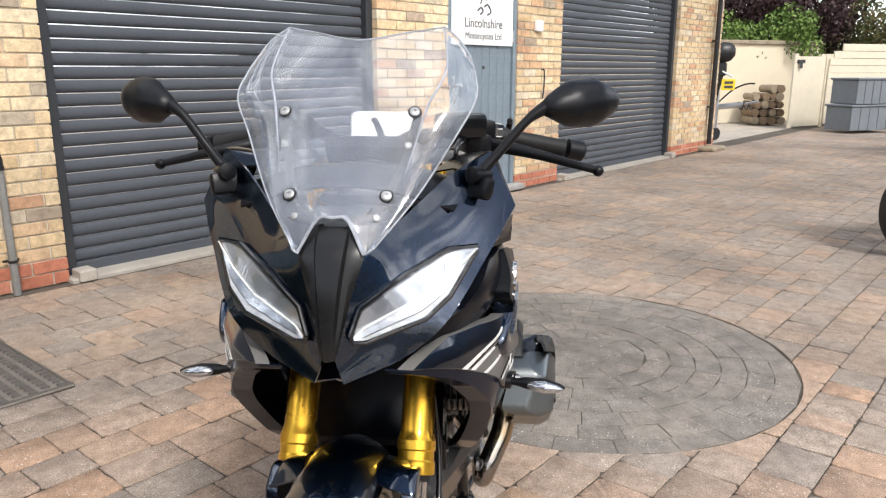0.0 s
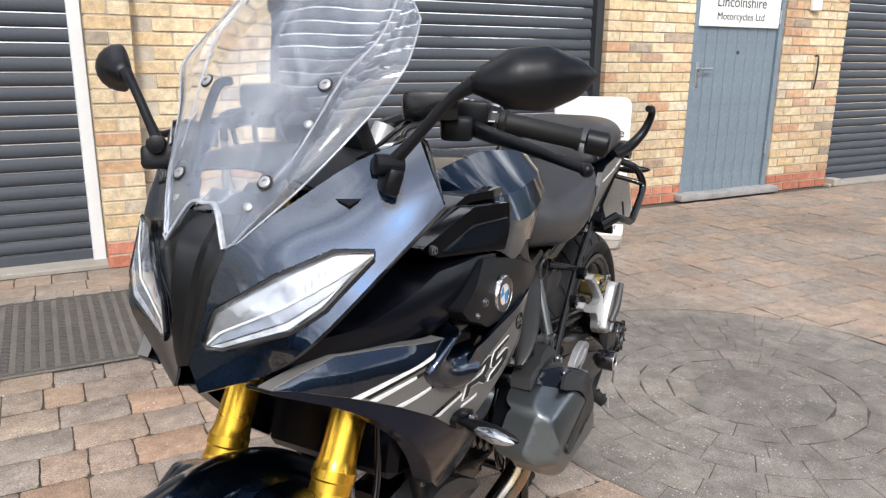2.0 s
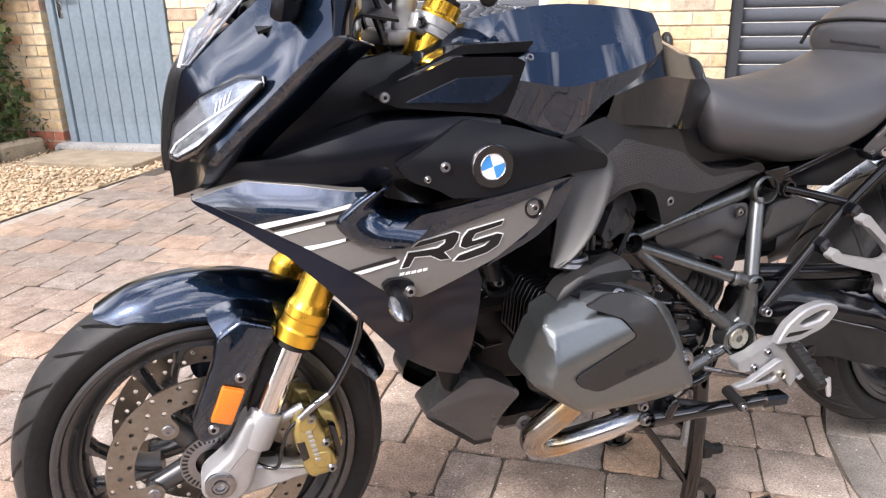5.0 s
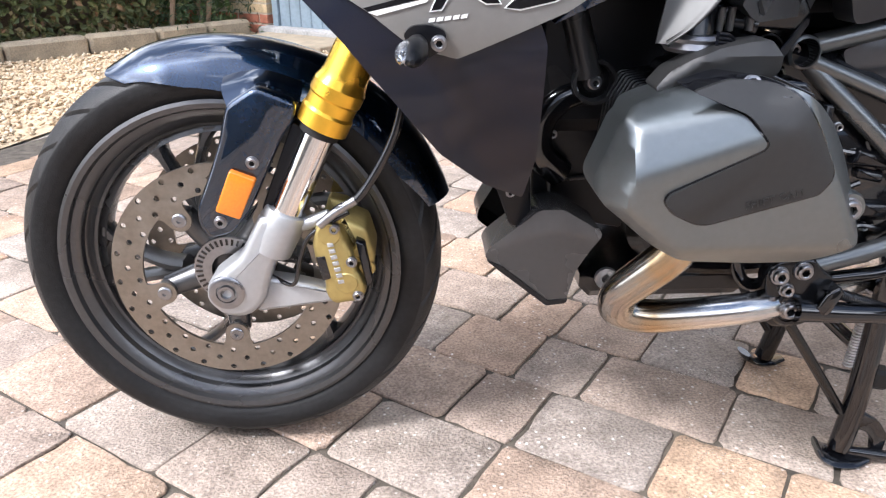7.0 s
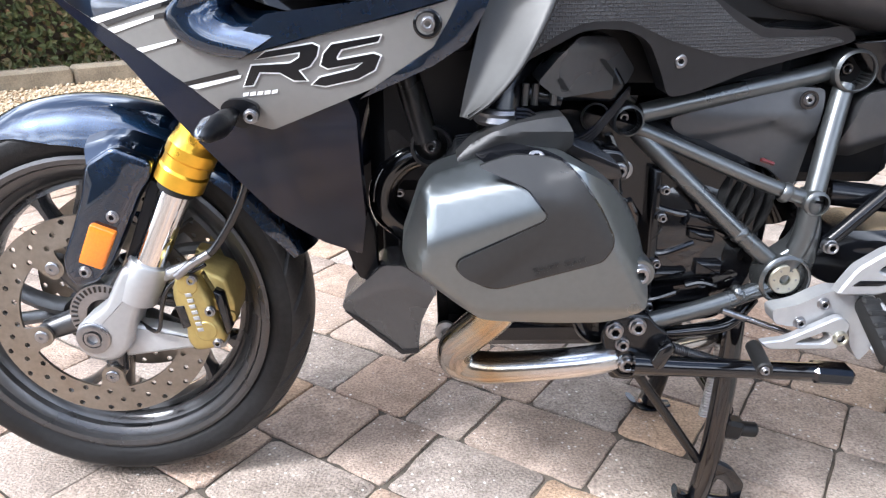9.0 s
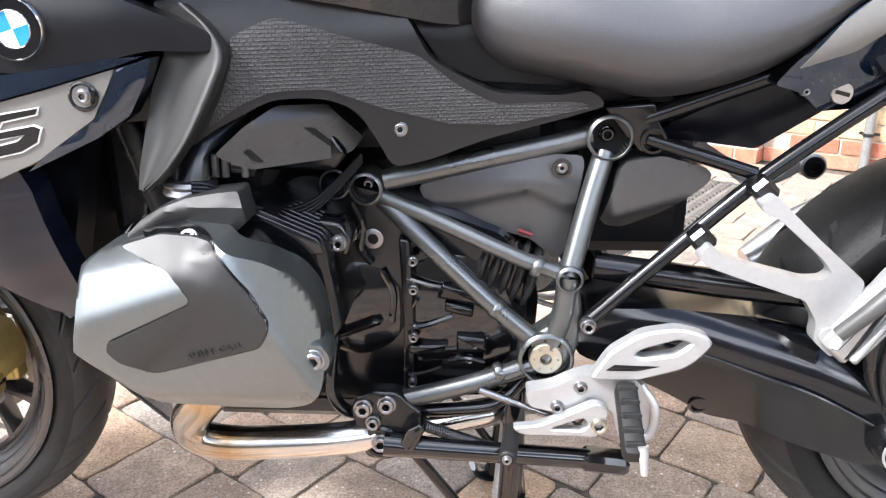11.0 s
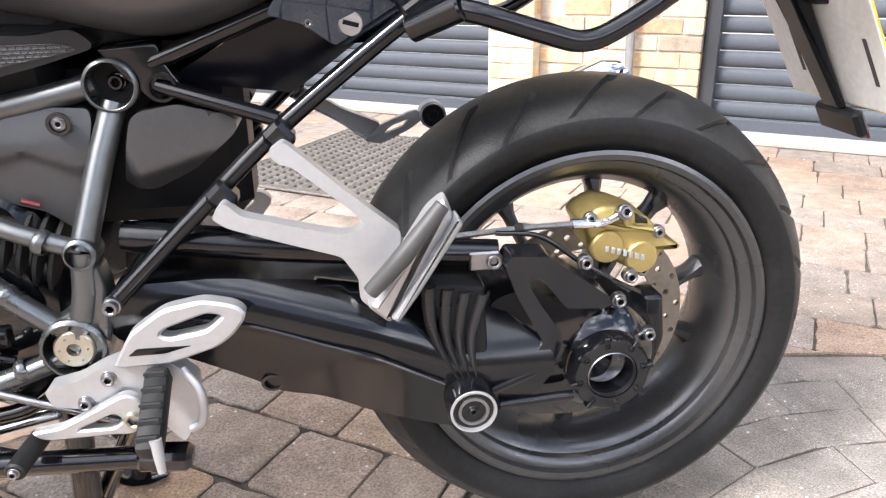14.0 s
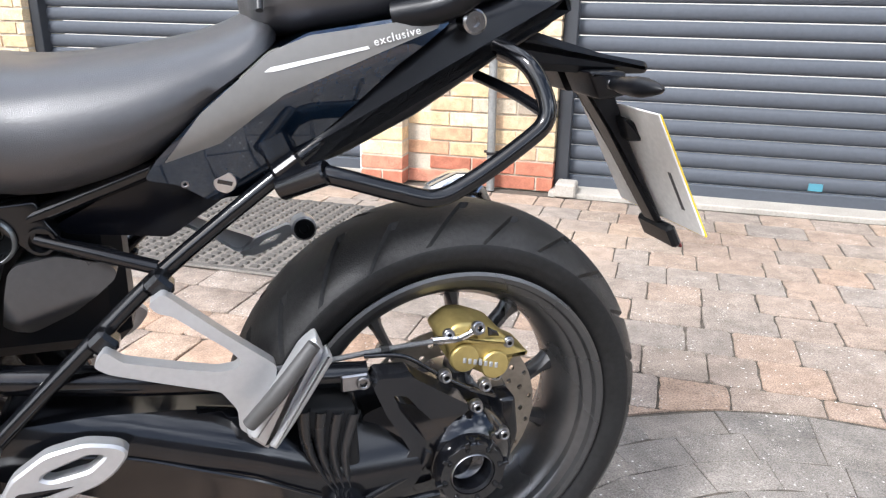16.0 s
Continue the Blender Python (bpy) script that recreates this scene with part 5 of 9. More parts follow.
for sy in B2:
    bm = bmesh.new()
    ax = fork_at(1.012, sy) - fork_at(0.52, sy)
    h = ax.length
    lathe(bm, [(0.024, 0), (0.0335, 0.002), (0.0335, 0.022), (0.0315, 0.026), (0.0315, 0.040), (0.0335, 0.043), (0.0335, 0.058), (0.0305, 0.066), (0.0285, 0.075), (0.0285, h - 0.02), (0.0275, h - 0.018), (0.0275, h), (0.012, h + 0.002)], fork_at(0.52, sy), ax, 40)
    part("fork_tube", bm, gold, bike, "gold anodised fork tube", angle=18)
    bm = bmesh.new()
    rod(bm, fork_at(0.385, sy), fork_at(0.53, sy), 0.0215, seg=32)
    part("fork_stanchion", bm, chrome, bike, "bright chromed fork stanchion")
    bm = bmesh.new()
    rod(bm, fork_at(0.512, sy), fork_at(0.523, sy), 0.026, seg=28)
    part("dust_seal", bm, grip_rubber, bike)
    leg = side("fork_foot", [(0.050, 0.412), (0.092, 0.400), (0.070, 0.352), (0.056, 0.322), (0.046, 0.285), (0.020, 0.262), (-0.012, 0.264), (-0.034, 0.288), (-0.028, 0.318), (0.018, 0.352)], 0.080, 0.128, alu, (sy,), 0.010, label="cast aluminium fork foot", r=0.012)[0]
    bm = bmesh.new()
    lathe(bm, [(0.020, 0.0), (0.0275, 0.003), (0.0290, 0.030), (0.0290, 0.060), (0.0270, 0.064), (0.0225, 0.064)], fork_at(0.352, sy), fork_at(0.42, sy) - fork_at(0.36, sy), 28)
    part("fork_clamp", bm, alu, leg)
    side("caliper_arm", [(0.040, 0.318), (0.085, 0.310), (0.132, 0.297), (0.176, 0.291), (0.174, 0.276), (0.128, 0.277), (0.03, 0.264)], 0.088, 0.114, alu, (sy,), 0.005)
    tube("caliper_stay", [(0.082, sy * 0.104, 0.385), (0.105, sy * 0.108, 0.392), (0.138, sy * 0.108, 0.403)], 0.009, alu)
    bm = bmesh.new()
    c = Vector((-0.003, sy * 0.124, 0.303))
    lathe(bm, [(0.024, 0), (0.024, 0.006), (0.021, 0.008), (0.014, 0.008), (0.013, 0.0), (0.011, 0.0), (0.011, 0.010), (0.0075, 0.010), (0.0075, 0.0)], c, (0, sy, 0), 30)
    part("axle_end", bm, bolt_mat, bike)
    bm = bmesh.new()
    lathe(bm, [(0.026, 0), (0.050, 0), (0.050, 0.004), (0.026, 0.004)], Vector((-0.012, sy * 0.062, 0.307)), (0, sy, 0), 48, closed_prof=True)
    ring = part("sensor_ring", bm, bolt_mat, front_wheel, "slotted steel sensor ring")
    bm = bmesh.new()
    for k in range(36):
        a = 2 * math.pi * k / 36
        box(bm, Vector((-0.012 + 0.043 * math.cos(a), sy * 0.0665, 0.307 + 0.043 * math.sin(a))), (0.009, 0.0015, 0.0032), Matrix.Rotation(-a, 3, "Y"))
    tagged(part("sensor_slots", bm, gloss_black, ring), kind="stuff")
    cal = side("brake_caliper", [(0.116, 0.372), (0.121, 0.396), (0.134, 0.405), (0.154, 0.398), (0.160, 0.378), (0.168, 0.362), (0.170, 0.340), (0.180, 0.322), (0.184, 0.304), (0.176, 0.290), (0.138, 0.284), (0.128, 0.302), (0.130, 0.322), (0.120, 0.340)], 0.092, 0.138, caliper_gold, (sy,), 0.008, label="gold four-piston brake caliper", r=0.01)[0]
    side("caliper_bridge", [(0.150, 0.405), (0.186, 0.388), (0.196, 0.350), (0.192, 0.320), (0.176, 0.325), (0.168, 0.365)], 0.052, 0.118, caliper_gold, (sy,), 0.006, parent=cal)
    side("caliper_half", [(0.118, 0.372), (0.132, 0.412), (0.160, 0.404), (0.178, 0.345), (0.180, 0.292), (0.136, 0.288)], 0.036, 0.060, caliper_gold, (sy,), 0.006, parent=cal)
    for x, z in ((0.139, 0.388), (0.158, 0.318)):
        bm = bmesh.new()
        lathe(bm, [(0.0150, -0.004), (0.0150, 0.0022), (0.0135, 0.0034), (0.001, 0.0036)], (x, sy * 0.136, z), (0, sy, 0), 26)
        part("piston_cap", bm, caliper_gold, cal)
    for k in range(7):
        x, z = 0.1395 + 0.0018 * k, 0.374 - 0.0088 * k
        side("maker_bar", [(x - 0.004, z + 0.002), (x + 0.004, z + 0.0032), (x + 0.0052, z - 0.002), (x - 0.0028, z - 0.0032)], 0.136, 0.1402, alu, (sy,), 0.0004, r=0, parent=cal)
    for p in ((0.146, 0.395), (0.172, 0.299), (0.166, 0.348)):
        bolt((p[0], sy * 0.137, p[1]), 0.0075, (0, sy, 0), parent=cal)
    tube("brake_hose", [(0.250, sy * 0.125, 0.62), (0.228, sy * 0.135, 0.52), (0.185, sy * 0.14, 0.445), (0.155, sy * 0.142, 0.425), (0.140, sy * 0.136, 0.412)], 0.0055, gloss_black)
    for x, z in ((0.176, 0.352), (0.184, 0.330)):
        bm = bmesh.new()
        lathe(bm, [(0.0125, -0.030), (0.0125, 0.0), (0.0105, 0.003), (0.0065, 0.003), (0.006, 0.0005), (0.001, 0.0005)], (x, sy * 0.118, z), (0.3, sy, 0), 20)
        part("piston_plug", bm, caliper_gold, cal)
    side("pad_gap", [(0.172, 0.378), (0.184, 0.372), (0.192, 0.318), (0.184, 0.310)], 0.10, 0.136, gloss_black, (sy,), 0.002, parent=cal, r=0.003)
    side("pad_pin", [(0.120, 0.356), (0.132, 0.358), (0.138, 0.326), (0.127, 0.322)], 0.12, 0.1388, gloss_black, (sy,), 0.0006, parent=cal, r=0.002)
    tube("hose_end", [(0.176, sy * 0.142, 0.436), (0.150, sy * 0.142, 0.420), (0.128, sy * 0.140, 0.402)], 0.006, bolt_mat)
    tube("sensor_cable", [(0.165, sy * 0.13, 0.415), (0.115, sy * 0.13, 0.385), (0.098, sy * 0.128, 0.35), (0.085, sy * 0.122, 0.31), (0.05, sy * 0.10, 0.315)], 0.003, gloss_black)
    br = side("mudguard_bracket", [(0.022, 0.552), (0.060, 0.575), (0.110, 0.555), (0.106, 0.535), (0.088, 0.513), (0.062, 0.462), (0.036, 0.412), (0.012, 0.384), (-0.020, 0.376), (-0.031, 0.398), (-0.030, 0.420), (-0.010, 0.462), (0.008, 0.505)], 0.100, 0.121, blue, (sy,), 0.006, label="dark blue mudguard bracket", r=0.010)[0]
    side("reflector", [(0.020, 0.473), (0.052, 0.460), (0.026, 0.407), (-0.004, 0.419)], 0.118, 0.131, orange, (sy,), 0.002, label="orange side reflector", r=0.003, parent=br)
    for p in ((0.048, 0.480), (-0.001, 0.401)):
        bolt((p[0], sy * 0.121, p[1]), 0.0085, (0, sy, 0), parent=br)
    side("bracket_comb", [(0.100, 0.530), (0.112, 0.520), (0.064, 0.405), (0.050, 0.412)], 0.090, 0.110, matt_black, (sy,), 0.002, parent=br)

bm = bmesh.new()
rows = []
for i in range(40):
    t = i / 39
    a = radians(18 + (116.5 - 18) * t)
    w = float(np.interp(t, [0, 0.1, 0.5, 0.85, 0.96, 1], [0.050, 0.060, 0.070, 0.068, 0.056, 0.036]))
    dr = float(np.interp(t, [0, 0.12, 0.5, 0.68, 0.8, 0.95, 1], [0.032, 0.050, 0.054, 0.064, 0.056, 0.030, 0.008]))
    r0 = float(np.interp(t, [0, 0.3, 0.6, 0.9, 1], [0.328, 0.329, 0.324, 0.322, 0.315]))
    row = []
    for j in range(15):
        v = (j / 7 - 1) * 1.35
        row.append(Vector((-0.012 + 0, 0, 0.300)) + Vector((math.cos(a), 0, math.sin(a))) * (r0 - dr * (1 - math.cos(v)) / (1 - math.cos(1.35))) + Vector((0, w * math.sin(v) / math.sin(1.35), 0)))
    rows.append(row)
patch(bm, rows, thick=0.004, inward=FW, smooth=False)
mg = part("front_mudguard", bm, blue, bike, "glossy dark blue front mudguard")
for sy in B2:
    bm = bmesh.new()
    patch(bm, [[(0.010, sy * 0.060, 0.578), (0.060, sy * 0.064, 0.586), (0.110, sy * 0.064, 0.570)], [(0.012, sy * 0.088, 0.566), (0.060, sy * 0.094, 0.578), (0.112, sy * 0.093, 0.561)], [(0.024, sy * 0.118, 0.548), (0.062, sy * 0.119, 0.560), (0.108, sy * 0.117, 0.545)]], 4, 4, 0.004, (0.06, 0, 0.4))
    part("mudguard_shoulder", bm, blue, mg)

# nose: beak, cheeks, headlamps
beak_mat = material("satin_black_beak", (0.0085, 0.0088, 0.0095), 0.30, vary=0.10, rough_vary=0.05, spec=0.42)
bm = bmesh.new()
BEAK = ((0.056, 0.050, 0.024, 0.972, 0.010), (0.026, 0.050, 0.022, 0.937, 0.012), (0.010, 0.036, 0.017, 0.890, 0.014), (0.000, 0.026, 0.013, 0.848, 0.013), (-0.008, 0.018, 0.009, 0.812, 0.011), (-0.013, 0.010, 0.005, 0.785, 0.007))
rows = []
for x, w, c, z, up in BEAK:
    rows.append([(x, -w, z), (x - up * 0.45, -(w + c) / 2 - 0.002, z), (x - up * 0.55, -c - 0.002, z), (x - up * 1.15, -c + 0.002, z), (x - up * 1.25, 0, z), (x - up * 1.15, c - 0.002, z), (x - up * 0.55, c + 0.002, z), (x - up * 0.45, (w + c) / 2 + 0.002, z), (x, w, z)])
cols = [spline([r[i] for r in rows], 5) for i in range(9)]
patch(bm, [[c[j] for c in cols] for j in range(len(cols[0]))], thick=0.004, inward=(0.3, 0, 0.9), smooth=False)
part("beak", bm, beak_mat, bike, "satin black centre beak", angle=30)
bm = bmesh.new()
box(bm, (0.080, 0, 0.974), (0.05, 0.078, 0.020), Matrix.Rotation(-0.5, 3, "Y"), bev=0.004)
part("air_slot", bm, gloss_black, bike)
IN_EDGE = [(-0.013, 0.010, 0.786), (-0.004, 0.022, 0.830), (0.008, 0.034, 0.880), (0.026, 0.050, 0.936), (0.085, 0.105, 0.987), (0.144, 0.163, 1.037), (0.205, 0.222, 1.068)]
CREASE = [(-0.012, 0.022, 0.748), (0.026, 0.105, 0.778), (0.042, 0.160, 0.822), (0.078, 0.192, 0.864), (0.118, 0.216, 0.903), (0.158, 0.242, 0.944), (0.199, 0.264, 0.981)]
for sy in B2:
    F_ = lambda p: Vector((p[0], sy * p[1], p[2]))
    I_, C_ = [F_(p) for p in IN_EDGE], [F_(p) for p in CREASE]
    hollow = Vector((0.75, -sy * 0.55, -0.2))
    bm = bmesh.new()
    rows = [I_] + [[a.lerp(b, f) + hollow * h * k for a, b, k in zip(I_, C_, (0.2, 0.6, 1, 1, 1, 0.8, 0.2))] for f, h in ((0.3, 0.006), (0.6, 0.007), (0.85, 0.002))] + [C_]
    patch(bm, rows, 4, 4, 0.004, (0.3, 0, 0.9))
    nose = part("nose_cheek", bm, blue, bike, "glossy dark blue nose fairing")
    bm = bmesh.new()
    patch(bm, [C_, [p + Vector((0.020, -sy * 0.004, -0.006)) for p in C_], [p + Vector((0.060, -sy * 0.040, -0.016)) for p in C_]], 3, 3, 0.003, (0.3, 0, 0.9))
    part("fairing_return", bm, blue, nose)
    bm = bmesh.new()
    e = [C_[6], C_[6].lerp(I_[6], 0.5) + Vector((0.006, 0, 0.004)), I_[6], I_[6].lerp(I_[5], 0.8)]
    patch(bm, [e, [p + Vector((0.022, -sy * 0.012, 0)) for p in e], [p + Vector((0.045, -sy * 0.050, -0.01)) for p in e]], 3, 2, 0.003, (0.3, 0, 0.9))
    part("fairing_return", bm, gloss_black, nose)
    # headlamp
    Q = lambda *p: [(x, sy * y, z) for x, y, z in p]
    top = Q((-0.001, 0.028, 0.818), (0.010, 0.041, 0.858), (0.051, 0.102, 0.900), (0.101, 0.159, 0.929), (0.125, 0.203, 0.929))
    low = Q((0.000, 0.032, 0.809), (0.010, 0.050, 0.807), (0.040, 0.133, 0.836), (0.066, 0.166, 0.864), (0.122, 0.202, 0.922))
    out = Vector((-0.78, sy * 0.58, 0.22))

    def strip(f0, f1, d0, d1, i0=0, i1=5):
        return [[Vector(a).lerp(Vector(b), f0) + out * d0 for a, b in zip(top[i0:i1], low[i0:i1])], [Vector(a).lerp(Vector(b), f1) + out * d1 for a, b in zip(top[i0:i1], low[i0:i1])]]

    def band(name, r, mat, parent, label="", n=4, thick=0.002):
        bm = bmesh.new()
        g = [[a.lerp(b, k / n) for k in range(n + 1)] for a, b in zip(r[0], r[1])]
        cols = [[x[k] for x in g] for k in range(n + 1)]
        fine = [[p for a, b in zip(c, c[1:]) for p in (a, a.lerp(b, 0.5))] + [c[-1]] for c in cols]
        patch(bm, fine, thick=thick, inward=(0.3, 0, 0.9), smooth=False)
        return part(name, bm, mat, parent, label)

    hl = band("headlight", strip(-0.04, 1.04, 0.0045, 0.0045), gloss_black, bike, "slanted headlamp with a clear lens")
    band("reflector", strip(0.10, 0.55, 0.0075, 0.0060), lamp_white, hl)
    band("reflector", strip(0.57, 0.80, 0.0060, 0.0085), lamp_white, hl)
    band("light_strip", strip(0.83, 0.95, 0.0085, 0.0085), lamp_strip, hl, "pale daytime light strip")
    for i, (f0, f1) in enumerate(((0.30, 0.52), (0.28, 0.50), (0.26, 0.48), (0.24, 0.46))):
        t = 2.5 + 0.13 * i
        k, u = int(t), t - int(t)
        a = Vector(top[k]).lerp(Vector(top[k + 1]), u)
        b = Vector(low[k]).lerp(Vector(low[k + 1]), u)
        bm = bmesh.new()
        pipe(bm, [a.lerp(b, f0) + out * 0.008, a.lerp(b, f1) + out * 0.007], 0.0011, 6, 1)
        part("flute", bm, chrome, hl)
    bm = bmesh.new()
    pipe(bm, [p for p in strip(0.56, 0.56, 0.0085, 0)[0]], 0.0016, 6, 1)
    part("lamp_edge", bm, white_deco, hl)
    bm = bmesh.new()
    loop = [Vector(p) + out * 0.0075 for p in top] + [Vector(p) + out * 0.0075 for p in low[::-1]]
    pipe(bm, loop + loop[:1], 0.0042, 8, 1)
    part("bezel", bm, gloss_black, hl)
    lens = band("lens", strip(0.02, 0.98, 0.0115, 0.0115), lens_lamp, hl)
    lens.visible_shadow = False
# screen
bm = bmesh.new()
# columns of one half: crest, middle, fold and edge, each from the foot upwards
CREST = [(0.046, 0, 0.984), (0.066, 0, 1.008), (0.122, 0, 1.083), (0.166, 0, 1.140), (0.210, 0, 1.195), (0.250, 0, 1.243)]
MIDDLE = [(0.042, 0.023, 0.982), (0.066, 0.044, 1.007), (0.125, 0.060, 1.083), (0.168, 0.070, 1.140), (0.222, 0.077, 1.198), (0.282, 0.078, 1.256)]
FOLD = [(0.023, 0.050, 0.935), (0.072, 0.086, 1.003), (0.134, 0.108, 1.082), (0.180, 0.124, 1.142), (0.238, 0.146, 1.196), (0.312, 0.136, 1.266)]
EDGE = [(0.033, 0.060, 0.941), (0.098, 0.118, 1.012), (0.172, 0.168, 1.094), (0.208, 0.197, 1.150), (0.246, 0.193, 1.188), (0.280, 0.182, 1.218)]
NV = 8
lines = [spline(c, NV) for c in (CREST, MIDDLE, FOLD, EDGE)]
full = []
for j in range(len(lines[0])):
    c, m_, f_, e_ = (l_[j] for l_ in lines)
    inner = spline([Vector((f_.x, -f_.y, f_.z)), Vector((m_.x, -m_.y, m_.z)), c, m_, f_], 6)
    bow = Vector((-0.004, 0.003, 0.003))
    wing = [f_.lerp(e_, k / 4) + bow * math.sin(math.pi * k / 4) for k in range(1, 5)]
    full.append([Vector((q.x, -q.y, q.z)) for q in wing[::-1]] + inner + wing)
patch(bm, full, thick=0.0030, inward=(0.5, 0, 1.0), smooth=False)
screen = part("windscreen", bm, lens_clear, bike, "clear tall touring windscreen", angle=24)
screen.visible_shadow = False
for sy in B2:
    for p in ((0.170, 0.104, 1.128), (0.078, 0.074, 1.010)):
        bm = bmesh.new()
        lathe(bm, [(0.0105, 0), (0.0105, 0.0015), (0.0085, 0.002), (0.0085, 0.0)], Vector((p[0] - 0.0035, sy * p[1], p[2] + 0.003)), (-0.78, sy * 0.12, 0.60), 24, closed_prof=True)
        part("screen_grommet", bm, grip_rubber, screen)
        bm = bmesh.new()
        lathe(bm, [(0.0084, 0), (0.0080, 0.0025), (0.0065, 0.0035), (0.0030, 0.0035), (0.0028, 0.001), (0.0005, 0.001)], Vector((p[0] - 0.0040, sy * p[1], p[2] + 0.0034)), (-0.78, sy * 0.12, 0.60), 20)
        part("screen_bolt", bm, alu, screen)
rim_pts = [full[j][0] for j in range(len(full))] + full[-1][1:-1] + [full[j][-1] for j in range(len(full) - 1, -1, -1)] + full[0][-2:0:-1]
bm = bmesh.new()
pipe(bm, rim_pts + rim_pts[:1], 0.0016, 6, 1)
part("screen_edge", bm, edge_mat, screen, "pale polished screen edge").visible_shadow = False
bm = bmesh.new()
pipe(bm, [q + Vector((-0.003, 0, 0.001)) for q in full[0][4:-4]], 0.0042, 8, 1, 0.6)
part("notch_trim", bm, edge_mat, screen, "grey trim round the air notch")
for sy in B2:
    bm = bmesh.new()
    pipe(bm, [lines[2][j] * 1.0 if sy > 0 else Vector((lines[2][j].x, -lines[2][j].y, lines[2][j].z)) for j in range(12, len(lines[2]))], [0.0010, 0.0022, 0.0016], 6, 1)
    part("fold_line", bm, edge_mat, screen).visible_shadow = False
    bm = bmesh.new()
    lathe(bm, [(0.0060, 0), (0.0058, 0.0015), (0.0045, 0.0024), (0.0005, 0.0026)], (0.136, sy * 0.098, 1.082), (-0.78, sy * 0.3, 0.55), 18)
    part("screen_stud", bm, alu, screen)
    bm = bmesh.new()
    lathe(bm, [(0.0060, 0), (0.0058, 0.0015), (0.0045, 0.0024), (0.0005, 0.0026)], (0.054, sy * 0.062, 0.984), (-0.78, sy * 0.3, 0.55), 18)
    part("screen_stud", bm, alu, screen)
for sy in B2:
    tube("screen_bracket", [(0.085, sy * 0.07, 1.004), (0.13, sy * 0.09, 1.05), (0.185, sy * 0.105, 1.12), (0.21, sy * 0.10, 1.13)], 0.007, satin_black)
bm = bmesh.new()
box(bm, (0.310, 0, 1.045), (0.04, 0.15, 0.07), Matrix.Rotation(-0.55, 3, "Y"), bev=0.012, seg=2)
part("instrument_panel", bm, matt_black, bike)
bm = bmesh.new()
patch(bm, [[(0.12, y, 1.02 - 1.2 * y * y) for y in (-0.17, -0.085, 0, 0.085, 0.17)], [(0.20, y, 1.045 - 1.0 * y * y) for y in (-0.19, -0.095, 0, 0.095, 0.19)], [(0.30, y, 1.035 - 1.0 * y * y) for y in (-0.2, -0.1, 0, 0.1, 0.2)]], 4, 4, 0.004, (0.2, 0, 0.8))
part("cockpit_cover", bm, matt_black, bike)

# mirrors
for sy in B2:
    bm = bmesh.new()
    n0, n1 = Vector((0.190, sy * 0.303, 1.137)), Vector((0.288, sy * 0.430, 1.149))
    ax = n1 - n0
    fwd = Vector((-ax.y, ax.x, 0)).normalized() * (1 if sy < 0 else -1)
    rings = []
    for k in range(15):
        t = k / 14
        up, dn, dp = (float(np.interp(t, [0, 0.08, 0.3, 0.6, 0.85, 1], v)) for v in ([0.010, 0.022, 0.040, 0.040, 0.022, 0.003], [0.010, 0.016, 0.034, 0.040, 0.026, 0.003], [0.012, 0.024, 0.040, 0.042, 0.026, 0.003]))
        c = n0 + ax * t
        ring = []
        for j in range(20):
            a = 2 * math.pi * j / 20
            zz = math.sin(a) * (up if math.sin(a) > 0 else dn)
            ff = math.cos(a) * (dp if math.cos(a) > 0 else 0.012)
            ring.append(c + Vector((0, 0, zz)) - fwd * ff)
        rings.append(ring)
    loft(bm, rings)
    mr = part("mirror", bm, matt_black, bike, "matt black mirror housing", angle=70)
    tube("stalk", [(0.160, sy * 0.206, 1.036), (0.170, sy * 0.235, 1.068), (0.184, sy * 0.278, 1.118), (0.194, sy * 0.306, 1.138)], [0.0095, 0.0075, 0.0070, 0.011], matt_black, mr)
    bm = bmesh.new()
    lathe(bm, [(0.006, -0.020), (0.0135, -0.018), (0.0145, -0.004), (0.0145, 0.004), (0.0135, 0.018), (0.006, 0.020)], (0.156, sy * 0.206, 1.035), (-0.6, sy * -0.5, 0.1), 20)
    part("joint", bm, matt_black, mr)
    bm = bmesh.new()
    box(bm, (0.158, sy * 0.206, 1.016), (0.022, 0.052, 0.036), Matrix.Rotation(0.75 * sy, 3, "Z") @ Matrix.Rotation(0.3, 3, "Y"), bev=0.007, seg=2)
    part("mirror_base", bm, matt_black, mr)

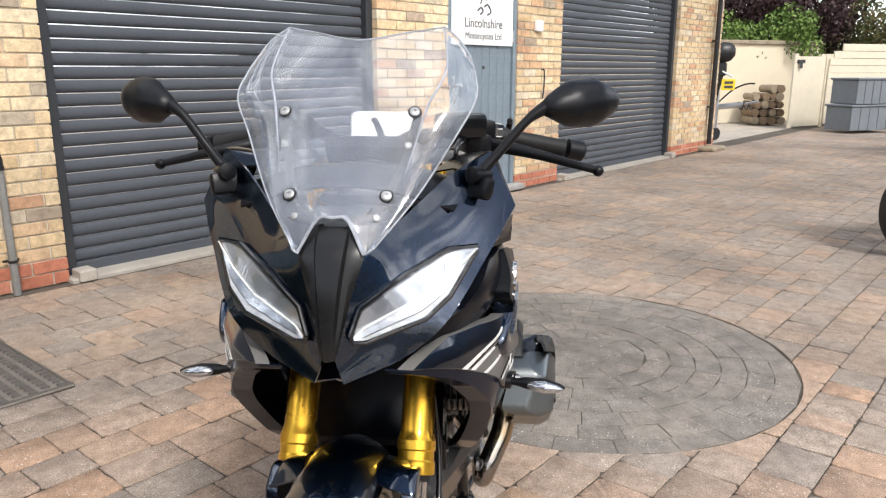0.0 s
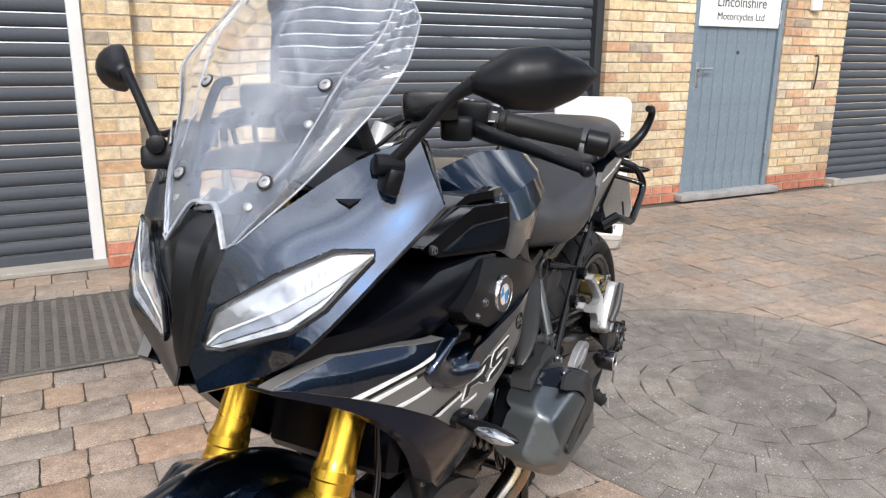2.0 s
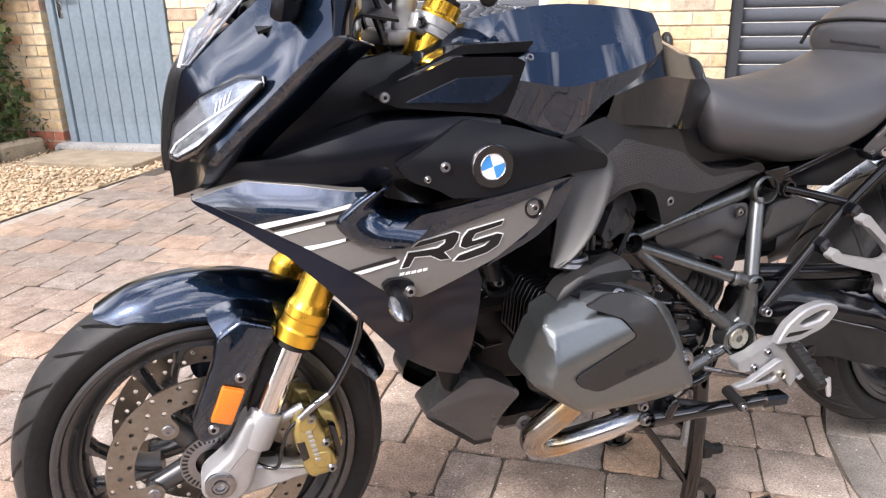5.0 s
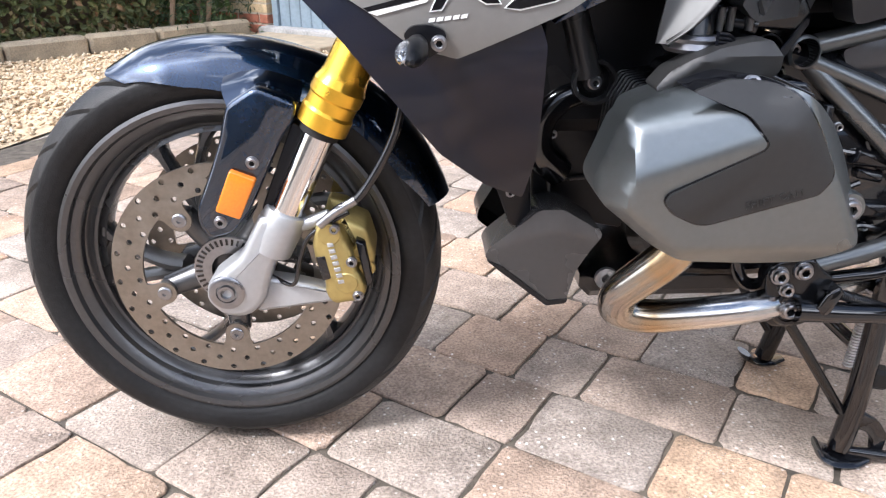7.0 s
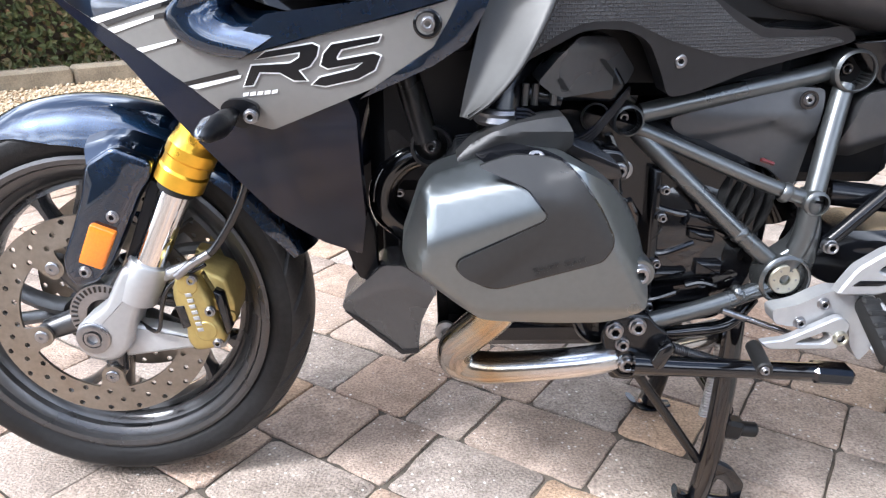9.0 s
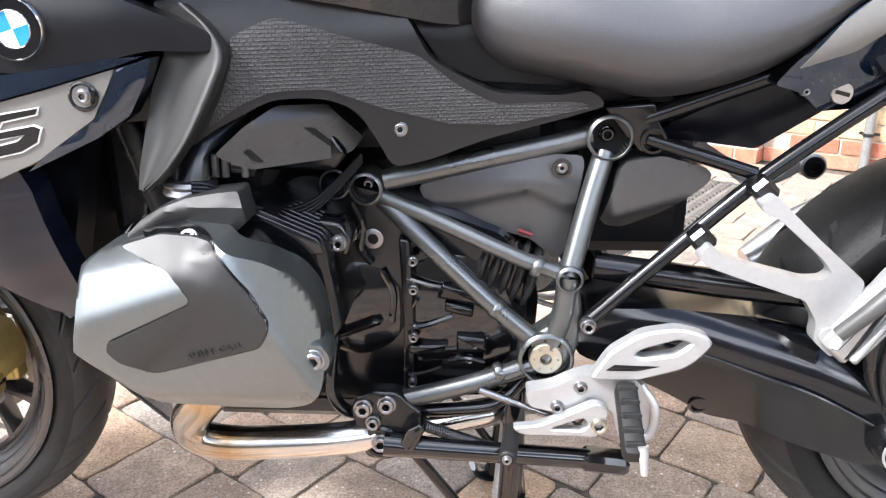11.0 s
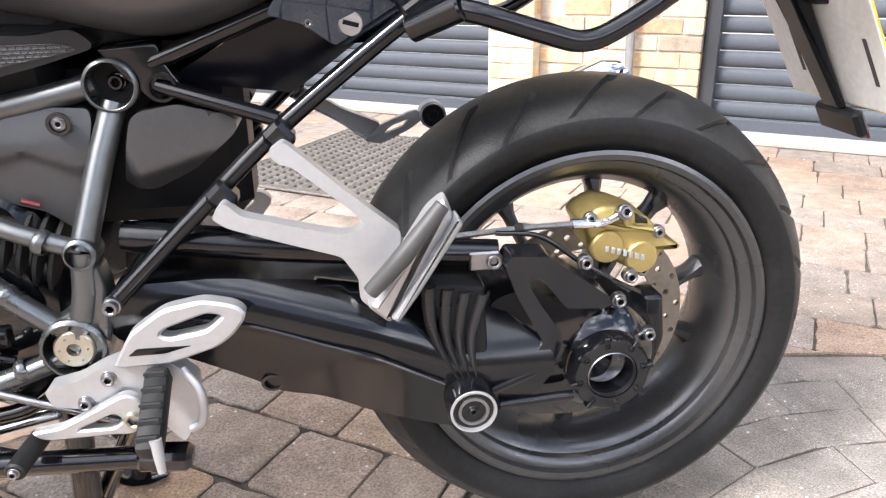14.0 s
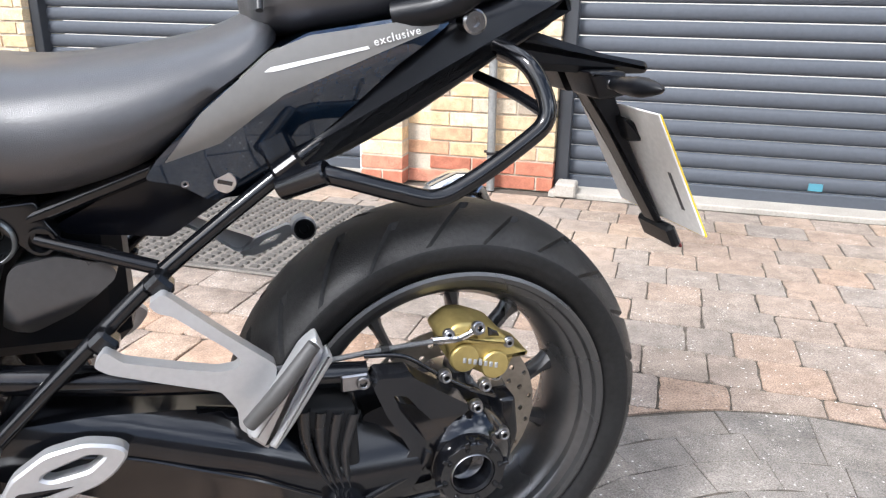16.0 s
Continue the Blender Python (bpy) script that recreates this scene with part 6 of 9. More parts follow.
# handlebar
for sy in B2:
    g0, g1 = Vector((0.448, sy * 0.228, 1.071)), Vector((0.492, sy * 0.370, 1.042))
    d = (g1 - g0).normalized()
    bm = bmesh.new()
    lathe(bm, [(0.019, 0), (0.0195, 0.01), (0.0165, 0.014), (0.0165, 0.125), (0.0185, 0.128), (0.0185, 0.132)], g0, d, 24)
    part("grip", bm, grip_rubber, bike, "ribbed black rubber grip")
    bm = bmesh.new()
    lathe(bm, [(0.012, 0), (0.0195, 0.002), (0.0200, 0.032), (0.017, 0.036), (0.006, 0.036)], g1 - d * 0.012, d, 24)
    part("bar_end", bm, matt_black, bike)
    bm = bmesh.new()
    lathe(bm, [(0.014, -0.01), (0.023, -0.008), (0.0245, 0.0), (0.023, 0.010), (0.016, 0.012)], g0 - d * 0.008, d, 10)
    ring = part("menu_ring", bm, satin_black, bike)
    e1 = d.cross(Vector((0, 0, 1))).normalized()
    e2 = e1.cross(d)
    bm = bmesh.new()
    for k in range(10):
        q = 2 * math.pi * k / 10
        box(bm, g0 - d * 0.008 + (e1 * math.cos(q) + e2 * math.sin(q)) * 0.0238, (0.0022, 0.011, 0.0022))
    tagged(part("ring_mark", bm, white_deco, ring), kind="stuff")
    bm = bmesh.new()
    box(bm, g0 - d * 0.040, (0.050, 0.055, 0.048), Matrix.Rotation(-0.3 * sy, 3, "Z"), bev=0.008, seg=2)
    sw = part("switch_block", bm, matt_black, bike)
    bm = bmesh.new()
    for k in range(3):
        box(bm, g0 - d * (0.028 + 0.010 * k) + Vector((-0.010, 0, 0.0245)), (0.004, 0.005, 0.002))
    tagged(part("switch_marks", bm, white_deco, sw), kind="stuff")
    tube("handlebar", [g0, g0 - d * 0.09, (0.39, sy * 0.10, 1.075), (0.375, sy * 0.06, 1.06)], 0.012, satin_black)
    tube("lever", [(0.412, sy * 0.205, 1.060), (0.385, sy * 0.245, 1.055), (0.365, sy * 0.300, 1.046), (0.350, sy * 0.360, 1.032), (0.340, sy * 0.405, 1.022)], [0.013, 0.012, 0.0095, 0.0075, 0.007], matt_black)
    bm = bmesh.new()
    bmesh.ops.create_icosphere(bm, subdivisions=2, radius=0.0105, matrix=Matrix.Translation((0.340, sy * 0.408, 1.021)))
    part("lever_ball", bm, matt_black, bike)
    bm = bmesh.new()
    box(bm, (0.392, sy * 0.185, 1.062), (0.055, 0.05, 0.036), Matrix.Rotation(-0.35 * sy, 3, "Z"), bev=0.008, seg=2)
    part("lever_mount", bm, matt_black, bike)
    bm = bmesh.new()
    box(bm, (0.350, sy * 0.160, 1.098), (0.062, 0.085, 0.045), Matrix.Rotation(-0.5 * sy, 3, "Z"), bev=0.010, seg=2)
    part("fluid_reservoir", bm, satin_black, bike)
    bm = bmesh.new()
    lathe(bm, [(0.0285, 0), (0.0345, 0.001), (0.0345, 0.010), (0.0325, 0.011), (0.0325, 0.0125), (0.0345, 0.0135), (0.0345, 0.026), (0.0285, 0.027)], fork_at(0.967, sy), fork_at(1.0, sy) - fork_at(0.95, sy), 32, closed_prof=True)
    box(bm, fork_at(0.980, sy) + Vector((-0.030, sy * 0.022, 0.006)), (0.030, 0.016, 0.026), Matrix.Rotation(-0.6 * sy, 3, "Z") @ Matrix.Rotation(0.45, 3, "Y"), bev=0.004, seg=2)
    yc = part("yoke_clamp", bm, alu, bike, "cast aluminium fork clamp")
    bolt(fork_at(0.982, sy) + Vector((-0.031, sy * 0.031, 0.006)), 0.0085, (-0.5, sy * 0.8, 0.1), satin_black, yc)
    bm = bmesh.new()
    lathe(bm, [(0.024, 0), (0.024, 0.008), (0.012, 0.010), (0.012, 0.018), (0.004, 0.019)], fork_at(1.012, sy), fork_at(1.0, sy) - fork_at(0.95, sy), 8)
    part("fork_cap", bm, satin_black, bike)
    for k, (a, b) in enumerate((((0.36, 0.15, 1.075), (0.30, 0.12, 1.01)), ((0.375, 0.12, 1.07), (0.33, 0.06, 0.98)), ((0.355, 0.17, 1.08), (0.29, 0.16, 1.04)))):
        tube("control_cable", [(a[0], sy * a[1], a[2]), (a[0] - 0.045, sy * a[1], a[2] - 0.005), (b[0] - 0.02, sy * b[1], b[2] + 0.02), (b[0], sy * b[1], b[2] - 0.05)], 0.0042, gloss_black)
    tube("bar_riser", [(0.368, sy * 0.068, 1.062), (0.350, sy * 0.060, 1.02), (0.345, sy * 0.055, 0.97)], 0.018, alu)
bm = bmesh.new()
box(bm, (0.345, 0, 0.965), (0.07, 0.19, 0.022), bev=0.008, seg=2)
part("top_yoke", bm, alu, bike)

# tank and its panels
def body(name, secs, mat, label="", parent=None, sub=5, ang=50, lin=False):
    """A symmetric body from half sections: x and points from the lower flank to the crest."""
    bm = bmesh.new()
    rings = []
    for x, pts in secs:
        h = [Vector((x, -y, z)) for y, z in pts] if lin else spline([(x, -y, z) for y, z in pts], 4)
        rings.append(h + [Vector((p.x, -p.y, p.z)) for p in h[-2::-1]])
    cols = [spline([r[i] for r in rings], sub) for i in range(len(rings[0]))]
    rings = [[c[j] for c in cols] for j in range(len(cols[0]))]
    loft(bm, rings)
    return part(name, bm, mat, parent or bike, label, ang)


body("fuel_tank", [(0.335, [(0.160, 0.880), (0.175, 0.905), (0.150, 0.935), (0.10, 0.955), (0, 0.962)]),
                   (0.430, [(0.232, 0.866), (0.244, 0.915), (0.208, 0.948), (0.135, 0.990), (0, 0.986)]),
                   (0.523, [(0.236, 0.830), (0.248, 0.900), (0.226, 0.945), (0.152, 1.006), (0, 0.998)]),
                   (0.590, [(0.236, 0.874), (0.246, 0.910), (0.228, 0.952), (0.165, 1.006), (0, 0.998)]),
                   (0.660, [(0.226, 0.910), (0.234, 0.926), (0.220, 0.958), (0.182, 0.998), (0, 0.990)]),
                   (0.698, [(0.208, 0.932), (0.212, 0.942), (0.200, 0.968), (0.180, 0.990), (0, 0.983)])], blue, "glossy dark blue fuel tank", lin=True, ang=14)
body("tank_rear", [(0.610, [(0.205, 0.835), (0.228, 0.880), (0.220, 0.925), (0.15, 0.965), (0, 0.975)]),
                   (0.690, [(0.200, 0.826), (0.216, 0.900), (0.192, 0.952), (0.14, 0.972), (0, 0.978)]),
                   (0.760, [(0.168, 0.812), (0.192, 0.892), (0.168, 0.928), (0.12, 0.945), (0, 0.952)]),
                   (0.820, [(0.134, 0.800), (0.158, 0.882), (0.138, 0.912), (0.09, 0.924), (0, 0.928)]),
                   (0.875, [(0.090, 0.800), (0.110, 0.848), (0.090, 0.875), (0.05, 0.885), (0, 0.888)])], gloss_black, "gloss black rear tank cover", lin=True, ang=20)
for sy in B2:
    bolt((0.476, sy * 0.220, 0.936), 0.007, (0, sy * 0.75, 0.6), h=0.009)
    bolt((0.500, sy * 0.145, 0.998), 0.006, (0, sy * 0.4, 0.9), h=0.007)
vent_f = lambda x, z: -0.34 * max(0.0, 0.44 - x) - 0.10 * (z - 0.90)
tv = side("tank_vent", [(0.259, 0.898), (0.368, 0.946), (0.444, 0.944), (0.458, 0.937), (0.446, 0.910), (0.428, 0.870), (0.290, 0.882)], 0.200, 0.256, gloss_black, bev=0.006, tilt=vent_f, label="gloss black tank side vent", r=0.004)
side("vent_pane", [(0.300, 0.889), (0.368, 0.919), (0.438, 0.921), (0.424, 0.900), (0.404, 0.886)], 0.250, 0.2605, blue, bev=0.002, tilt=vent_f, r=0.003, parent=tv)
side("vent_slat", [(0.300, 0.918), (0.385, 0.960), (0.484, 0.962), (0.470, 0.948), (0.388, 0.948), (0.295, 0.908)], 0.16, 0.230, gloss_black, bev=0.003, tilt=vent_f)
for sy in B2:
    bolt((0.273, sy * 0.208, 0.897), 0.007, (0, sy, 0))
ramp_f = lambda x, z: ease(x, [0.02, 0.05, 0.10, 0.20, 0.30, 0.40], [-0.160, -0.122, -0.072, -0.026, -0.006, 0.0]) - 7.0 * (z - np.interp(x, [0, 0.15, 0.35], [0.795, 0.810, 0.832])) ** 2
side("fairing_ramp", [(0.028, 0.772), (0.038, 0.788), (0.068, 0.815), (0.130, 0.824), (0.193, 0.845), (0.271, 0.868), (0.374, 0.869), (0.430, 0.862), (0.410, 0.820), (0.285, 0.792), (0.253, 0.776), (0.192, 0.775), (0.085, 0.784), (0.040, 0.770)], 0.17, 0.245, fairing_black, bev=0.004, tilt=ramp_f, label="matt black inner fairing ramp", r=0.010)
side("nose_liner", [(0.080, 0.800), (0.095, 0.860), (0.150, 0.925), (0.300, 0.950), (0.420, 0.930), (0.420, 0.800), (0.250, 0.775), (0.130, 0.778)], 0.126, 0.134, fairing_black, bev=0.002, label="black liner inside the nose fairing")
cov_f = lambda x, z: -1.6 * (max(0.0, z - 0.812)) ** 1.5 - 2.0 * max(0.0, 0.33 - x) ** 2 - 0.35 * max(0.0, x - 0.50) ** 1.3
cov = side("side_cover", [(0.272, 0.812), (0.372, 0.866), (0.440, 0.853), (0.506, 0.832), (0.592, 0.798), (0.592, 0.780), (0.530, 0.782), (0.428, 0.758), (0.347, 0.764), (0.326, 0.778), (0.290, 0.792)], 0.205, 0.263, matt_black, bev=0.006, tilt=cov_f, label="matt black upper side cover", r=0.008)
for sy, cv in zip(B2, cov):
    bm = bmesh.new()
    c = Vector((0.404, sy * 0.260, 0.803))
    lathe(bm, [(0.0302, 0), (0.0302, 0.0055), (0.0285, 0.0075), (0.0185, 0.0072), (0.018, 0.004)], c, (0, sy, 0), 40)
    bd = part("badge", bm, gloss_black, cv, "round badge with blue and white quarters")
    bm = bmesh.new()
    lathe(bm, [(0.0310, 0), (0.0310, 0.006), (0.0295, 0.0082), (0.0288, 0.006)], c, (0, sy, 0), 40, caps=False)
    lathe(bm, [(0.0188, 0.0070), (0.0180, 0.0080), (0.0172, 0.0070)], c, (0, sy, 0), 40, caps=False)
    part("badge_ring", bm, chrome, bd)
    for q in range(4):
        bm = bmesh.new()
        a0 = math.pi / 2 * q + 0.28
        vs = [bm.verts.new(c + Vector((0, sy * 0.0065, 0)))] + [bm.verts.new(c + Vector((0.0175 * math.cos(a0 + math.pi / 2 * k / 8), sy * 0.0065, 0.0175 * math.sin(a0 + math.pi / 2 * k / 8)))) for k in range(9)]
        bm.faces.new(vs)
        part("quarter", bm, rb_blue if q % 2 else rb_white, bd)
    bolt((0.337, sy * (0.2625 + cov_f(0.337, 0.808)), 0.808), 0.0072, (0, sy, 0), parent=cv)
    bolt((0.312, sy * (0.262 + cov_f(0.312, 0.794)), 0.794), 0.005, (0, sy, -0.3), parent=cv)

# lower side fairing: one moulding in grey, blue and black
wing_y = lambda x, z: ease(x, [0.0, 0.08, 0.19, 0.30, 0.46, 0.54], [-0.160, -0.084, -0.024, 0.0, 0.004, -0.008]) - max(0.0, 0.66 - z) ** 1.5 * 0.92 - max(0.0, z - 0.762) * 0.55 * min(1.0, max(0.0, (0.26 - x) / 0.10))
wing = side("side_fairing", [(0.012, 0.764), (0.046, 0.779), (0.085, 0.794), (0.155, 0.790), (0.216, 0.784), (0.234, 0.784), (0.215, 0.770), (0.190, 0.747), (0.194, 0.732), (0.206, 0.719), (0.230, 0.709), (0.263, 0.703), (0.279, 0.707), (0.335, 0.722), (0.430, 0.746), (0.498, 0.765), (0.485, 0.740), (0.471, 0.716), (0.406, 0.673), (0.342, 0.646), (0.297, 0.627), (0.252, 0.638), (0.208, 0.672), (0.148, 0.708), (0.090, 0.737), (0.040, 0.757)], 0.245, 0.266, grey_deco, bev=0.0, tilt=wing_y, label="granite grey lower side fairing", r=0.003)
side("fairing_belly", [(0.011, 0.764), (0.042, 0.757), (0.090, 0.737), (0.148, 0.708), (0.208, 0.672), (0.252, 0.639), (0.297, 0.628), (0.342, 0.647), (0.380, 0.662), (0.388, 0.640), (0.390, 0.505), (0.381, 0.447), (0.335, 0.468), (0.281, 0.512), (0.225, 0.584), (0.176, 0.644), (0.128, 0.691), (0.073, 0.728), (0.018, 0.755)], 0.225, 0.262, belly_black, bev=0.004, tilt=wing_y, label="satin black lower fairing", r=0.004)
strip_f = lambda x, z: wing_y(x, z) - 0.04 * (z - 0.75)

for k, sy in enumerate(B2):
    W = wing[k]
    for name, o, m, h in (
            ("blue_field", [(0.016, 0.764), (0.046, 0.778), (0.085, 0.793), (0.155, 0.789), (0.216, 0.783), (0.232, 0.783), (0.214, 0.770), (0.168, 0.757), (0.090, 0.738), (0.042, 0.757)], blue, 0.0012),
            ("white_stripe", [(0.090, 0.737), (0.168, 0.757), (0.211, 0.768), (0.210, 0.7635), (0.172, 0.753), (0.100, 0.7325)], white_deco, 0.0020),
            ("white_stripe", [(0.113, 0.727), (0.177, 0.744), (0.176, 0.7405), (0.121, 0.723)], white_deco, 0.0020),
            ("white_stripe", [(0.148, 0.708), (0.201, 0.721), (0.200, 0.7175), (0.156, 0.7045)], white_deco, 0.0020),
            ("white_stripe", [(0.208, 0.672), (0.269, 0.686), (0.267, 0.6825), (0.217, 0.669)], white_deco, 0.0020),
            ("dark_stripe", [(0.104, 0.734), (0.172, 0.753), (0.210, 0.7635), (0.209, 0.7585), (0.172, 0.7485), (0.112, 0.730)], gloss_black, 0.0016),
            ("dark_stripe", [(0.177, 0.7445), (0.200, 0.750), (0.199, 0.745), (0.176, 0.7405)], gloss_black, 0.0016),
            ("dark_stripe", [(0.201, 0.7215), (0.212, 0.724), (0.212, 0.719), (0.200, 0.7175)], gloss_black, 0.0016),
            ("dark_stripe", [(0.203, 0.676), (0.264, 0.6915), (0.266, 0.6865), (0.208, 0.6725)], gloss_black, 0.0016)):
        side(name, o, 0.262, 0.266 + h, m, (sy,), 0.0, wing_y, r=0, parent=W)
    side("blue_strip", [(0.262, 0.722), (0.300, 0.748), (0.332, 0.752), (0.366, 0.757), (0.429, 0.765), (0.495, 0.775), (0.528, 0.777), (0.495, 0.766), (0.430, 0.748), (0.335, 0.724), (0.279, 0.708), (0.263, 0.703)], 0.262, 0.2695, blue, (sy,), 0.0015, strip_f, r=0.002, parent=W)
    side("fin_tip", [(0.4985, 0.764), (0.534, 0.776), (0.524, 0.750), (0.506, 0.719), (0.470, 0.696), (0.392, 0.661), (0.406, 0.6725), (0.4715, 0.7155), (0.4855, 0.740)], 0.240, 0.2655, blue, (sy,), 0.001, wing_y, r=0.003, parent=W)
    LIP = ((0.236, 0.784), (0.213, 0.768), (0.191, 0.747), (0.195, 0.730), (0.212, 0.716), (0.240, 0.706), (0.270, 0.703))
    BACK = ((0.274, 0.791), (0.264, 0.780), (0.258, 0.770), (0.262, 0.758), (0.282, 0.750), (0.306, 0.749), (0.336, 0.745))
    rows = [[(x, sy * (0.256 + wing_y(x, 0.74)), z) for x, z in LIP], [(x + 0.002, sy * (0.276 + wing_y(x, 0.74)), z + 0.001) for x, z in LIP]]
    for q, dy in ((0.35, 0.277), (0.70, 0.264), (1.0, 0.238)):
        rows.append([(a[0] + (b[0] - a[0]) * q, sy * (dy + wing_y(a[0] + (b[0] - a[0]) * q, 0.74)), a[1] + (b[1] - a[1]) * q) for a, b in zip(LIP, BACK)])
    bm = bmesh.new()
    patch(bm, rows, 5, 4, 0.003, (0.28, 0, 0.72))
    part("air_guide", bm, blue, W, "glossy blue air guide", angle=50)
    # slanted emblem: two figures, dark with a pale edge
    figs = [[(0.286, 0.7025), (0.297, 0.7105), (0.346, 0.7190), (0.3525, 0.7160), (0.3500, 0.7065), (0.3425, 0.6965), (0.3300, 0.6920), (0.3385, 0.6815), (0.3250, 0.6815), (0.3110, 0.6895), (0.2890, 0.6895), (0.2810, 0.6760), (0.2710, 0.6745), (0.2810, 0.6960), (0.3220, 0.6990), (0.3320, 0.7050), (0.3330, 0.7105)],
            [(0.4170, 0.7275), (0.4140, 0.7215), (0.3760, 0.7135), (0.3705, 0.7055), (0.3715, 0.7025), (0.4090, 0.7095), (0.4160, 0.7070), (0.4100, 0.6930), (0.3920, 0.6835), (0.3580, 0.6760), (0.3440, 0.6775), (0.3520, 0.6845), (0.3890, 0.6935), (0.3980, 0.7005), (0.3610, 0.6940), (0.3540, 0.6975), (0.3575, 0.7090), (0.3660, 0.7185)]]
    for f in figs:
        side("emblem_edge", inset2d(f, -0.0015), 0.262, 0.2678, white_deco, (sy,), 0.0, wing_y, r=0, parent=W)
        side("emblem", f, 0.262, 0.2684, satin_black, (sy,), 0.0, wing_y, r=0, parent=W)
    for j in range(5):
        x0 = 0.268 + j * 0.0080
        side("model_bar", [(x0, 0.6630 + j * 0.0010), (x0 + 0.006, 0.6640 + j * 0.0010), (x0 + 0.007, 0.6678 + j * 0.0010), (x0 + 0.001, 0.6668 + j * 0.0010)], 0.262, 0.2672, white_deco, (sy,), 0.0, wing_y, r=0, parent=W)
    Q = lambda *p: [(x, sy * y, z) for x, y, z in p]
    bm = bmesh.new()
    patch(bm, [Q((0.250, 0.200, 0.812), (0.290, 0.195, 0.812), (0.345, 0.195, 0.795)), Q((0.262, 0.195, 0.785), (0.300, 0.19, 0.780), (0.355, 0.19, 0.768)), Q((0.27, 0.195, 0.758), (0.320, 0.20, 0.745), (0.370, 0.20, 0.745))], 4, 4, 0.003, (0.3, 0, 0.7))
    part("intake_throat", bm, gloss_black, W)
    side("throat_wall", [(0.225, 0.742), (0.228, 0.840), (0.300, 0.850), (0.520, 0.800), (0.520, 0.700), (0.420, 0.690), (0.300, 0.715)], 0.150, 0.158, fairing_black, (sy,), 0.002, parent=W)
    bm = bmesh.new()
    lathe(bm, [(0.0150, 0), (0.0150, 0.0034), (0.0130, 0.0044), (0.0105, 0.0015)], (0.465, sy * 0.2665, 0.739), (0, sy, 0), 26)
    part("bolt_washer", bm, satin_black, W)
    bolt((0.465, sy * 0.2675, 0.739), 0.0080, (0, sy, 0), parent=W)
    # front indicator
    side("indicator_base", [(0.242, 0.652), (0.252, 0.661), (0.270, 0.662), (0.286, 0.656), (0.284, 0.640), (0.268, 0.628), (0.252, 0.634)], 0.262, 0.276, matt_black, (sy,), 0.004, wing_y, r=0.006)
    bolt((0.278, sy * 0.275, 0.645), 0.008, (0, sy, 0))
    bm = bmesh.new()
    rings = []
    for i in range(13):
        t = i / 12
        rr = float(np.interp(t, [0, 0.12, 0.3, 0.6, 0.9, 1], [0.008, 0.009, 0.015, 0.017, 0.010, 0.003])) + (0.0008 if i % 2 else 0)
        c = Vector((0.258 - 0.006 * t, sy * (0.262 + 0.098 * t), 0.647 - 0.006 * t))
        rings.append([c + Vector((math.cos(a) * rr * 0.72, 0, math.sin(a) * rr * 0.72)) for a in [2 * math.pi * j / 16 for j in range(16)]])
    loft(bm, rings)
    ind = part("indicator", bm, matt_black, bike, "front indicator with a clear lens")
    bm = bmesh.new()
    rings = []
    for i in range(9):
        t = i / 8
        rr = float(np.interp(t, [0, 0.15, 0.5, 0.85, 1], [0.002, 0.012, 0.0155, 0.010, 0.002]))
        c = Vector((0.249 - 0.005 * t, sy * (0.290 + 0.066 * t), 0.645 - 0.004 * t))
        rings.append([c + Vector((math.cos(a) * rr * 0.72, 0, math.sin(a) * rr * 0.72)) for a in [2 * math.pi * j / 16 for j in range(16)]])
    loft(bm, rings)
    part("lens", bm, lamp_white, ind, "clear lens")

# knee panels
flat = lambda x, z: 0.0
blade_mat = material("satin_grey_blade", (0.062, 0.062, 0.061), 0.40, 0.8, vary=0.05)
cover_mid = material("mid_grey_cover", (0.076, 0.077, 0.080), 0.31, 0.60, vary=0.07, bump=0.08, bump_scale=900)
knee_y = lambda x, z: ease(x, [0.50, 0.60, 0.68, 0.78, 0.88, 0.96], [-0.006, -0.012, -0.040, -0.082, -0.108, -0.124], 0.03) - 0.25 * max(0.0, z - 0.79) - 0.10 * max(0.0, 0.72 - z)
knee_black = material("satin_black_panel", (0.017, 0.017, 0.0185), 0.36, vary=0.10, bump=0.06, bump_scale=1200, spec=0.30)
kp = side("knee_panel", [(0.522, 0.826), (0.605, 0.848), (0.690, 0.836), (0.775, 0.813), (0.800, 0.765), (0.829, 0.747), (0.875, 0.724), (0.946, 0.720), (0.985, 0.727), (1.005, 0.708), (0.950, 0.692), (0.862, 0.671), (0.799, 0.650), (0.757, 0.643), (0.745, 0.672), (0.722, 0.713), (0.692, 0.727), (0.656, 0.729), (0.635, 0.727), (0.575, 0.697), (0.540, 0.672), (0.585, 0.735), (0.600, 0.783)], 0.195, 0.240, knee_black, bev=0.006, tilt=knee_y, label="black knee panel with a textured field", r=0.014)
for sy, k_ in zip(B2, kp):
    side("grip_field", [(0.602, 0.792), (0.645, 0.812), (0.721, 0.788), (0.788, 0.769), (0.832, 0.734), (0.875, 0.712), (0.971, 0.713), (0.990, 0.706), (0.891, 0.688), (0.824, 0.691), (0.752, 0.712), (0.712, 0.729), (0.692, 0.737), (0.640, 0.737), (0.606, 0.724), (0.570, 0.698), (0.590, 0.735), (0.605, 0.775)], 0.230, 0.2412, panel_tex, (sy,), 0.0, knee_y, "fine textured grip field", r=0.010, parent=k_)
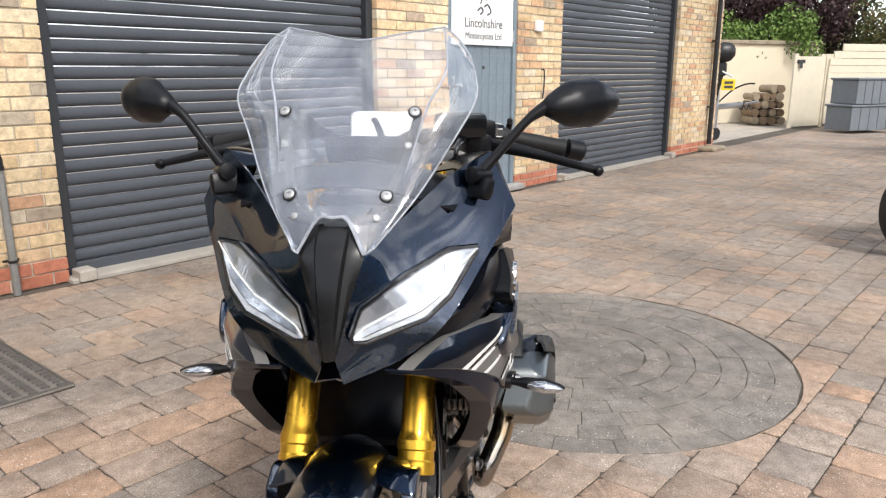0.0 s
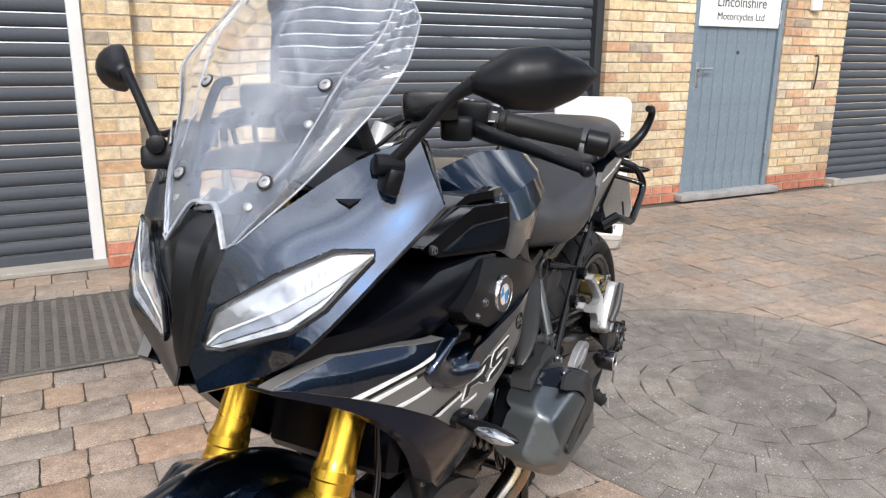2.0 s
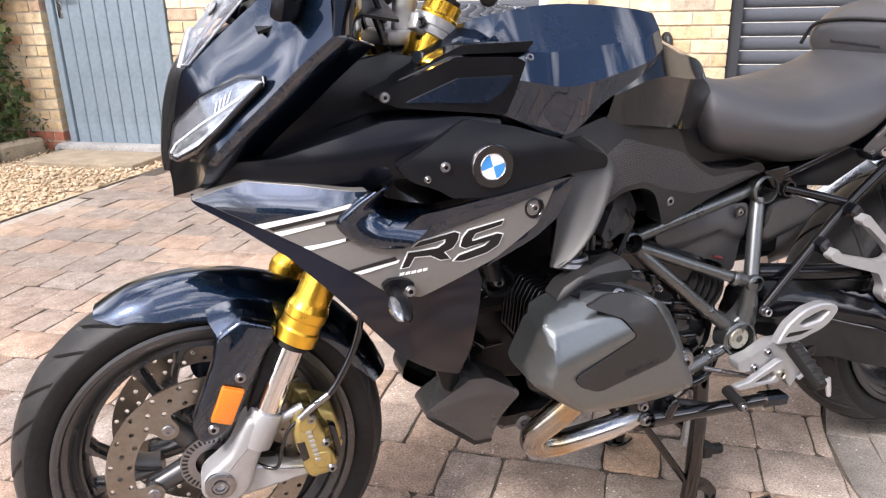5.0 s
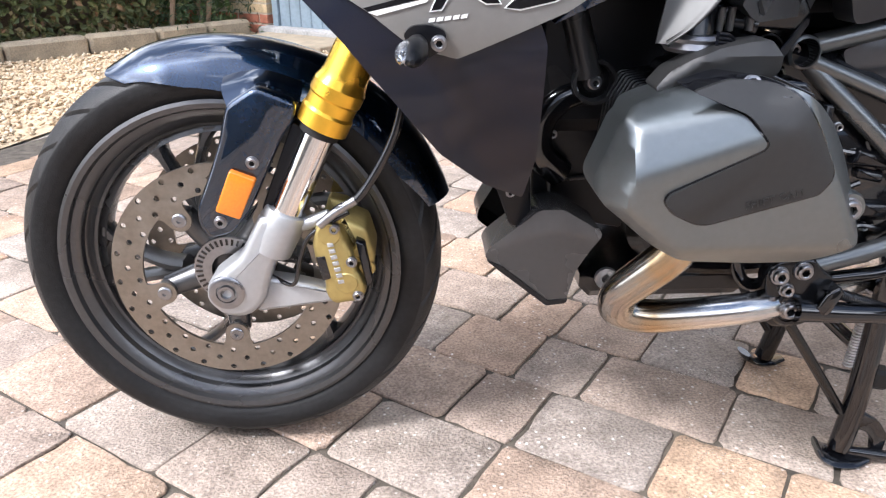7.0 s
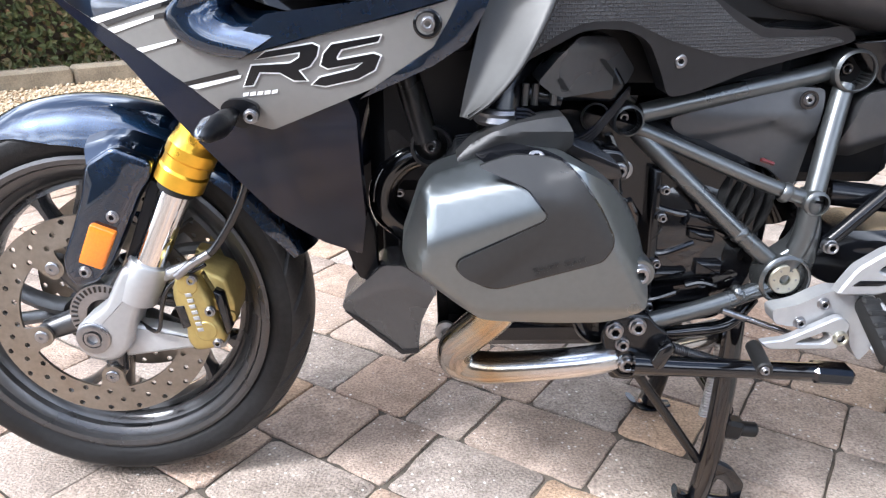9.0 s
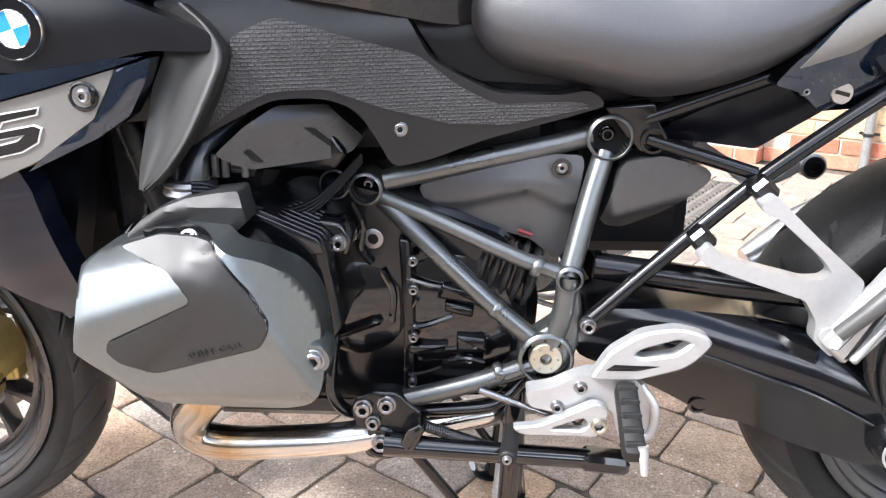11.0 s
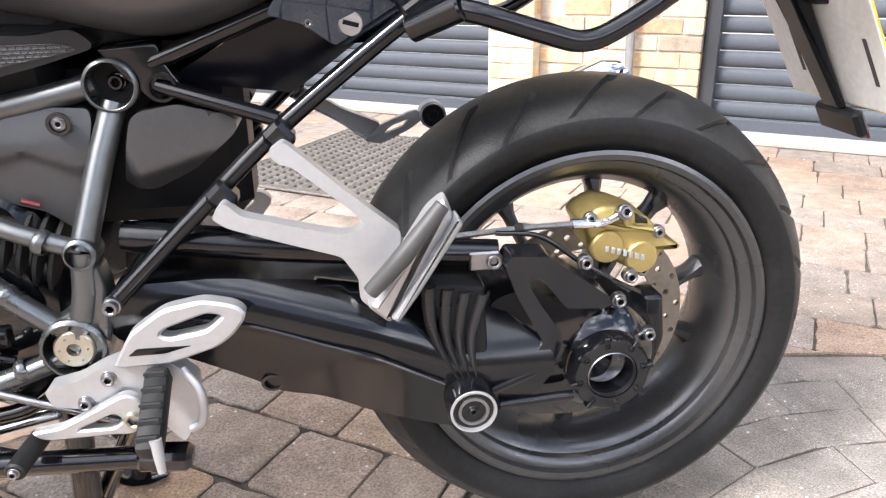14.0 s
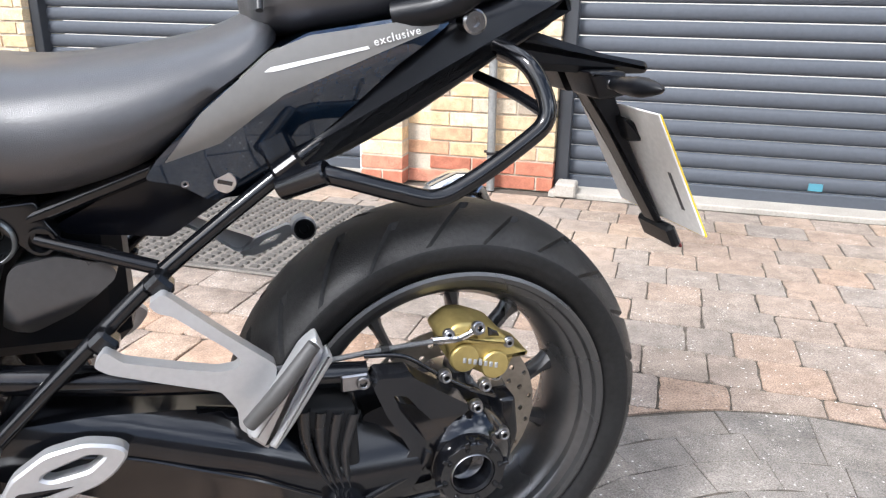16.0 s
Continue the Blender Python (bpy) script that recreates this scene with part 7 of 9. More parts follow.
for sy in B2:
    rows = []
    for xl, zl, yl, xr, zr, yr in ((0.516, 0.820, 0.222, 0.560, 0.826, 0.232), (0.542, 0.800, 0.228, 0.588, 0.803, 0.243), (0.534, 0.772, 0.233, 0.601, 0.778, 0.252), (0.523, 0.745, 0.238, 0.593, 0.751, 0.260),
                                   (0.516, 0.716, 0.243, 0.578, 0.721, 0.267), (0.510, 0.690, 0.248, 0.560, 0.690, 0.271), (0.504, 0.663, 0.252, 0.535, 0.660, 0.270), (0.500, 0.640, 0.254, 0.510, 0.640, 0.262)):
        mixp = lambda t, lift: (xl + (xr - xl) * t, sy * (yl + (yr - yl) * (t + lift)), zl + (zr - zl) * t)
        rows.append([mixp(0, 0), mixp(0.35, -0.25), mixp(0.75, -0.10), mixp(1, 0), (xr + 0.004, sy * (yr - 0.014), zr - 0.002)])
    bm = bmesh.new()
    patch(bm, rows, 5, 4, 0.004, (0.6, 0, 0.72))
    part("knee_trim", bm, blade_mat, bike, "satin black curved fairing end", angle=50)
side("seat_base", [(0.780, 0.835), (0.860, 0.800), (1.150, 0.790), (1.240, 0.800), (1.180, 0.745), (1.060, 0.712), (0.990, 0.705), (0.880, 0.690), (0.780, 0.690)], 0.0, 0.085, matt_black, bev=0.004, label="black seat base", r=0.01)
side("seat_flank", [(0.690, 0.834), (0.775, 0.813), (0.812, 0.757), (0.856, 0.736), (0.960, 0.728), (0.975, 0.742), (0.900, 0.765), (0.860, 0.800), (0.830, 0.836), (0.740, 0.842)], 0.10, 0.215, matt_black, bev=0.006, tilt=knee_y, label="black panel between tank and seat")
for sy in B2:
    bolt((0.767, sy * 0.160, 0.688), 0.0085, (0, sy, 0))
    int_f = lambda x, z: 0.207 - 0.85 * (x - 0.638) - 0.6 * max(0.0, z - 0.706)
    box_ = side("intake_cover", [(0.584, 0.677), (0.610, 0.702), (0.638, 0.720), (0.686, 0.716), (0.720, 0.676), (0.710, 0.660), (0.692, 0.655), (0.616, 0.656), (0.603, 0.662)], -0.060, 0.0, cover_mid, (sy,), 0.004, int_f, "dark grey intake cover", r=0.005, step=0.008)[0]
    # slots are dark inlays on the face, their inner shade put into the colour
    side("slot", [(0.608, 0.677), (0.614, 0.679), (0.626, 0.662), (0.616, 0.665)], -0.004, 0.0008, recess_shade, (sy,), 0.0, int_f, r=0.002, parent=box_)
    side("slot", [(0.663, 0.694), (0.672, 0.693), (0.693, 0.671), (0.687, 0.669)], -0.004, 0.0008, recess_shade, (sy,), 0.0, int_f, r=0.002, parent=box_)
    side("intake_box", [(0.580, 0.664), (0.620, 0.700), (0.680, 0.700), (0.705, 0.660), (0.690, 0.640), (0.600, 0.640)], 0.100, 0.165, satin_black, (sy,), 0.006)

for sy in B2:
    for k in range(4):
        dz = 0.0042 * k
        tube("ribbon_cable", [(0.560, sy * 0.262, 0.650 - dz), (0.578, sy * 0.253, 0.645 - dz), (0.600, sy * 0.235, 0.622 - dz), (0.634, sy * 0.196, 0.602 - dz), (0.664, sy * 0.168, 0.606 - dz), (0.692, sy * 0.147, 0.628 - dz * 0.9), (0.717, sy * 0.132, 0.653 - dz * 0.7)], 0.0024, fairing_black, seg=8)

# seats
def cushion(name, secs, label):
    bm = bmesh.new()
    rings = []
    for x, w, z0, z1, e in secs:
        ring = []
        for j in range(36):
            a = 2 * math.pi * j / 36
            ca, sa = math.cos(a), math.sin(a)
            ring.append(Vector((x - e * sa, w * math.copysign(abs(ca) ** 0.62, ca), (z0 + z1) / 2 + (z1 - z0) / 2 * math.copysign(abs(sa) ** 0.72, sa) - 0.012 * (ca ** 4) * (sa > 0))))
        rings.append(ring)
    cols = [spline([r[i] for r in rings], 5) for i in range(36)]
    loft(bm, [[c[j] for c in cols] for j in range(len(cols[0]))])
    return part(name, bm, seat_mat, bike, label, angle=60)


cushion("rider_seat", [(0.820, 0.050, 0.800, 0.870, 0.0), (0.845, 0.120, 0.775, 0.885, 0.0), (0.880, 0.150, 0.745, 0.880, 0.0), (0.960, 0.168, 0.730, 0.862, 0.0), (1.050, 0.176, 0.712, 0.852, 0.0), (1.120, 0.180, 0.722, 0.856, 0.0), (1.190, 0.176, 0.750, 0.866, 0.0), (1.255, 0.160, 0.800, 0.882, 0.0), (1.310, 0.135, 0.855, 0.905, 0.0), (1.325, 0.06, 0.875, 0.900, 0.0)], "black vinyl rider seat")
cushion("pillion_seat", [(1.290, 0.060, 0.900, 0.935, 0.0), (1.300, 0.125, 0.880, 0.955, 0.0), (1.340, 0.150, 0.874, 0.985, 0.0), (1.420, 0.158, 0.885, 1.000, 0.0), (1.520, 0.150, 0.900, 1.002, 0.0), (1.590, 0.125, 0.915, 0.990, 0.0), (1.630, 0.07, 0.93, 0.965, 0.0)], "black vinyl pillion seat")
tube("seat_piping", [(1.300, -0.150, 0.905), (1.302, -0.12, 0.945), (1.300, -0.05, 0.958), (1.298, 0.05, 0.958), (1.302, 0.12, 0.945), (1.300, 0.150, 0.905)], 0.004, cover_dark)

# frame
for sy in B2:
    P = lambda x, y, z: Vector((x, sy * y, z))
    hi, lo, mid_, piv = P(1.010, 0.092, 0.670), P(0.720, 0.112, 0.610), P(0.966, 0.150, 0.509), P(0.942, 0.150, 0.403)
    bm = bmesh.new()
    pipe(bm, [lo + P(0.02, 0, 0.006), P(0.86, 0.104, 0.641), P(0.94, 0.097, 0.657), hi - P(0.02, 0, 0.001)], 0.0130, 18)
    part("frame_tube", bm, frame_grey, bike, "grey painted tubular frame")
    for pts, r in (([lo + P(0.015, 0.005, -0.012), P(0.80, 0.124, 0.572), P(0.90, 0.145, 0.532), mid_], 0.0100),
                   ([hi - P(0.003, -0.006, 0.02), hi.lerp(mid_, 0.5), mid_], 0.0135),
                   ([mid_, P(0.962, 0.152, 0.465), P(0.952, 0.152, 0.43), piv], 0.0140),
                   ([lo + P(0.018, 0, -0.018), P(0.80, 0.130, 0.535), P(0.88, 0.145, 0.462), piv + P(-0.015, 0, 0.02)], 0.0122),
                   ([piv - P(0.012, 0, 0.014), P(0.85, 0.160, 0.364), P(0.756, 0.166, 0.341), P(0.712, 0.168, 0.337)], 0.0122)):
        tube("frame_tube", pts, r, frame_grey, None, seg=18)
    for c, r, w, m in ((hi, 0.0275, 0.050, frame_grey), (lo, 0.0205, 0.046, frame_grey), (P(0.680, 0.100, 0.612), 0.020, 0.040, satin_black), (mid_, 0.0165, 0.034, frame_grey), (piv, 0.0350, 0.036, frame_grey)):
        bm = bmesh.new()
        lathe(bm, [(r, -w / 2), (r, w / 2 - 0.003), (r - 0.003, w / 2), (r * 0.88, w / 2), (r * 0.86, w / 2 - 0.036), (0.001, w / 2 - 0.037)], c, (0, sy, 0), 36)
        rg_ = part("frame_socket", bm, m, bike)
        bm = bmesh.new()
        lathe(bm, [(r * 0.875, w / 2 - 0.004), (r * 0.865, w / 2 - 0.034), (0.001, w / 2 - 0.034)], c, (0, sy, 0), 30, caps=False)
        part("socket_bore", bm, grip_rubber, rg_)
        bm = bmesh.new()
        lathe(bm, [(r - 0.001, w / 2 - 0.0005), (r - 0.0035, w / 2 + 0.0012), (r * 0.85, w / 2 + 0.0008)], c, (0, sy, 0), 36, caps=False)
        part("socket_lip", bm, frame_grey, rg_)
        if c is piv:
            bm = bmesh.new()
            lathe(bm, [(0.0215, 0.0), (0.0215, 0.013), (0.0195, 0.015), (0.0075, 0.015), (0.007, 0.006)], c, (0, sy, 0), 32)
            part("pivot_bolt", bm, pivot_gold, rg_)
            for k in range(6):
                a = math.pi * 2 * k / 6
                bolt(c + Vector((0.0145 * math.cos(a), sy * 0.014, 0.0145 * math.sin(a))), 0.0018, (0, sy, 0), parent=rg_, h=0.002)
        else:
            bolt(c + Vector((0, sy * (w / 2 - 0.033), 0)), r * 0.36, (0, sy, 0), gloss_black if c is hi else bolt_mat, rg_, h=0.010)
    side("frame_web", [(0.914, 0.424), (0.952, 0.452), (0.962, 0.476), (0.958, 0.498), (0.978, 0.498), (0.984, 0.470), (0.984, 0.430), (0.974, 0.390), (0.955, 0.372)], 0.128, 0.160, frame_grey, (sy,), 0.006, r=0.010)
    for a_, b_, q_ in ((P(0.80, 0.130, 0.535), P(0.88, 0.145, 0.462), 1.0), (piv, P(0.85, 0.160, 0.364), 0.62), (P(0.80, 0.124, 0.572), P(0.90, 0.145, 0.532), 1.28)):
        bm = bmesh.new()
        c_ = a_.lerp(b_, q_)
        dv = (b_ - a_).normalized()
        lathe(bm, [(0.0115, -0.006), (0.0136, -0.003), (0.0138, 0.0), (0.0136, 0.003), (0.0115, 0.006)], c_, dv, 20, caps=False)
        part("weld_collar", bm, frame_grey, bike)
    side("seat_lug", [(1.000, 0.706), (1.060, 0.712), (1.066, 0.690), (1.080, 0.668), (1.050, 0.650), (1.030, 0.670)], 0.085, 0.112, satin_black, (sy,), 0.003)
    bm = bmesh.new()
    lathe(bm, [(0.015, 0), (0.015, 0.026), (0.012, 0.026), (0.011, 0.008)], P(1.060, 0.092, 0.667), (0, sy, 0), 24)
    part("lug_eye", bm, satin_black, bike)
    bolt(P(1.060, 0.102, 0.667), 0.006, (0, sy, 0))
    # rear carrier rails
    tube("rear_rail", [P(0.990, 0.160, 0.453), P(1.09, 0.150, 0.548), P(1.187, 0.142, 0.636), P(1.330, 0.138, 0.745), P(1.420, 0.13, 0.806), P(1.515, 0.13, 0.888)], 0.0095, satin_black, seg=16)
    bolt(P(0.990, 0.168, 0.453), 0.010, (0, sy, 0), h=0.012)
    tube("rail_strut", [P(1.055, 0.108, 0.668), P(1.12, 0.125, 0.650), P(1.175, 0.138, 0.634)], 0.0085, satin_black)
    tube("rail_strut", [P(1.050, 0.102, 0.690), P(1.12, 0.112, 0.718), P(1.195, 0.122, 0.748)], 0.0105, satin_black)
    for x, z in ((1.176, 0.622), (1.114, 0.563)):
        bm = bmesh.new()
        box(bm, P(x, 0.160, z), (0.026, 0.030, 0.028), Matrix.Rotation(-0.75, 3, "Y"), bev=0.005)
        part("rail_lug", bm, satin_black, bike)
    # infill covers inside the frame
    step_f = lambda x, z: -0.007 * min(1.0, max(0.0, (float(np.interp(x, [0.78, 0.86, 0.916, 0.959], [0.578, 0.595, 0.608, 0.586])) - z) / 0.008)) - 0.22 * max(0.0, z - 0.612) - 0.9 * (x - 0.89) ** 2
    f1 = side("frame_cover", [(0.781, 0.608), (0.862, 0.637), (0.937, 0.650), (0.981, 0.646), (0.983, 0.634), (0.963, 0.521), (0.952, 0.515), (0.922, 0.541), (0.855, 0.563), (0.829, 0.574), (0.794, 0.580)], 0.070, 0.116, cover_mid, (sy,), 0.006, step_f, "grey frame cover with a step", r=0.008, step=0.007)[0]
    bm = bmesh.new()
    lathe(bm, [(0.012, 0), (0.012, 0.003), (0.0085, 0.003), (0.008, 0.0)], P(0.955, 0.115, 0.634), (0, sy, 0), 24, closed_prof=True)
    part("bolt_well", bm, gloss_black, f1)
    bolt(P(0.955, 0.114, 0.634), 0.007, (0, sy, 0), parent=f1)
    side("frame_cover", [(1.024, 0.635), (1.032, 0.643), (1.072, 0.650), (1.122, 0.638), (1.131, 0.629), (1.128, 0.619), (1.080, 0.578), (1.037, 0.556), (1.015, 0.555), (1.006, 0.566)], 0.060, 0.121, cover_mid, (sy,), 0.008, lambda x, z: -0.9 * max(0.0, 0.578 - z + 0.30 * (x - 1.03)) - 0.7 * max(0.0, 1.030 - x - 0.25 * (z - 0.56)) - 1.2 * (z - 0.61) ** 2, "grey rear frame cover", r=0.006, step=0.007)
    tube("warning_tag", [P(0.905, 0.118, 0.556), P(0.922, 0.118, 0.550)], 0.003, red_mat2, seg=6)

# engine
mount_black = material("painted_mount", (0.017, 0.0175, 0.019), 0.30, vary=0.12, spec=0.5)
bm = bmesh.new()
o = rounded([(0.560, 0.600), (0.640, 0.640), (0.760, 0.610), (0.900, 0.560), (0.935, 0.470), (0.930, 0.380), (0.890, 0.315), (0.700, 0.300), (0.600, 0.305), (0.540, 0.345), (0.520, 0.460)], 0.02)
shell(bm, o, [(0.115, 0.015), (0.10, 0), (-0.10, 0), (-0.115, 0.015)])
eng = part("engine_case", bm, satin_black, bike, "black engine and gearbox casing")
for sy in B2:
    side("gearbox_cover", [(0.770, 0.545), (0.880, 0.505), (0.905, 0.440), (0.895, 0.360), (0.860, 0.322), (0.775, 0.320)], 0.100, 0.130, gloss_black, (sy,), 0.008, lambda x, z: -1.8 * ((x - 0.820) ** 2 + (z - 0.430) ** 2), parent=eng, step=0.012)
    side("clutch_cover", [(0.640, 0.555), (0.762, 0.550), (0.768, 0.330), (0.650, 0.312), (0.625, 0.360), (0.618, 0.470)], 0.090, 0.126, gloss_black, (sy,), 0.010, lambda x, z: -2.6 * ((x - 0.700) ** 2 + (z - 0.445) ** 2), parent=eng, step=0.010)
    for pts in ([(0.766, 0.495), (0.795, 0.486), (0.826, 0.481)], [(0.778, 0.466), (0.767, 0.446), (0.770, 0.432), (0.786, 0.429), (0.825, 0.444)], [(0.772, 0.376), (0.762, 0.362), (0.780, 0.360), (0.810, 0.370)], [(0.822, 0.380), (0.842, 0.384), (0.866, 0.378)], [(0.822, 0.500), (0.840, 0.470), (0.866, 0.455)]):
        tube("rib", [(x, sy * 0.129, z) for x, z in pts], 0.0042, gloss_black, eng, seg=8)
    for o in ([(0.768, 0.390), (0.812, 0.393), (0.820, 0.406), (0.768, 0.404)], [(0.815, 0.452), (0.850, 0.444), (0.852, 0.458), (0.815, 0.466)], [(0.830, 0.398), (0.868, 0.396), (0.868, 0.416), (0.830, 0.420)], [(0.785, 0.335), (0.870, 0.342), (0.870, 0.352), (0.785, 0.347)], [(0.805, 0.470), (0.862, 0.462), (0.860, 0.480), (0.812, 0.490)]):
        side("casting_pad", o, 0.120, 0.138, satin_black, (sy,), 0.004, parent=eng, r=0.003)
    side("flange", [(0.758, 0.548), (0.772, 0.545), (0.776, 0.440), (0.774, 0.325), (0.760, 0.325), (0.762, 0.440)], 0.110, 0.133, satin_black, (sy,), 0.003, parent=eng, r=0.003)
    side("case_rib", [(0.636, 0.398), (0.690, 0.424), (0.722, 0.437), (0.736, 0.435), (0.728, 0.430), (0.690, 0.413), (0.640, 0.388)], 0.110, 0.136, gloss_black, (sy,), 0.003, parent=eng, r=0.002)
    for pts in ([(0.650, 0.545), (0.668, 0.520), (0.672, 0.490), (0.690, 0.470), (0.688, 0.440)], [(0.700, 0.590), (0.712, 0.560), (0.708, 0.530), (0.722, 0.510)], [(0.735, 0.500), (0.748, 0.470), (0.745, 0.430)]):
        tube("case_web", [(x, sy * 0.119, z) for x, z in pts], 0.0050, gloss_black, eng, seg=8)
    tube("case_hose", [(0.672, sy * 0.135, 0.415), (0.668, sy * 0.150, 0.370), (0.672, sy * 0.155, 0.335), (0.690, sy * 0.150, 0.312), (0.720, sy * 0.140, 0.306)], 0.0085, gloss_black, eng)
    for x, z in ((0.776, 0.482), (0.775, 0.416), (0.772, 0.351), (0.776, 0.520)):
        bolt((x, sy * 0.135, z), 0.0062, (0, sy, 0), parent=eng, h=0.009)
    for x, z in ((0.846, 0.381), (0.700, 0.548), (0.652, 0.528)):
        bolt((x, sy * 0.124, z), 0.0062, (0, sy, 0), parent=eng, h=0.008)
    side("cylinder_lug", [(0.672, 0.590), (0.700, 0.586), (0.712, 0.566), (0.706, 0.546), (0.690, 0.548), (0.684, 0.566)], 0.150, 0.194, gloss_black, (sy,), 0.004, parent=eng)
    bolt((0.697, sy * 0.194, 0.563), 0.0095, (0, sy, 0), parent=eng, h=0.010)
    bm = bmesh.new()
    lathe(bm, [(0.015, 0), (0.015, 0.014), (0.011, 0.016), (0.007, 0.016), (0.007, 0.006)], (0.724, sy * 0.100, 0.541), (0, sy, 0), 24)
    part("filler_plug", bm, bolt_mat, eng)
    # bellows behind the gearbox
    for k in range(5):
        bm = bmesh.new()
        c = Vector((0.862 + 0.015 * k, sy * 0.075, 0.508 - 0.006 * k))
        lathe(bm, [(0.040, -0.007), (0.052, -0.002), (0.052, 0.002), (0.040, 0.007)], c, (1, 0, -0.3), 28)
        part("bellows_fold", bm, grip_rubber, eng)
    # cylinder
    facet = lambda x, z, x0, z0, nx, nz, y0, k: y0 - k * ((x - x0) * nx + (z - z0) * nz)

    def soft_min(v, k=0.0022):
        m_ = min(v)
        return m_ - k * math.log(sum(math.exp((m_ - q) / k) for q in v))

    def cover_y(x, z):
        """Facets of the head cover: face, upper slope, ends, shoulder and belly."""
        return soft_min([0.354 + 0.10 * (z - 0.52), facet(x, z, 0.452, 0.522, -0.40, 0.917, 0.354, 0.50), facet(x, z, 0.458 + (z - 0.51) * 0.22, 0, -1, 0, 0.352, 2.6), facet(x, z, 0, 0.572 + (x - 0.461) * 0.28, 0, 1, 0.330, 2.2),
                         facet(x, z, 0.620, 0.590, 0.838, 0.545, 0.354, 0.42), facet(x, z, 0.640, 0.575, 0.894, 0.447, 0.346, 1.5), facet(x, z, 0, 0.448, 0, -1, 0.346, 1.0), facet(x, z, 0.449, 0.499, -0.62, -0.785, 0.346, 2.2)])

    BAND = [(0.514, 0.607), (0.565, 0.588), (0.586, 0.562), (0.583, 0.555), (0.497, 0.512), (0.494, 0.504), (0.504, 0.492), (0.528, 0.480), (0.540, 0.479), (0.645, 0.510), (0.654, 0.525), (0.655, 0.535), (0.640, 0.565), (0.615, 0.600), (0.602, 0.611), (0.587, 0.615), (0.551, 0.617)]

    def band_y(x, z):
        """The band's own facets, a little proud of the cover."""
        return max(cover_y(x, z) + 0.0016, soft_min([0.3585, facet(x, z, 0.527, 0.499, 0.520, -0.854, 0.3585, 0.40), facet(x, z, 0.612, 0.56, 1, 0.10, 0.3585, 0.38), facet(x, z, 0, 0.585, 0, 1, 0.3560, 0.85)]))

    cy = [(0.528, 0.560), (0.540, 0.605), (0.620, 0.612), (0.690, 0.575), (0.705, 0.470), (0.660, 0.425), (0.560, 0.435), (0.528, 0.480)]
    side("cylinder", cy, 0.10, 0.235, satin_black, (sy,), 0.01, parent=eng, r=0.012)
    for k in range(9):
        side("front_fin", [(0.478, 0.500), (0.486, 0.565), (0.500, 0.590), (0.545, 0.596), (0.545, 0.450), (0.505, 0.452)], 0.118 + 0.0125 * k, 0.1215 + 0.0125 * k, satin_black, (sy,), 0.0015, parent=eng, r=0.004)
    for k in range(8):
        side("cooling_fin", [(0.575, 0.570), (0.590, 0.612), (0.620, 0.611), (0.684, 0.583), (0.690, 0.566), (0.620, 0.560)], 0.150 + 0.0125 * k, 0.1540 + 0.0125 * k, gloss_black, (sy,), 0.0015, parent=eng, r=0.004)
    hc = side("head_cover", [(0.437, 0.512), (0.436, 0.501), (0.442, 0.491), (0.461, 0.475), (0.493, 0.446), (0.512, 0.435), (0.538, 0.427), (0.602, 0.421), (0.659, 0.421), (0.683, 0.432), (0.702, 0.456), (0.703, 0.482), (0.697, 0.515), (0.689, 0.540), (0.672, 0.567), (0.645, 0.590), (0.612, 0.610), (0.560, 0.616), (0.521, 0.603), (0.487, 0.594), (0.466, 0.586), (0.456, 0.574), (0.448, 0.547)],
              -0.052, 0.0, cover_silver, (sy,), 0.005, cover_y, "titanium grey cylinder head cover", r=0.010, step=0.0055)[0]
    bm = bmesh.new()
    shell(bm, rounded([(0.442, 0.505), (0.467, 0.477), (0.515, 0.440), (0.602, 0.427), (0.657, 0.427), (0.696, 0.460), (0.690, 0.520), (0.668, 0.562), (0.612, 0.604), (0.521, 0.598), (0.470, 0.582), (0.452, 0.545)], 0.012), [(sy * 0.225, 0.012), (sy * 0.275, 0.008), (sy * 0.285, 0.014)])
    part("head_flange", bm, satin_black, hc)
    side("band_groove", inset2d(BAND, -0.0020), 0.0, 0.0006, gloss_black, (sy,), 0.0, cover_y, r=0.006, parent=hc, step=0.008)
    side("cover_band", BAND, -0.006, 0.0, cover_dark, (sy,), 0.0012, band_y, "dark grey band of the cover", r=0.006, parent=hc, step=0.0055)
    lettering("lettering", "SHIFT CAM", 0.0105, cover_dark, hc, Matrix.Translation((0.602, sy * (band_y(0.602, 0.506) + 0.0010), 0.5025)) @ Matrix.Rotation(sy * radians(15.3), 4, "Y") @ Matrix.Rotation(radians(90) if sy < 0 else 0, 4, "X") @ (Matrix.Rotation(math.pi, 4, "Z") @ Matrix.Rotation(radians(90), 4, "X") if sy > 0 else Matrix.Identity(4)), depth=0.0006, spacing=1.12)
    bolt((0.576, sy * 0.322, 0.611), 0.0095, (0, sy * 0.75, 0.66), parent=hc)
    bm = bmesh.new()
    lathe(bm, [(0.017, -0.03), (0.018, 0.0), (0.016, 0.006), (0.013, 0.006)], (0.693, sy * 0.325, 0.485), (0, sy, 0), 24)
    part("cover_boss", bm, cover_silver, hc)
    bolt((0.693, sy * 0.330, 0.485), 0.012, (0, sy, 0), parent=hc, h=0.008)
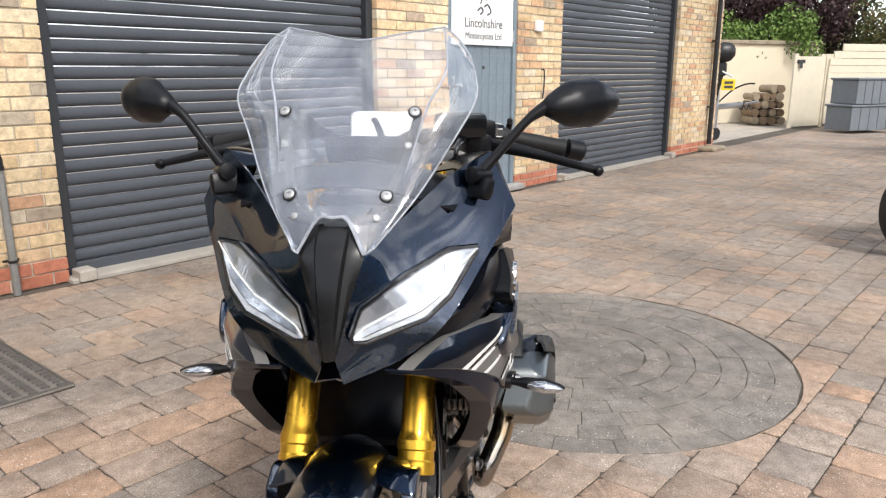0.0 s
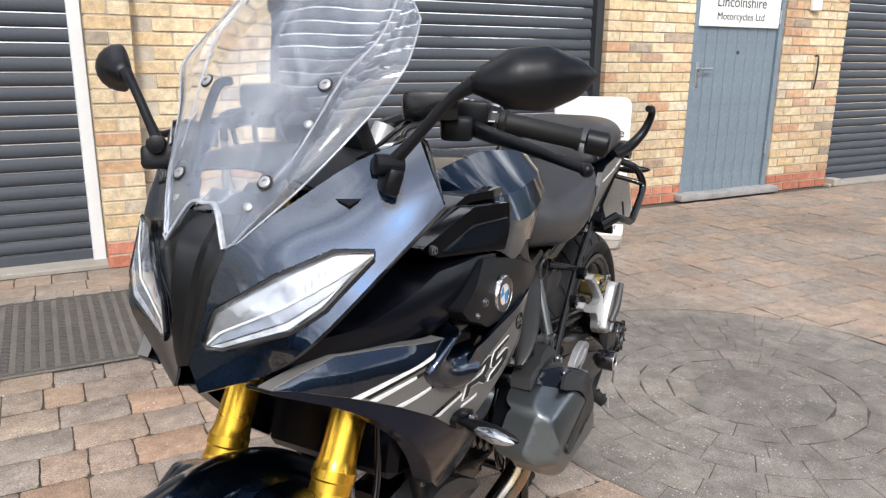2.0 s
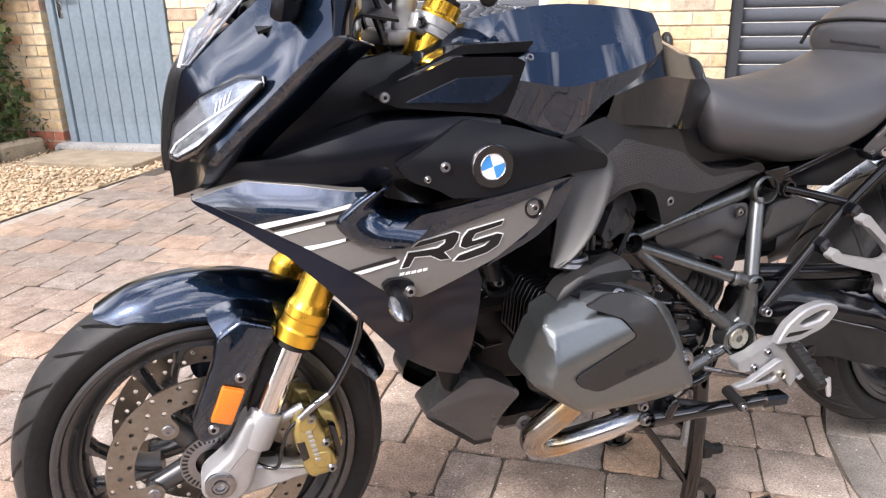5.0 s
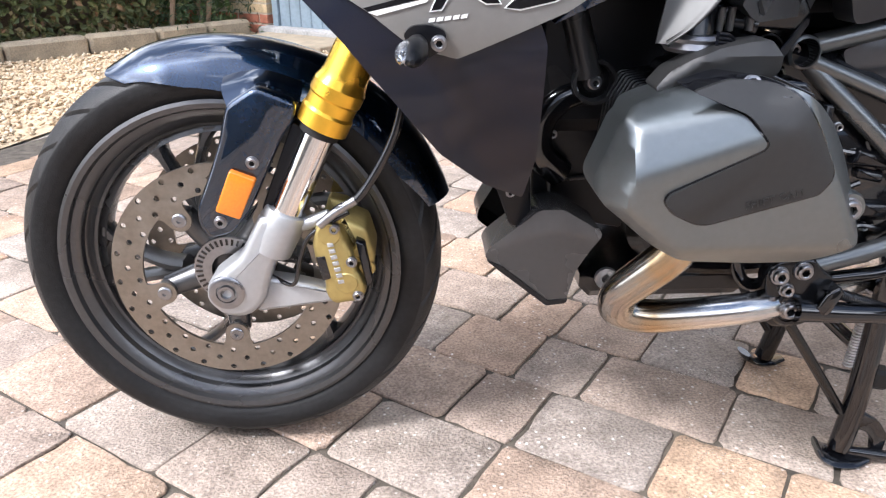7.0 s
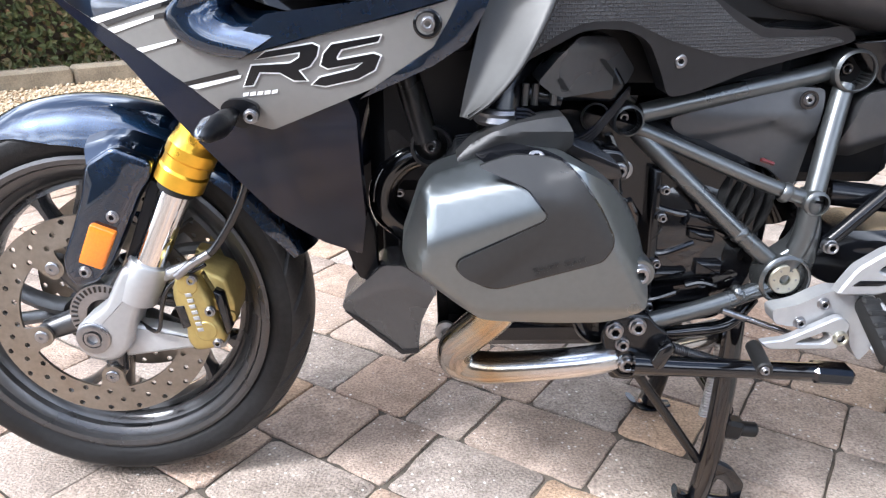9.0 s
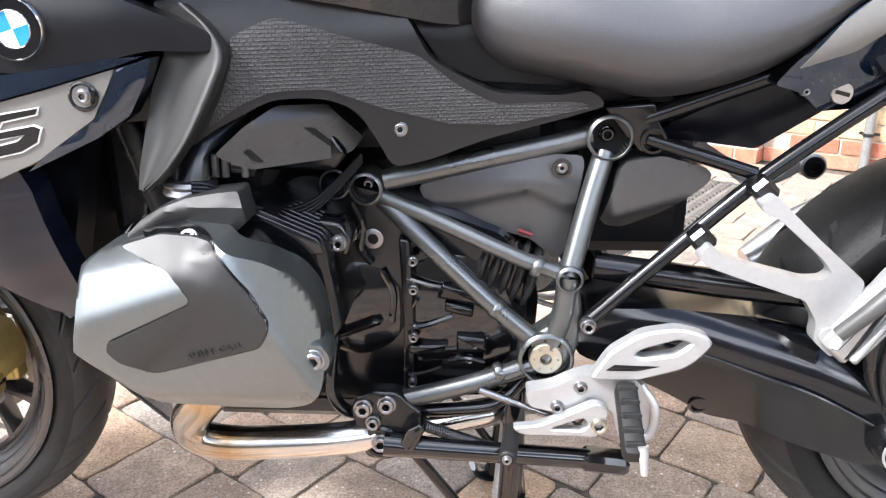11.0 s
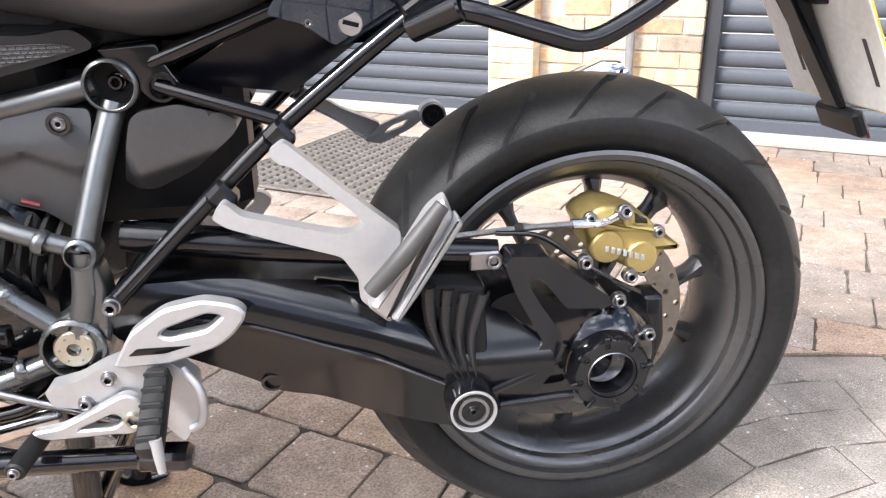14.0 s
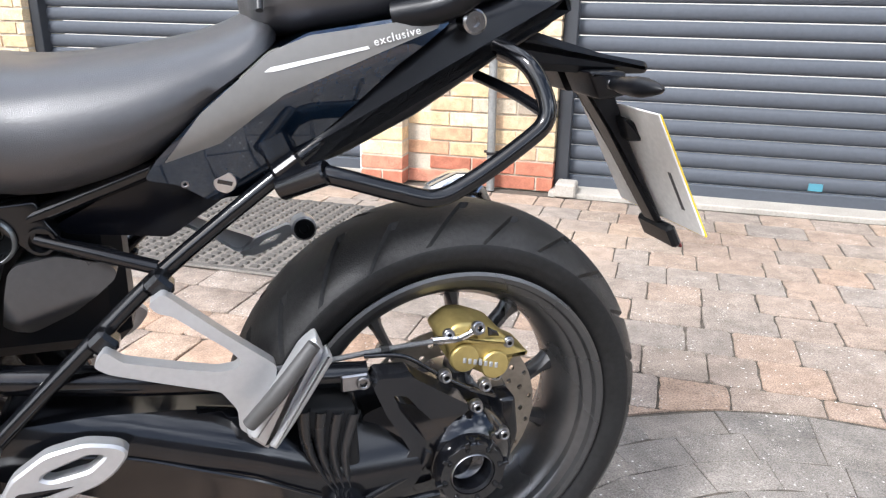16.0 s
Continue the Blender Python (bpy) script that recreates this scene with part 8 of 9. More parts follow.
    plug_f = lambda x, z: -1.0 * max(0.0, z - float(np.interp(x, [0.49, 0.541, 0.599, 0.62], [0.594, 0.6275, 0.633, 0.631]))) - 0.30 * max(0.0, float(np.interp(x, [0.49, 0.541, 0.599, 0.62], [0.594, 0.6275, 0.633, 0.631])) - z)
    side("plug_cover", [(0.495, 0.600), (0.511, 0.616), (0.534, 0.629), (0.560, 0.638), (0.590, 0.643), (0.612, 0.645), (0.620, 0.630), (0.621, 0.615), (0.610, 0.604), (0.563, 0.608), (0.527, 0.594), (0.500, 0.595)], 0.248, 0.286, cover_dark, (sy,), 0.0035, plug_f, "dark grey plug cover", r=0.004, step=0.005)
    tube("throttle_body", [(0.560, sy * 0.200, 0.652), (0.590, sy * 0.205, 0.656), (0.616, sy * 0.205, 0.650)], 0.020, satin_black)
    for x in (0.574, 0.585, 0.606):
        tube("throttle_pin", [(x, sy * 0.226, 0.648), (x + 0.001, sy * 0.226, 0.672)], 0.0042, rim_mat, seg=10)
    bm = bmesh.new()
    lathe(bm, [(0.026, 0), (0.029, 0.004), (0.027, 0.010), (0.029, 0.014), (0.026, 0.018)], (0.545, sy * 0.228, 0.628), (0.05, 0, 1), 28)
    part("intake_clamp", bm, bolt_mat, bike)
    tube("intake_stub", [(0.545, sy * 0.225, 0.62), (0.552, sy * 0.205, 0.67), (0.58, sy * 0.16, 0.70)], 0.025, satin_black)
    # exhaust header
    tube("exhaust_header", [(0.566, sy * 0.250, 0.428), (0.546, sy * 0.242, 0.394), (0.520, sy * 0.226, 0.360), (0.501, sy * 0.212, 0.332), (0.503, sy * 0.204, 0.307), (0.528, sy * 0.200, 0.295), (0.580, sy * 0.195, 0.291), (0.692, sy * 0.178, 0.291), (0.800, sy * 0.13, 0.288), (0.90, sy * 0.08, 0.28)], [0.0240, 0.0240, 0.0238, 0.0232, 0.0225, 0.0220, 0.0212, 0.0208, 0.0205, 0.0205], heat_chrome, None, "bright heat-tinted exhaust header", 22, 8)
    # spoiler scoop before the engine
    scoop_f = lambda x, z: 0.107 + 0.51 * (x - 0.343) + 0.44 * (z - 0.34) - 0.55 * max(0.0, z - float(np.interp(x, [0.34, 0.39, 0.43, 0.48], [0.342, 0.385, 0.405, 0.398])))
    sp_ = side("engine_spoiler", [(0.343, 0.338), (0.347, 0.352), (0.376, 0.388), (0.406, 0.424), (0.432, 0.432), (0.478, 0.409), (0.468, 0.385), (0.456, 0.345), (0.451, 0.284), (0.428, 0.272), (0.362, 0.322)], -0.070, 0.0, cover_mid, (sy,), 0.004, scoop_f, "dark grey engine spoiler scoop", r=0.006, step=0.006)[0]
    side("spoiler_lip", [(0.346, 0.333), (0.362, 0.319), (0.428, 0.269), (0.451, 0.281), (0.453, 0.290), (0.428, 0.279), (0.364, 0.328)], -0.060, 0.0015, matt_black, (sy,), 0.002, scoop_f, r=0.002, parent=sp_, step=0.008)
    bm = bmesh.new()
    lathe(bm, [(0.014, 0), (0.014, 0.006), (0.006, 0.006), (0.006, 0)], (0.488, sy * 0.19, 0.345), (0, sy, 0), 20)
    part("bracket_eye", bm, bolt_mat, bike)
    # engine mount tube and bracket
    tube("mount_tube", [(0.432, sy * 0.120, 0.690), (0.447, sy * 0.122, 0.640), (0.464, sy * 0.124, 0.583)], 0.0165, mount_black)
    bm = bmesh.new()
    lathe(bm, [(0.027, -0.02), (0.027, 0.010), (0.023, 0.010), (0.021, -0.004), (0.013, -0.004), (0.012, 0.006), (0.001, 0.006)], (0.470, sy * 0.124, 0.577), (0, sy, 0), 26)
    part("mount_eye", bm, mount_black, bike)
    bolt((0.470, sy * 0.128, 0.577), 0.009, (0, sy, 0), h=0.010)
    bm = bmesh.new()
    ringplate(bm, [(0.410, 0.596), (0.424, 0.600), (0.442, 0.582), (0.464, 0.560), (0.474, 0.545), (0.440, 0.542), (0.420, 0.550)], [(0.424, 0.566), (0.429, 0.566), (0.430, 0.560), (0.425, 0.559)], sy * 0.108, sy * 0.120, 0.002)
    part("mount_plate", bm, mount_black, bike)
    tube("coolant_hose", [(0.452, sy * 0.108, 0.562), (0.432, sy * 0.110, 0.553), (0.412, sy * 0.111, 0.530), (0.406, sy * 0.111, 0.503), (0.413, sy * 0.110, 0.480), (0.440, sy * 0.104, 0.455)], 0.0195, gloss_black, seg=18)
    side("radiator_shroud", [(0.404, 0.610), (0.404, 0.395), (0.530, 0.372), (0.565, 0.600)], 0.080, 0.094, matt_black, (sy,), 0.003)
    tube("shroud_edge", [(0.420, sy * 0.098, 0.555), (0.424, sy * 0.100, 0.480), (0.428, sy * 0.100, 0.385)], 0.0028, mount_black, seg=8)
    tube("shroud_edge", [(0.424, sy * 0.100, 0.440), (0.455, sy * 0.100, 0.446), (0.490, sy * 0.098, 0.448)], 0.0028, mount_black, seg=8)
    for x, z in ((0.428, 0.506), (0.427, 0.462), (0.432, 0.396)):
        bolt((x, sy * 0.100, z), 0.0060, (0, sy, 0))
    side("radiator_stay", [(0.345, 0.470), (0.385, 0.500), (0.396, 0.470), (0.400, 0.400), (0.390, 0.390), (0.372, 0.395)], 0.12, 0.135, matt_black, (sy,), 0.003)
    bolt((0.372, sy * 0.134, 0.440), 0.0065, (0, sy, 0))
bm = bmesh.new()
box(bm, (0.345, 0, 0.620), (0.08, 0.27, 0.28), Matrix.Rotation(0.25, 3, "Y"), bev=0.015)
part("radiator", bm, fairing_black, bike)
bm = bmesh.new()
box(bm, (0.500, 0, 0.640), (0.22, 0.24, 0.26), bev=0.02)
part("air_box", bm, matt_black, bike)
bm = bmesh.new()
box(bm, (0.72, 0, 0.72), (0.46, 0.16, 0.18), bev=0.02)
part("tank_underside", bm, matt_black, bike)
bm = bmesh.new()
box(bm, (0.60, 0, 0.290), (0.24, 0.20, 0.05), bev=0.015)
part("oil_pan", bm, satin_black, bike)
bm = bmesh.new()
box(bm, (1.03, 0, 0.600), (0.20, 0.10, 0.20), bev=0.02)
part("battery_box", bm, matt_black, bike)
bm = bmesh.new()
box(bm, (0.250, 0, 0.855), (0.18, 0.25, 0.16), bev=0.03)
part("front_carrier", bm, fairing_black, bike)
bm = bmesh.new()
rod(bm, (0.93, 0.06, 0.64), (1.03, 0.06, 0.42), 0.034, seg=20)
part("shock_absorber", bm, satin_black, bike)

# swingarm and final drive, on the left
arm_mid = lambda x: float(np.interp(x, [1.0, 1.12, 1.27, 1.36], [0.440, 0.416, 0.373, 0.334]))
arm_f = lambda x, z: ease(x, [0.98, 1.12, 1.28, 1.40], [-0.032, -0.028, -0.004, 0.0]) - 12.0 * max(0.0, z - arm_mid(x) - 0.012) ** 2 - 0.30 * max(0.0, arm_mid(x) - z)
side("swingarm", [(0.985, 0.470), (1.090, 0.468), (1.190, 0.458), (1.318, 0.434), (1.400, 0.415), (1.470, 0.360), (1.440, 0.305), (1.352, 0.262), (1.257, 0.288), (1.200, 0.312), (1.150, 0.316), (1.128, 0.330), (1.085, 0.354), (1.040, 0.378), (0.976, 0.405)], 0.095, 0.192, satin_black, L, 0.012, arm_f, "black single-sided swingarm", r=0.02, step=0.010)
rbt = side("rubber_boot", [(1.312, 0.456), (1.345, 0.456), (1.382, 0.450), (1.388, 0.345), (1.374, 0.336), (1.340, 0.395), (1.316, 0.440)], 0.12, 0.184, recess_shade, L, 0.004, label="folded rubber boot", r=0.004)[0]
for k in range(4):
    bm = bmesh.new()
    rows = []
    for q in range(13):
        t = q / 12
        xc = float(np.interp(t, [0, 0.45, 1], [1.320 + 0.020 * k, 1.333 + 0.0145 * k, 1.352 + 0.008 * k])) - 0.010 * math.sin(math.pi * t)
        wd = float(np.interp(t, [0, 0.5, 1], [0.0085, 0.0062, 0.0035]))
        zc = 0.456 - 0.004 * k - 0.116 * t
        rows.append([(xc - wd, -0.180, zc), (xc - wd * 0.6, -0.189, zc), (xc, -0.1915, zc), (xc + wd * 0.8, -0.1885, zc), (xc + wd, -0.180, zc)])
    patch(bm, rows, 1, 2, 0.002, (1.35, 0, 0.40), smooth=False)
    part("fold", bm, mount_black, rbt, angle=60)
tube("swingarm_seam", [(1.05, -0.165, 0.432), (1.127, -0.166, 0.416), (1.20, -0.178, 0.394), (1.262, -0.189, 0.375), (1.335, -0.192, 0.338)], 0.0022, satin_black, seg=6)
tube("drive_rib", [(1.388, -0.196, 0.325), (1.425, -0.190, 0.336), (1.462, -0.186, 0.350), (1.474, -0.185, 0.372)], 0.0045, satin_black, seg=8)
side("drive_housing", [(1.395, 0.415), (1.440, 0.430), (1.500, 0.410), (1.590, 0.390), (1.606, 0.330), (1.585, 0.270), (1.530, 0.250), (1.440, 0.262), (1.370, 0.290), (1.380, 0.36)], 0.060, 0.168, gloss_black, L, 0.020, lambda x, z: -2.2 * ((x - 1.47) ** 2 + (z - 0.34) ** 2), "black final drive housing", r=0.02, step=0.010)
bm = bmesh.new()
lathe(bm, [(0.084, 0.0), (0.076, 0.040), (0.062, 0.060), (0.0475, 0.068), (0.0475, 0.085), (0.044, 0.092), (0.031, 0.092), (0.028, 0.080), (0.026, 0.010), (0.001, 0.008)], (1.533, -0.100, 0.330), (0, -1, 0), 48)
fd = part("final_drive", bm, gloss_black, bike, "black final drive hub with a hollow axle")
for k in range(8):
    a = 2 * math.pi * k / 8 + 0.2
    bm = bmesh.new()
    box(bm, (1.533 + 0.0462 * math.cos(a), -0.1885, 0.330 + 0.0462 * math.sin(a)), (0.009, 0.012, 0.006), Matrix.Rotation(-a, 3, "Y"), bev=0.001)
    part("nut_tooth", bm, satin_black, fd)
    bolt((1.533 + 0.0385 * math.cos(a), -0.191, 0.330 + 0.0385 * math.sin(a)), 0.0042, (0, -1, 0), satin_black, fd)
bm = bmesh.new()
lathe(bm, [(0.0265, 0.020), (0.0285, 0.075), (0.0295, 0.0915), (0.0285, 0.0925)], (1.533, -0.100, 0.330), (0, -1, 0), 40, caps=False)
part("axle_bore", bm, bolt_mat, fd)
bm = bmesh.new()
lathe(bm, [(0.0268, 0.062), (0.020, 0.056), (0.010, 0.054), (0.001, 0.054)], (1.533, -0.100, 0.330), (0, -1, 0), 32, caps=False)
part("bore_cup", bm, rim_mat, fd, "turned hollow of the axle")
bm = bmesh.new()
lathe(bm, [(0.029, -0.05), (0.029, 0.0), (0.0275, 0.003), (0.024, 0.003), (0.023, 0.0), (0.012, 0.001), (0.001, 0.002)], (1.364, -0.215, 0.315), (0, -1, 0), 40)
lc = part("link_cap", bm, satin_black, bike)
bm = bmesh.new()
lathe(bm, [(0.0185, 0.0005), (0.0175, 0.0030), (0.0140, 0.0030), (0.0130, 0.0005)], (1.364, -0.215, 0.315), (0, -1, 0), 32, caps=False)
part("cap_ring", bm, bolt_mat, lc)
bolt((1.364, -0.2155, 0.315), 0.007, (0, -1, 0), satin_black, lc)
bm = bmesh.new()
lathe(bm, [(0.0270, 0.0025), (0.0262, 0.0042), (0.0238, 0.0042), (0.0230, 0.0)], (1.364, -0.215, 0.315), (0, -1, 0), 40, caps=False)
part("link_ring", bm, alu, bike)
drive_grey = material("satin_drive_grey", (0.0075, 0.0080, 0.0098), 0.20, vary=0.08, spec=0.5)
side("torque_arm", [(1.404, 0.473), (1.411, 0.485), (1.4525, 0.482), (1.4915, 0.451), (1.5365, 0.416), (1.530, 0.404), (1.478, 0.415), (1.4455, 0.456), (1.428, 0.460), (1.4375, 0.436), (1.473, 0.384), (1.469, 0.360), (1.3815, 0.326), (1.3715, 0.336), (1.4435, 0.366), (1.4500, 0.378), (1.419, 0.435)], 0.145, 0.186, drive_grey, L, 0.004, lambda x, z: -0.30 * max(0.0, x - 1.46), "black forked drive bracket", r=0.004, step=0.008)
tube("drive_rib", [(1.40, -0.186, 0.300), (1.45, -0.182, 0.300), (1.49, -0.182, 0.302)], 0.006, satin_black)
bm = bmesh.new()
lathe(bm, [(0.013, -0.004), (0.013, 0.002), (0.0095, 0.0025), (0.009, -0.003), (0.001, -0.0035)], (1.141, -0.1435, 0.331), (0, -1, -0.28), 24)
part("drain_hole", bm, gloss_black, bike)
tube("torque_strut", [(1.00, -0.12, 0.512), (1.15, -0.135, 0.497), (1.30, -0.145, 0.483), (1.402, -0.15, 0.476)], [0.017, 0.018, 0.016, 0.016], satin_black, None, "black torque strut")
bm = bmesh.new()
box(bm, (1.385, -0.165, 0.474), (0.034, 0.006, 0.022), bev=0.002)
part("strut_clip", bm, bolt_mat, bike)
bolt((1.395, -0.163, 0.474), 0.011, (0, -1, 0), h=0.010)
rc = side("rear_caliper", [(1.508, 0.496), (1.533, 0.514), (1.556, 0.512), (1.592, 0.497), (1.604, 0.484), (1.618, 0.468), (1.642, 0.455), (1.614, 0.452), (1.610, 0.436), (1.594, 0.425), (1.576, 0.430), (1.556, 0.442), (1.534, 0.446), (1.522, 0.458), (1.519, 0.474)], 0.055, 0.120, caliper_gold, L, 0.006, label="gold rear brake caliper", r=0.008)[0]
for x, z in ((1.542, 0.464), (1.586, 0.448)):
    bm = bmesh.new()
    lathe(bm, [(0.0205, 0), (0.0205, 0.008), (0.0185, 0.0105), (0.001, 0.0112)], (x, -0.116, z), (0, -1, 0), 26)
    part("piston_housing", bm, caliper_gold, rc)
for k in range(7):
    x, z = 1.541 + 0.0076 * k, 0.4625 - 0.0022 * k
    side("maker_bar", [(x - 0.0022, z + 0.004), (x + 0.0022, z + 0.0034), (x + 0.0018, z - 0.004), (x - 0.0026, z - 0.0034)], 0.118, 0.1282, alu, L, 0.0004, r=0, parent=rc)
side("caliper_rib", [(1.530, 0.500), (1.556, 0.492), (1.598, 0.486), (1.600, 0.478), (1.556, 0.484), (1.531, 0.489)], 0.10, 0.128, caliper_gold, L, 0.003, parent=rc, r=0.003)
side("caliper_web", [(1.556, 0.505), (1.566, 0.508), (1.572, 0.486), (1.562, 0.484)], 0.10, 0.1265, caliper_gold, L, 0.002, parent=rc, r=0.002)
side("pad_slot", [(1.575, 0.503), (1.590, 0.495), (1.592, 0.489), (1.576, 0.491)], 0.10, 0.1215, gloss_black, L, 0.001, parent=rc, r=0.001)
for p in ((1.520, 0.500), (1.590, 0.430), (1.606, 0.478)):
    bolt((p[0], -0.121, p[1]), 0.008, (0, -1, 0), parent=rc)
hose_grey = material("braided_hose", (0.16, 0.16, 0.16), 0.4, 0.6, vary=0.3, scale=300)
tube("rear_brake_hose", [(1.289, -0.150, 0.498), (1.340, -0.146, 0.497), (1.424, -0.138, 0.499), (1.500, -0.130, 0.498)], 0.0036, hose_grey, None, "braided steel brake hose", seg=10)
tube("hose_fitting", [(1.494, -0.130, 0.498), (1.512, -0.129, 0.497), (1.530, -0.128, 0.496), (1.548, -0.127, 0.502), (1.558, -0.127, 0.510)], [0.0058, 0.0056, 0.0045, 0.0045, 0.0060], chrome, seg=10)
bolt((1.558, -0.128, 0.508), 0.0095, (0, -1, 0.3), h=0.010)
tube("hose_clip", [(1.424, -0.138, 0.499), (1.434, -0.137, 0.499)], 0.0062, grip_rubber, seg=10)
tube("sensor_cable", [(1.40, -0.15, 0.500), (1.45, -0.155, 0.495), (1.50, -0.155, 0.460), (1.54, -0.155, 0.435), (1.58, -0.14, 0.41)], 0.003, gloss_black)
for p in ((1.503, 0.462), (1.558, 0.441), (1.547, 0.411), (1.587, 0.363)):
    bolt((p[0], -0.158, p[1]), 0.009, (0, -1, 0), h=0.010)
side("disc_guard", [(1.590, 0.400), (1.615, 0.400), (1.622, 0.340), (1.605, 0.280), (1.590, 0.285)], 0.10, 0.135, satin_black, L, 0.006)
bm = bmesh.new()
rod(bm, (1.30, 0.195, 0.400), (1.39, 0.205, 0.440), 0.026, 0.052, 28)
rod(bm, (1.39, 0.205, 0.440), (1.62, 0.215, 0.562), 0.054, 0.060, 36)
sil = part("silencer", bm, steel_mat, bike, "steel silencer on the far side")
bm = bmesh.new()
lathe(bm, [(0.064, 0), (0.062, 0.05), (0.050, 0.075), (0.030, 0.078), (0.028, 0.02)], (1.62, 0.215, 0.562), (0.42, 0.015, 0.22), 36)
part("silencer_tip", bm, chrome, sil)

# footrests
for sy in B2:
    P = lambda x, y, z: Vector((x, sy * y, z))
    pm = alu
    NEAR = [(1.164, 0.612), (1.180, 0.624), (1.235, 0.573), (1.292, 0.524), (1.290, 0.506), (1.290, 0.470), (1.288, 0.447), (1.270, 0.428), (1.246, 0.450), (1.246, 0.474), (1.230, 0.500), (1.170, 0.520), (1.119, 0.538), (1.104, 0.549), (1.117, 0.566), (1.133, 0.550), (1.180, 0.537), (1.227, 0.525), (1.247, 0.526), (1.255, 0.534), (1.241, 0.551), (1.186, 0.598), (1.174, 0.601)]
    FAR = [(1.164, 0.612), (1.180, 0.624), (1.240, 0.586), (1.296, 0.562), (1.296, 0.545), (1.270, 0.540), (1.236, 0.566), (1.174, 0.601)]
    h = side("pillion_hanger", NEAR if sy < 0 else FAR, 0.172, 0.192, pm, (sy,), 0.0060, flat, "cast aluminium pillion footrest hanger", r=0.006, step=0.010)[0]
    if sy < 0:
        side("peg_bracket", [(1.252, 0.450), (1.276, 0.428), (1.298, 0.462), (1.345, 0.540), (1.336, 0.566), (1.318, 0.552)], 0.190, 0.218, pm, (sy,), 0.010, parent=h)
        side("peg_edge", [(1.276, 0.440), (1.284, 0.434), (1.304, 0.462), (1.352, 0.538), (1.346, 0.548)], 0.200, 0.224, pm, (sy,), 0.004, parent=h, r=0.003)
        tube("pillion_peg", [P(1.256, 0.226, 0.474), P(1.290, 0.231, 0.513), P(1.330, 0.228, 0.562)], [0.0085, 0.0100, 0.0080], peg_rubber, h, "grey rubber pillion footrest")
        bm = bmesh.new()
        lathe(bm, [(0.011, 0), (0.011, 0.004), (0.009, 0.005), (0.001, 0.005)], P(1.262, 0.192, 0.457), (0, sy, 0), 20)
        part("peg_pin", bm, pm, h)
    else:
        bm = bmesh.new()
        ringplate(bm, [(1.270, 0.535), (1.300, 0.560), (1.352, 0.580), (1.362, 0.566), (1.340, 0.550), (1.296, 0.530)], [(1.300, 0.544), (1.312, 0.556), (1.340, 0.566), (1.330, 0.554)], 0.176, 0.190, 0.002)
        part("peg_arm", bm, pm, h)
        bm = bmesh.new()
        lathe(bm, [(0.020, -0.014), (0.020, 0.010), (0.016, 0.012), (0.012, 0.012), (0.011, 0.004), (0.001, 0.004)], (1.374, 0.180, 0.571), (0, -1, 0), 24)
        part("peg_eye", bm, pm, h)
        bm = bmesh.new()
        lathe(bm, [(0.0165, 0.0), (0.0165, 0.0135), (0.0145, 0.0150), (0.008, 0.0150), (0.007, 0.010)], (1.374, 0.180, 0.571), (0, -1, 0), 24)
        part("peg_bush", bm, matt_black, h)
    # rider's footrest plate with heel guard
    hp = side("footrest_plate", [(0.916, 0.374), (0.949, 0.381), (0.973, 0.394), (0.992, 0.401), (1.042, 0.399), (1.069, 0.372), (1.067, 0.327), (1.047, 0.296), (1.030, 0.320), (1.022, 0.352), (0.990, 0.356), (0.949, 0.349), (0.922, 0.354)], 0.170, 0.196, alu, (sy,), 0.003, flat, "cast aluminium footrest plate", r=0.006)[0]
    bm = bmesh.new()
    ringplate(bm, [(0.990, 0.398), (1.012, 0.436), (1.048, 0.461), (1.088, 0.468), (1.120, 0.460), (1.131, 0.449), (1.116, 0.428), (1.098, 0.414), (1.045, 0.398)], [(1.040, 0.433), (1.050, 0.440), (1.090, 0.453), (1.106, 0.449), (1.088, 0.434), (1.050, 0.428)], sy * 0.188, sy * 0.206)
    part("heel_guard", bm, alu, hp)
    side("heel_slot", [(1.008, 0.412), (1.018, 0.420), (1.072, 0.419), (1.044, 0.412)], 0.190, 0.2066, satin_black, (sy,), 0.0004, parent=hp, r=0.002)
    for x, z, r in ((0.982, 0.383, 0.0085), (0.955, 0.356, 0.0085), (1.004, 0.341, 0.0125)):
        bolt(P(x, 0.194, z), r, (0, sy, 0), parent=hp, h=0.009 if r < 0.01 else 0.024, mat=pivot_gold if r > 0.012 else None)
    bm = bmesh.new()
    lean = Matrix.Rotation(-sy * 0.50, 3, "X")
    box(bm, P(1.034, 0.240, 0.366), (0.026, 0.096, 0.026), lean, bev=0.008, seg=2)
    for k in range(5):
        box(bm, P(1.034, 0.240, 0.366) + lean @ Vector((0, sy * (-0.036 + 0.018 * k), 0.0125)), (0.0245, 0.008, 0.007), lean, bev=0.003)
    part("footpeg", bm, grip_rubber, hp, "black rubber footpeg")
    tube("feeler", [P(1.042, 0.280, 0.360), P(1.044, 0.284, 0.340), P(1.045, 0.286, 0.326)], [0.006, 0.005, 0.004], alu, hp)
    tube("spring_clip", [P(1.055, 0.19, 0.385), P(1.072, 0.20, 0.360), P(1.070, 0.20, 0.325), P(1.058, 0.20, 0.315)], 0.005, alu, hp)
    bm = bmesh.new()
    ringplate(bm, [(0.898, 0.334), (0.932, 0.338), (0.981, 0.362), (0.999, 0.372), (1.017, 0.361), (1.010, 0.336), (1.003, 0.322), (0.981, 0.324), (0.913, 0.323)], [(0.946, 0.333), (0.986, 0.350), (0.994, 0.340), (0.984, 0.332)], sy * 0.200, sy * 0.212, 0.002)
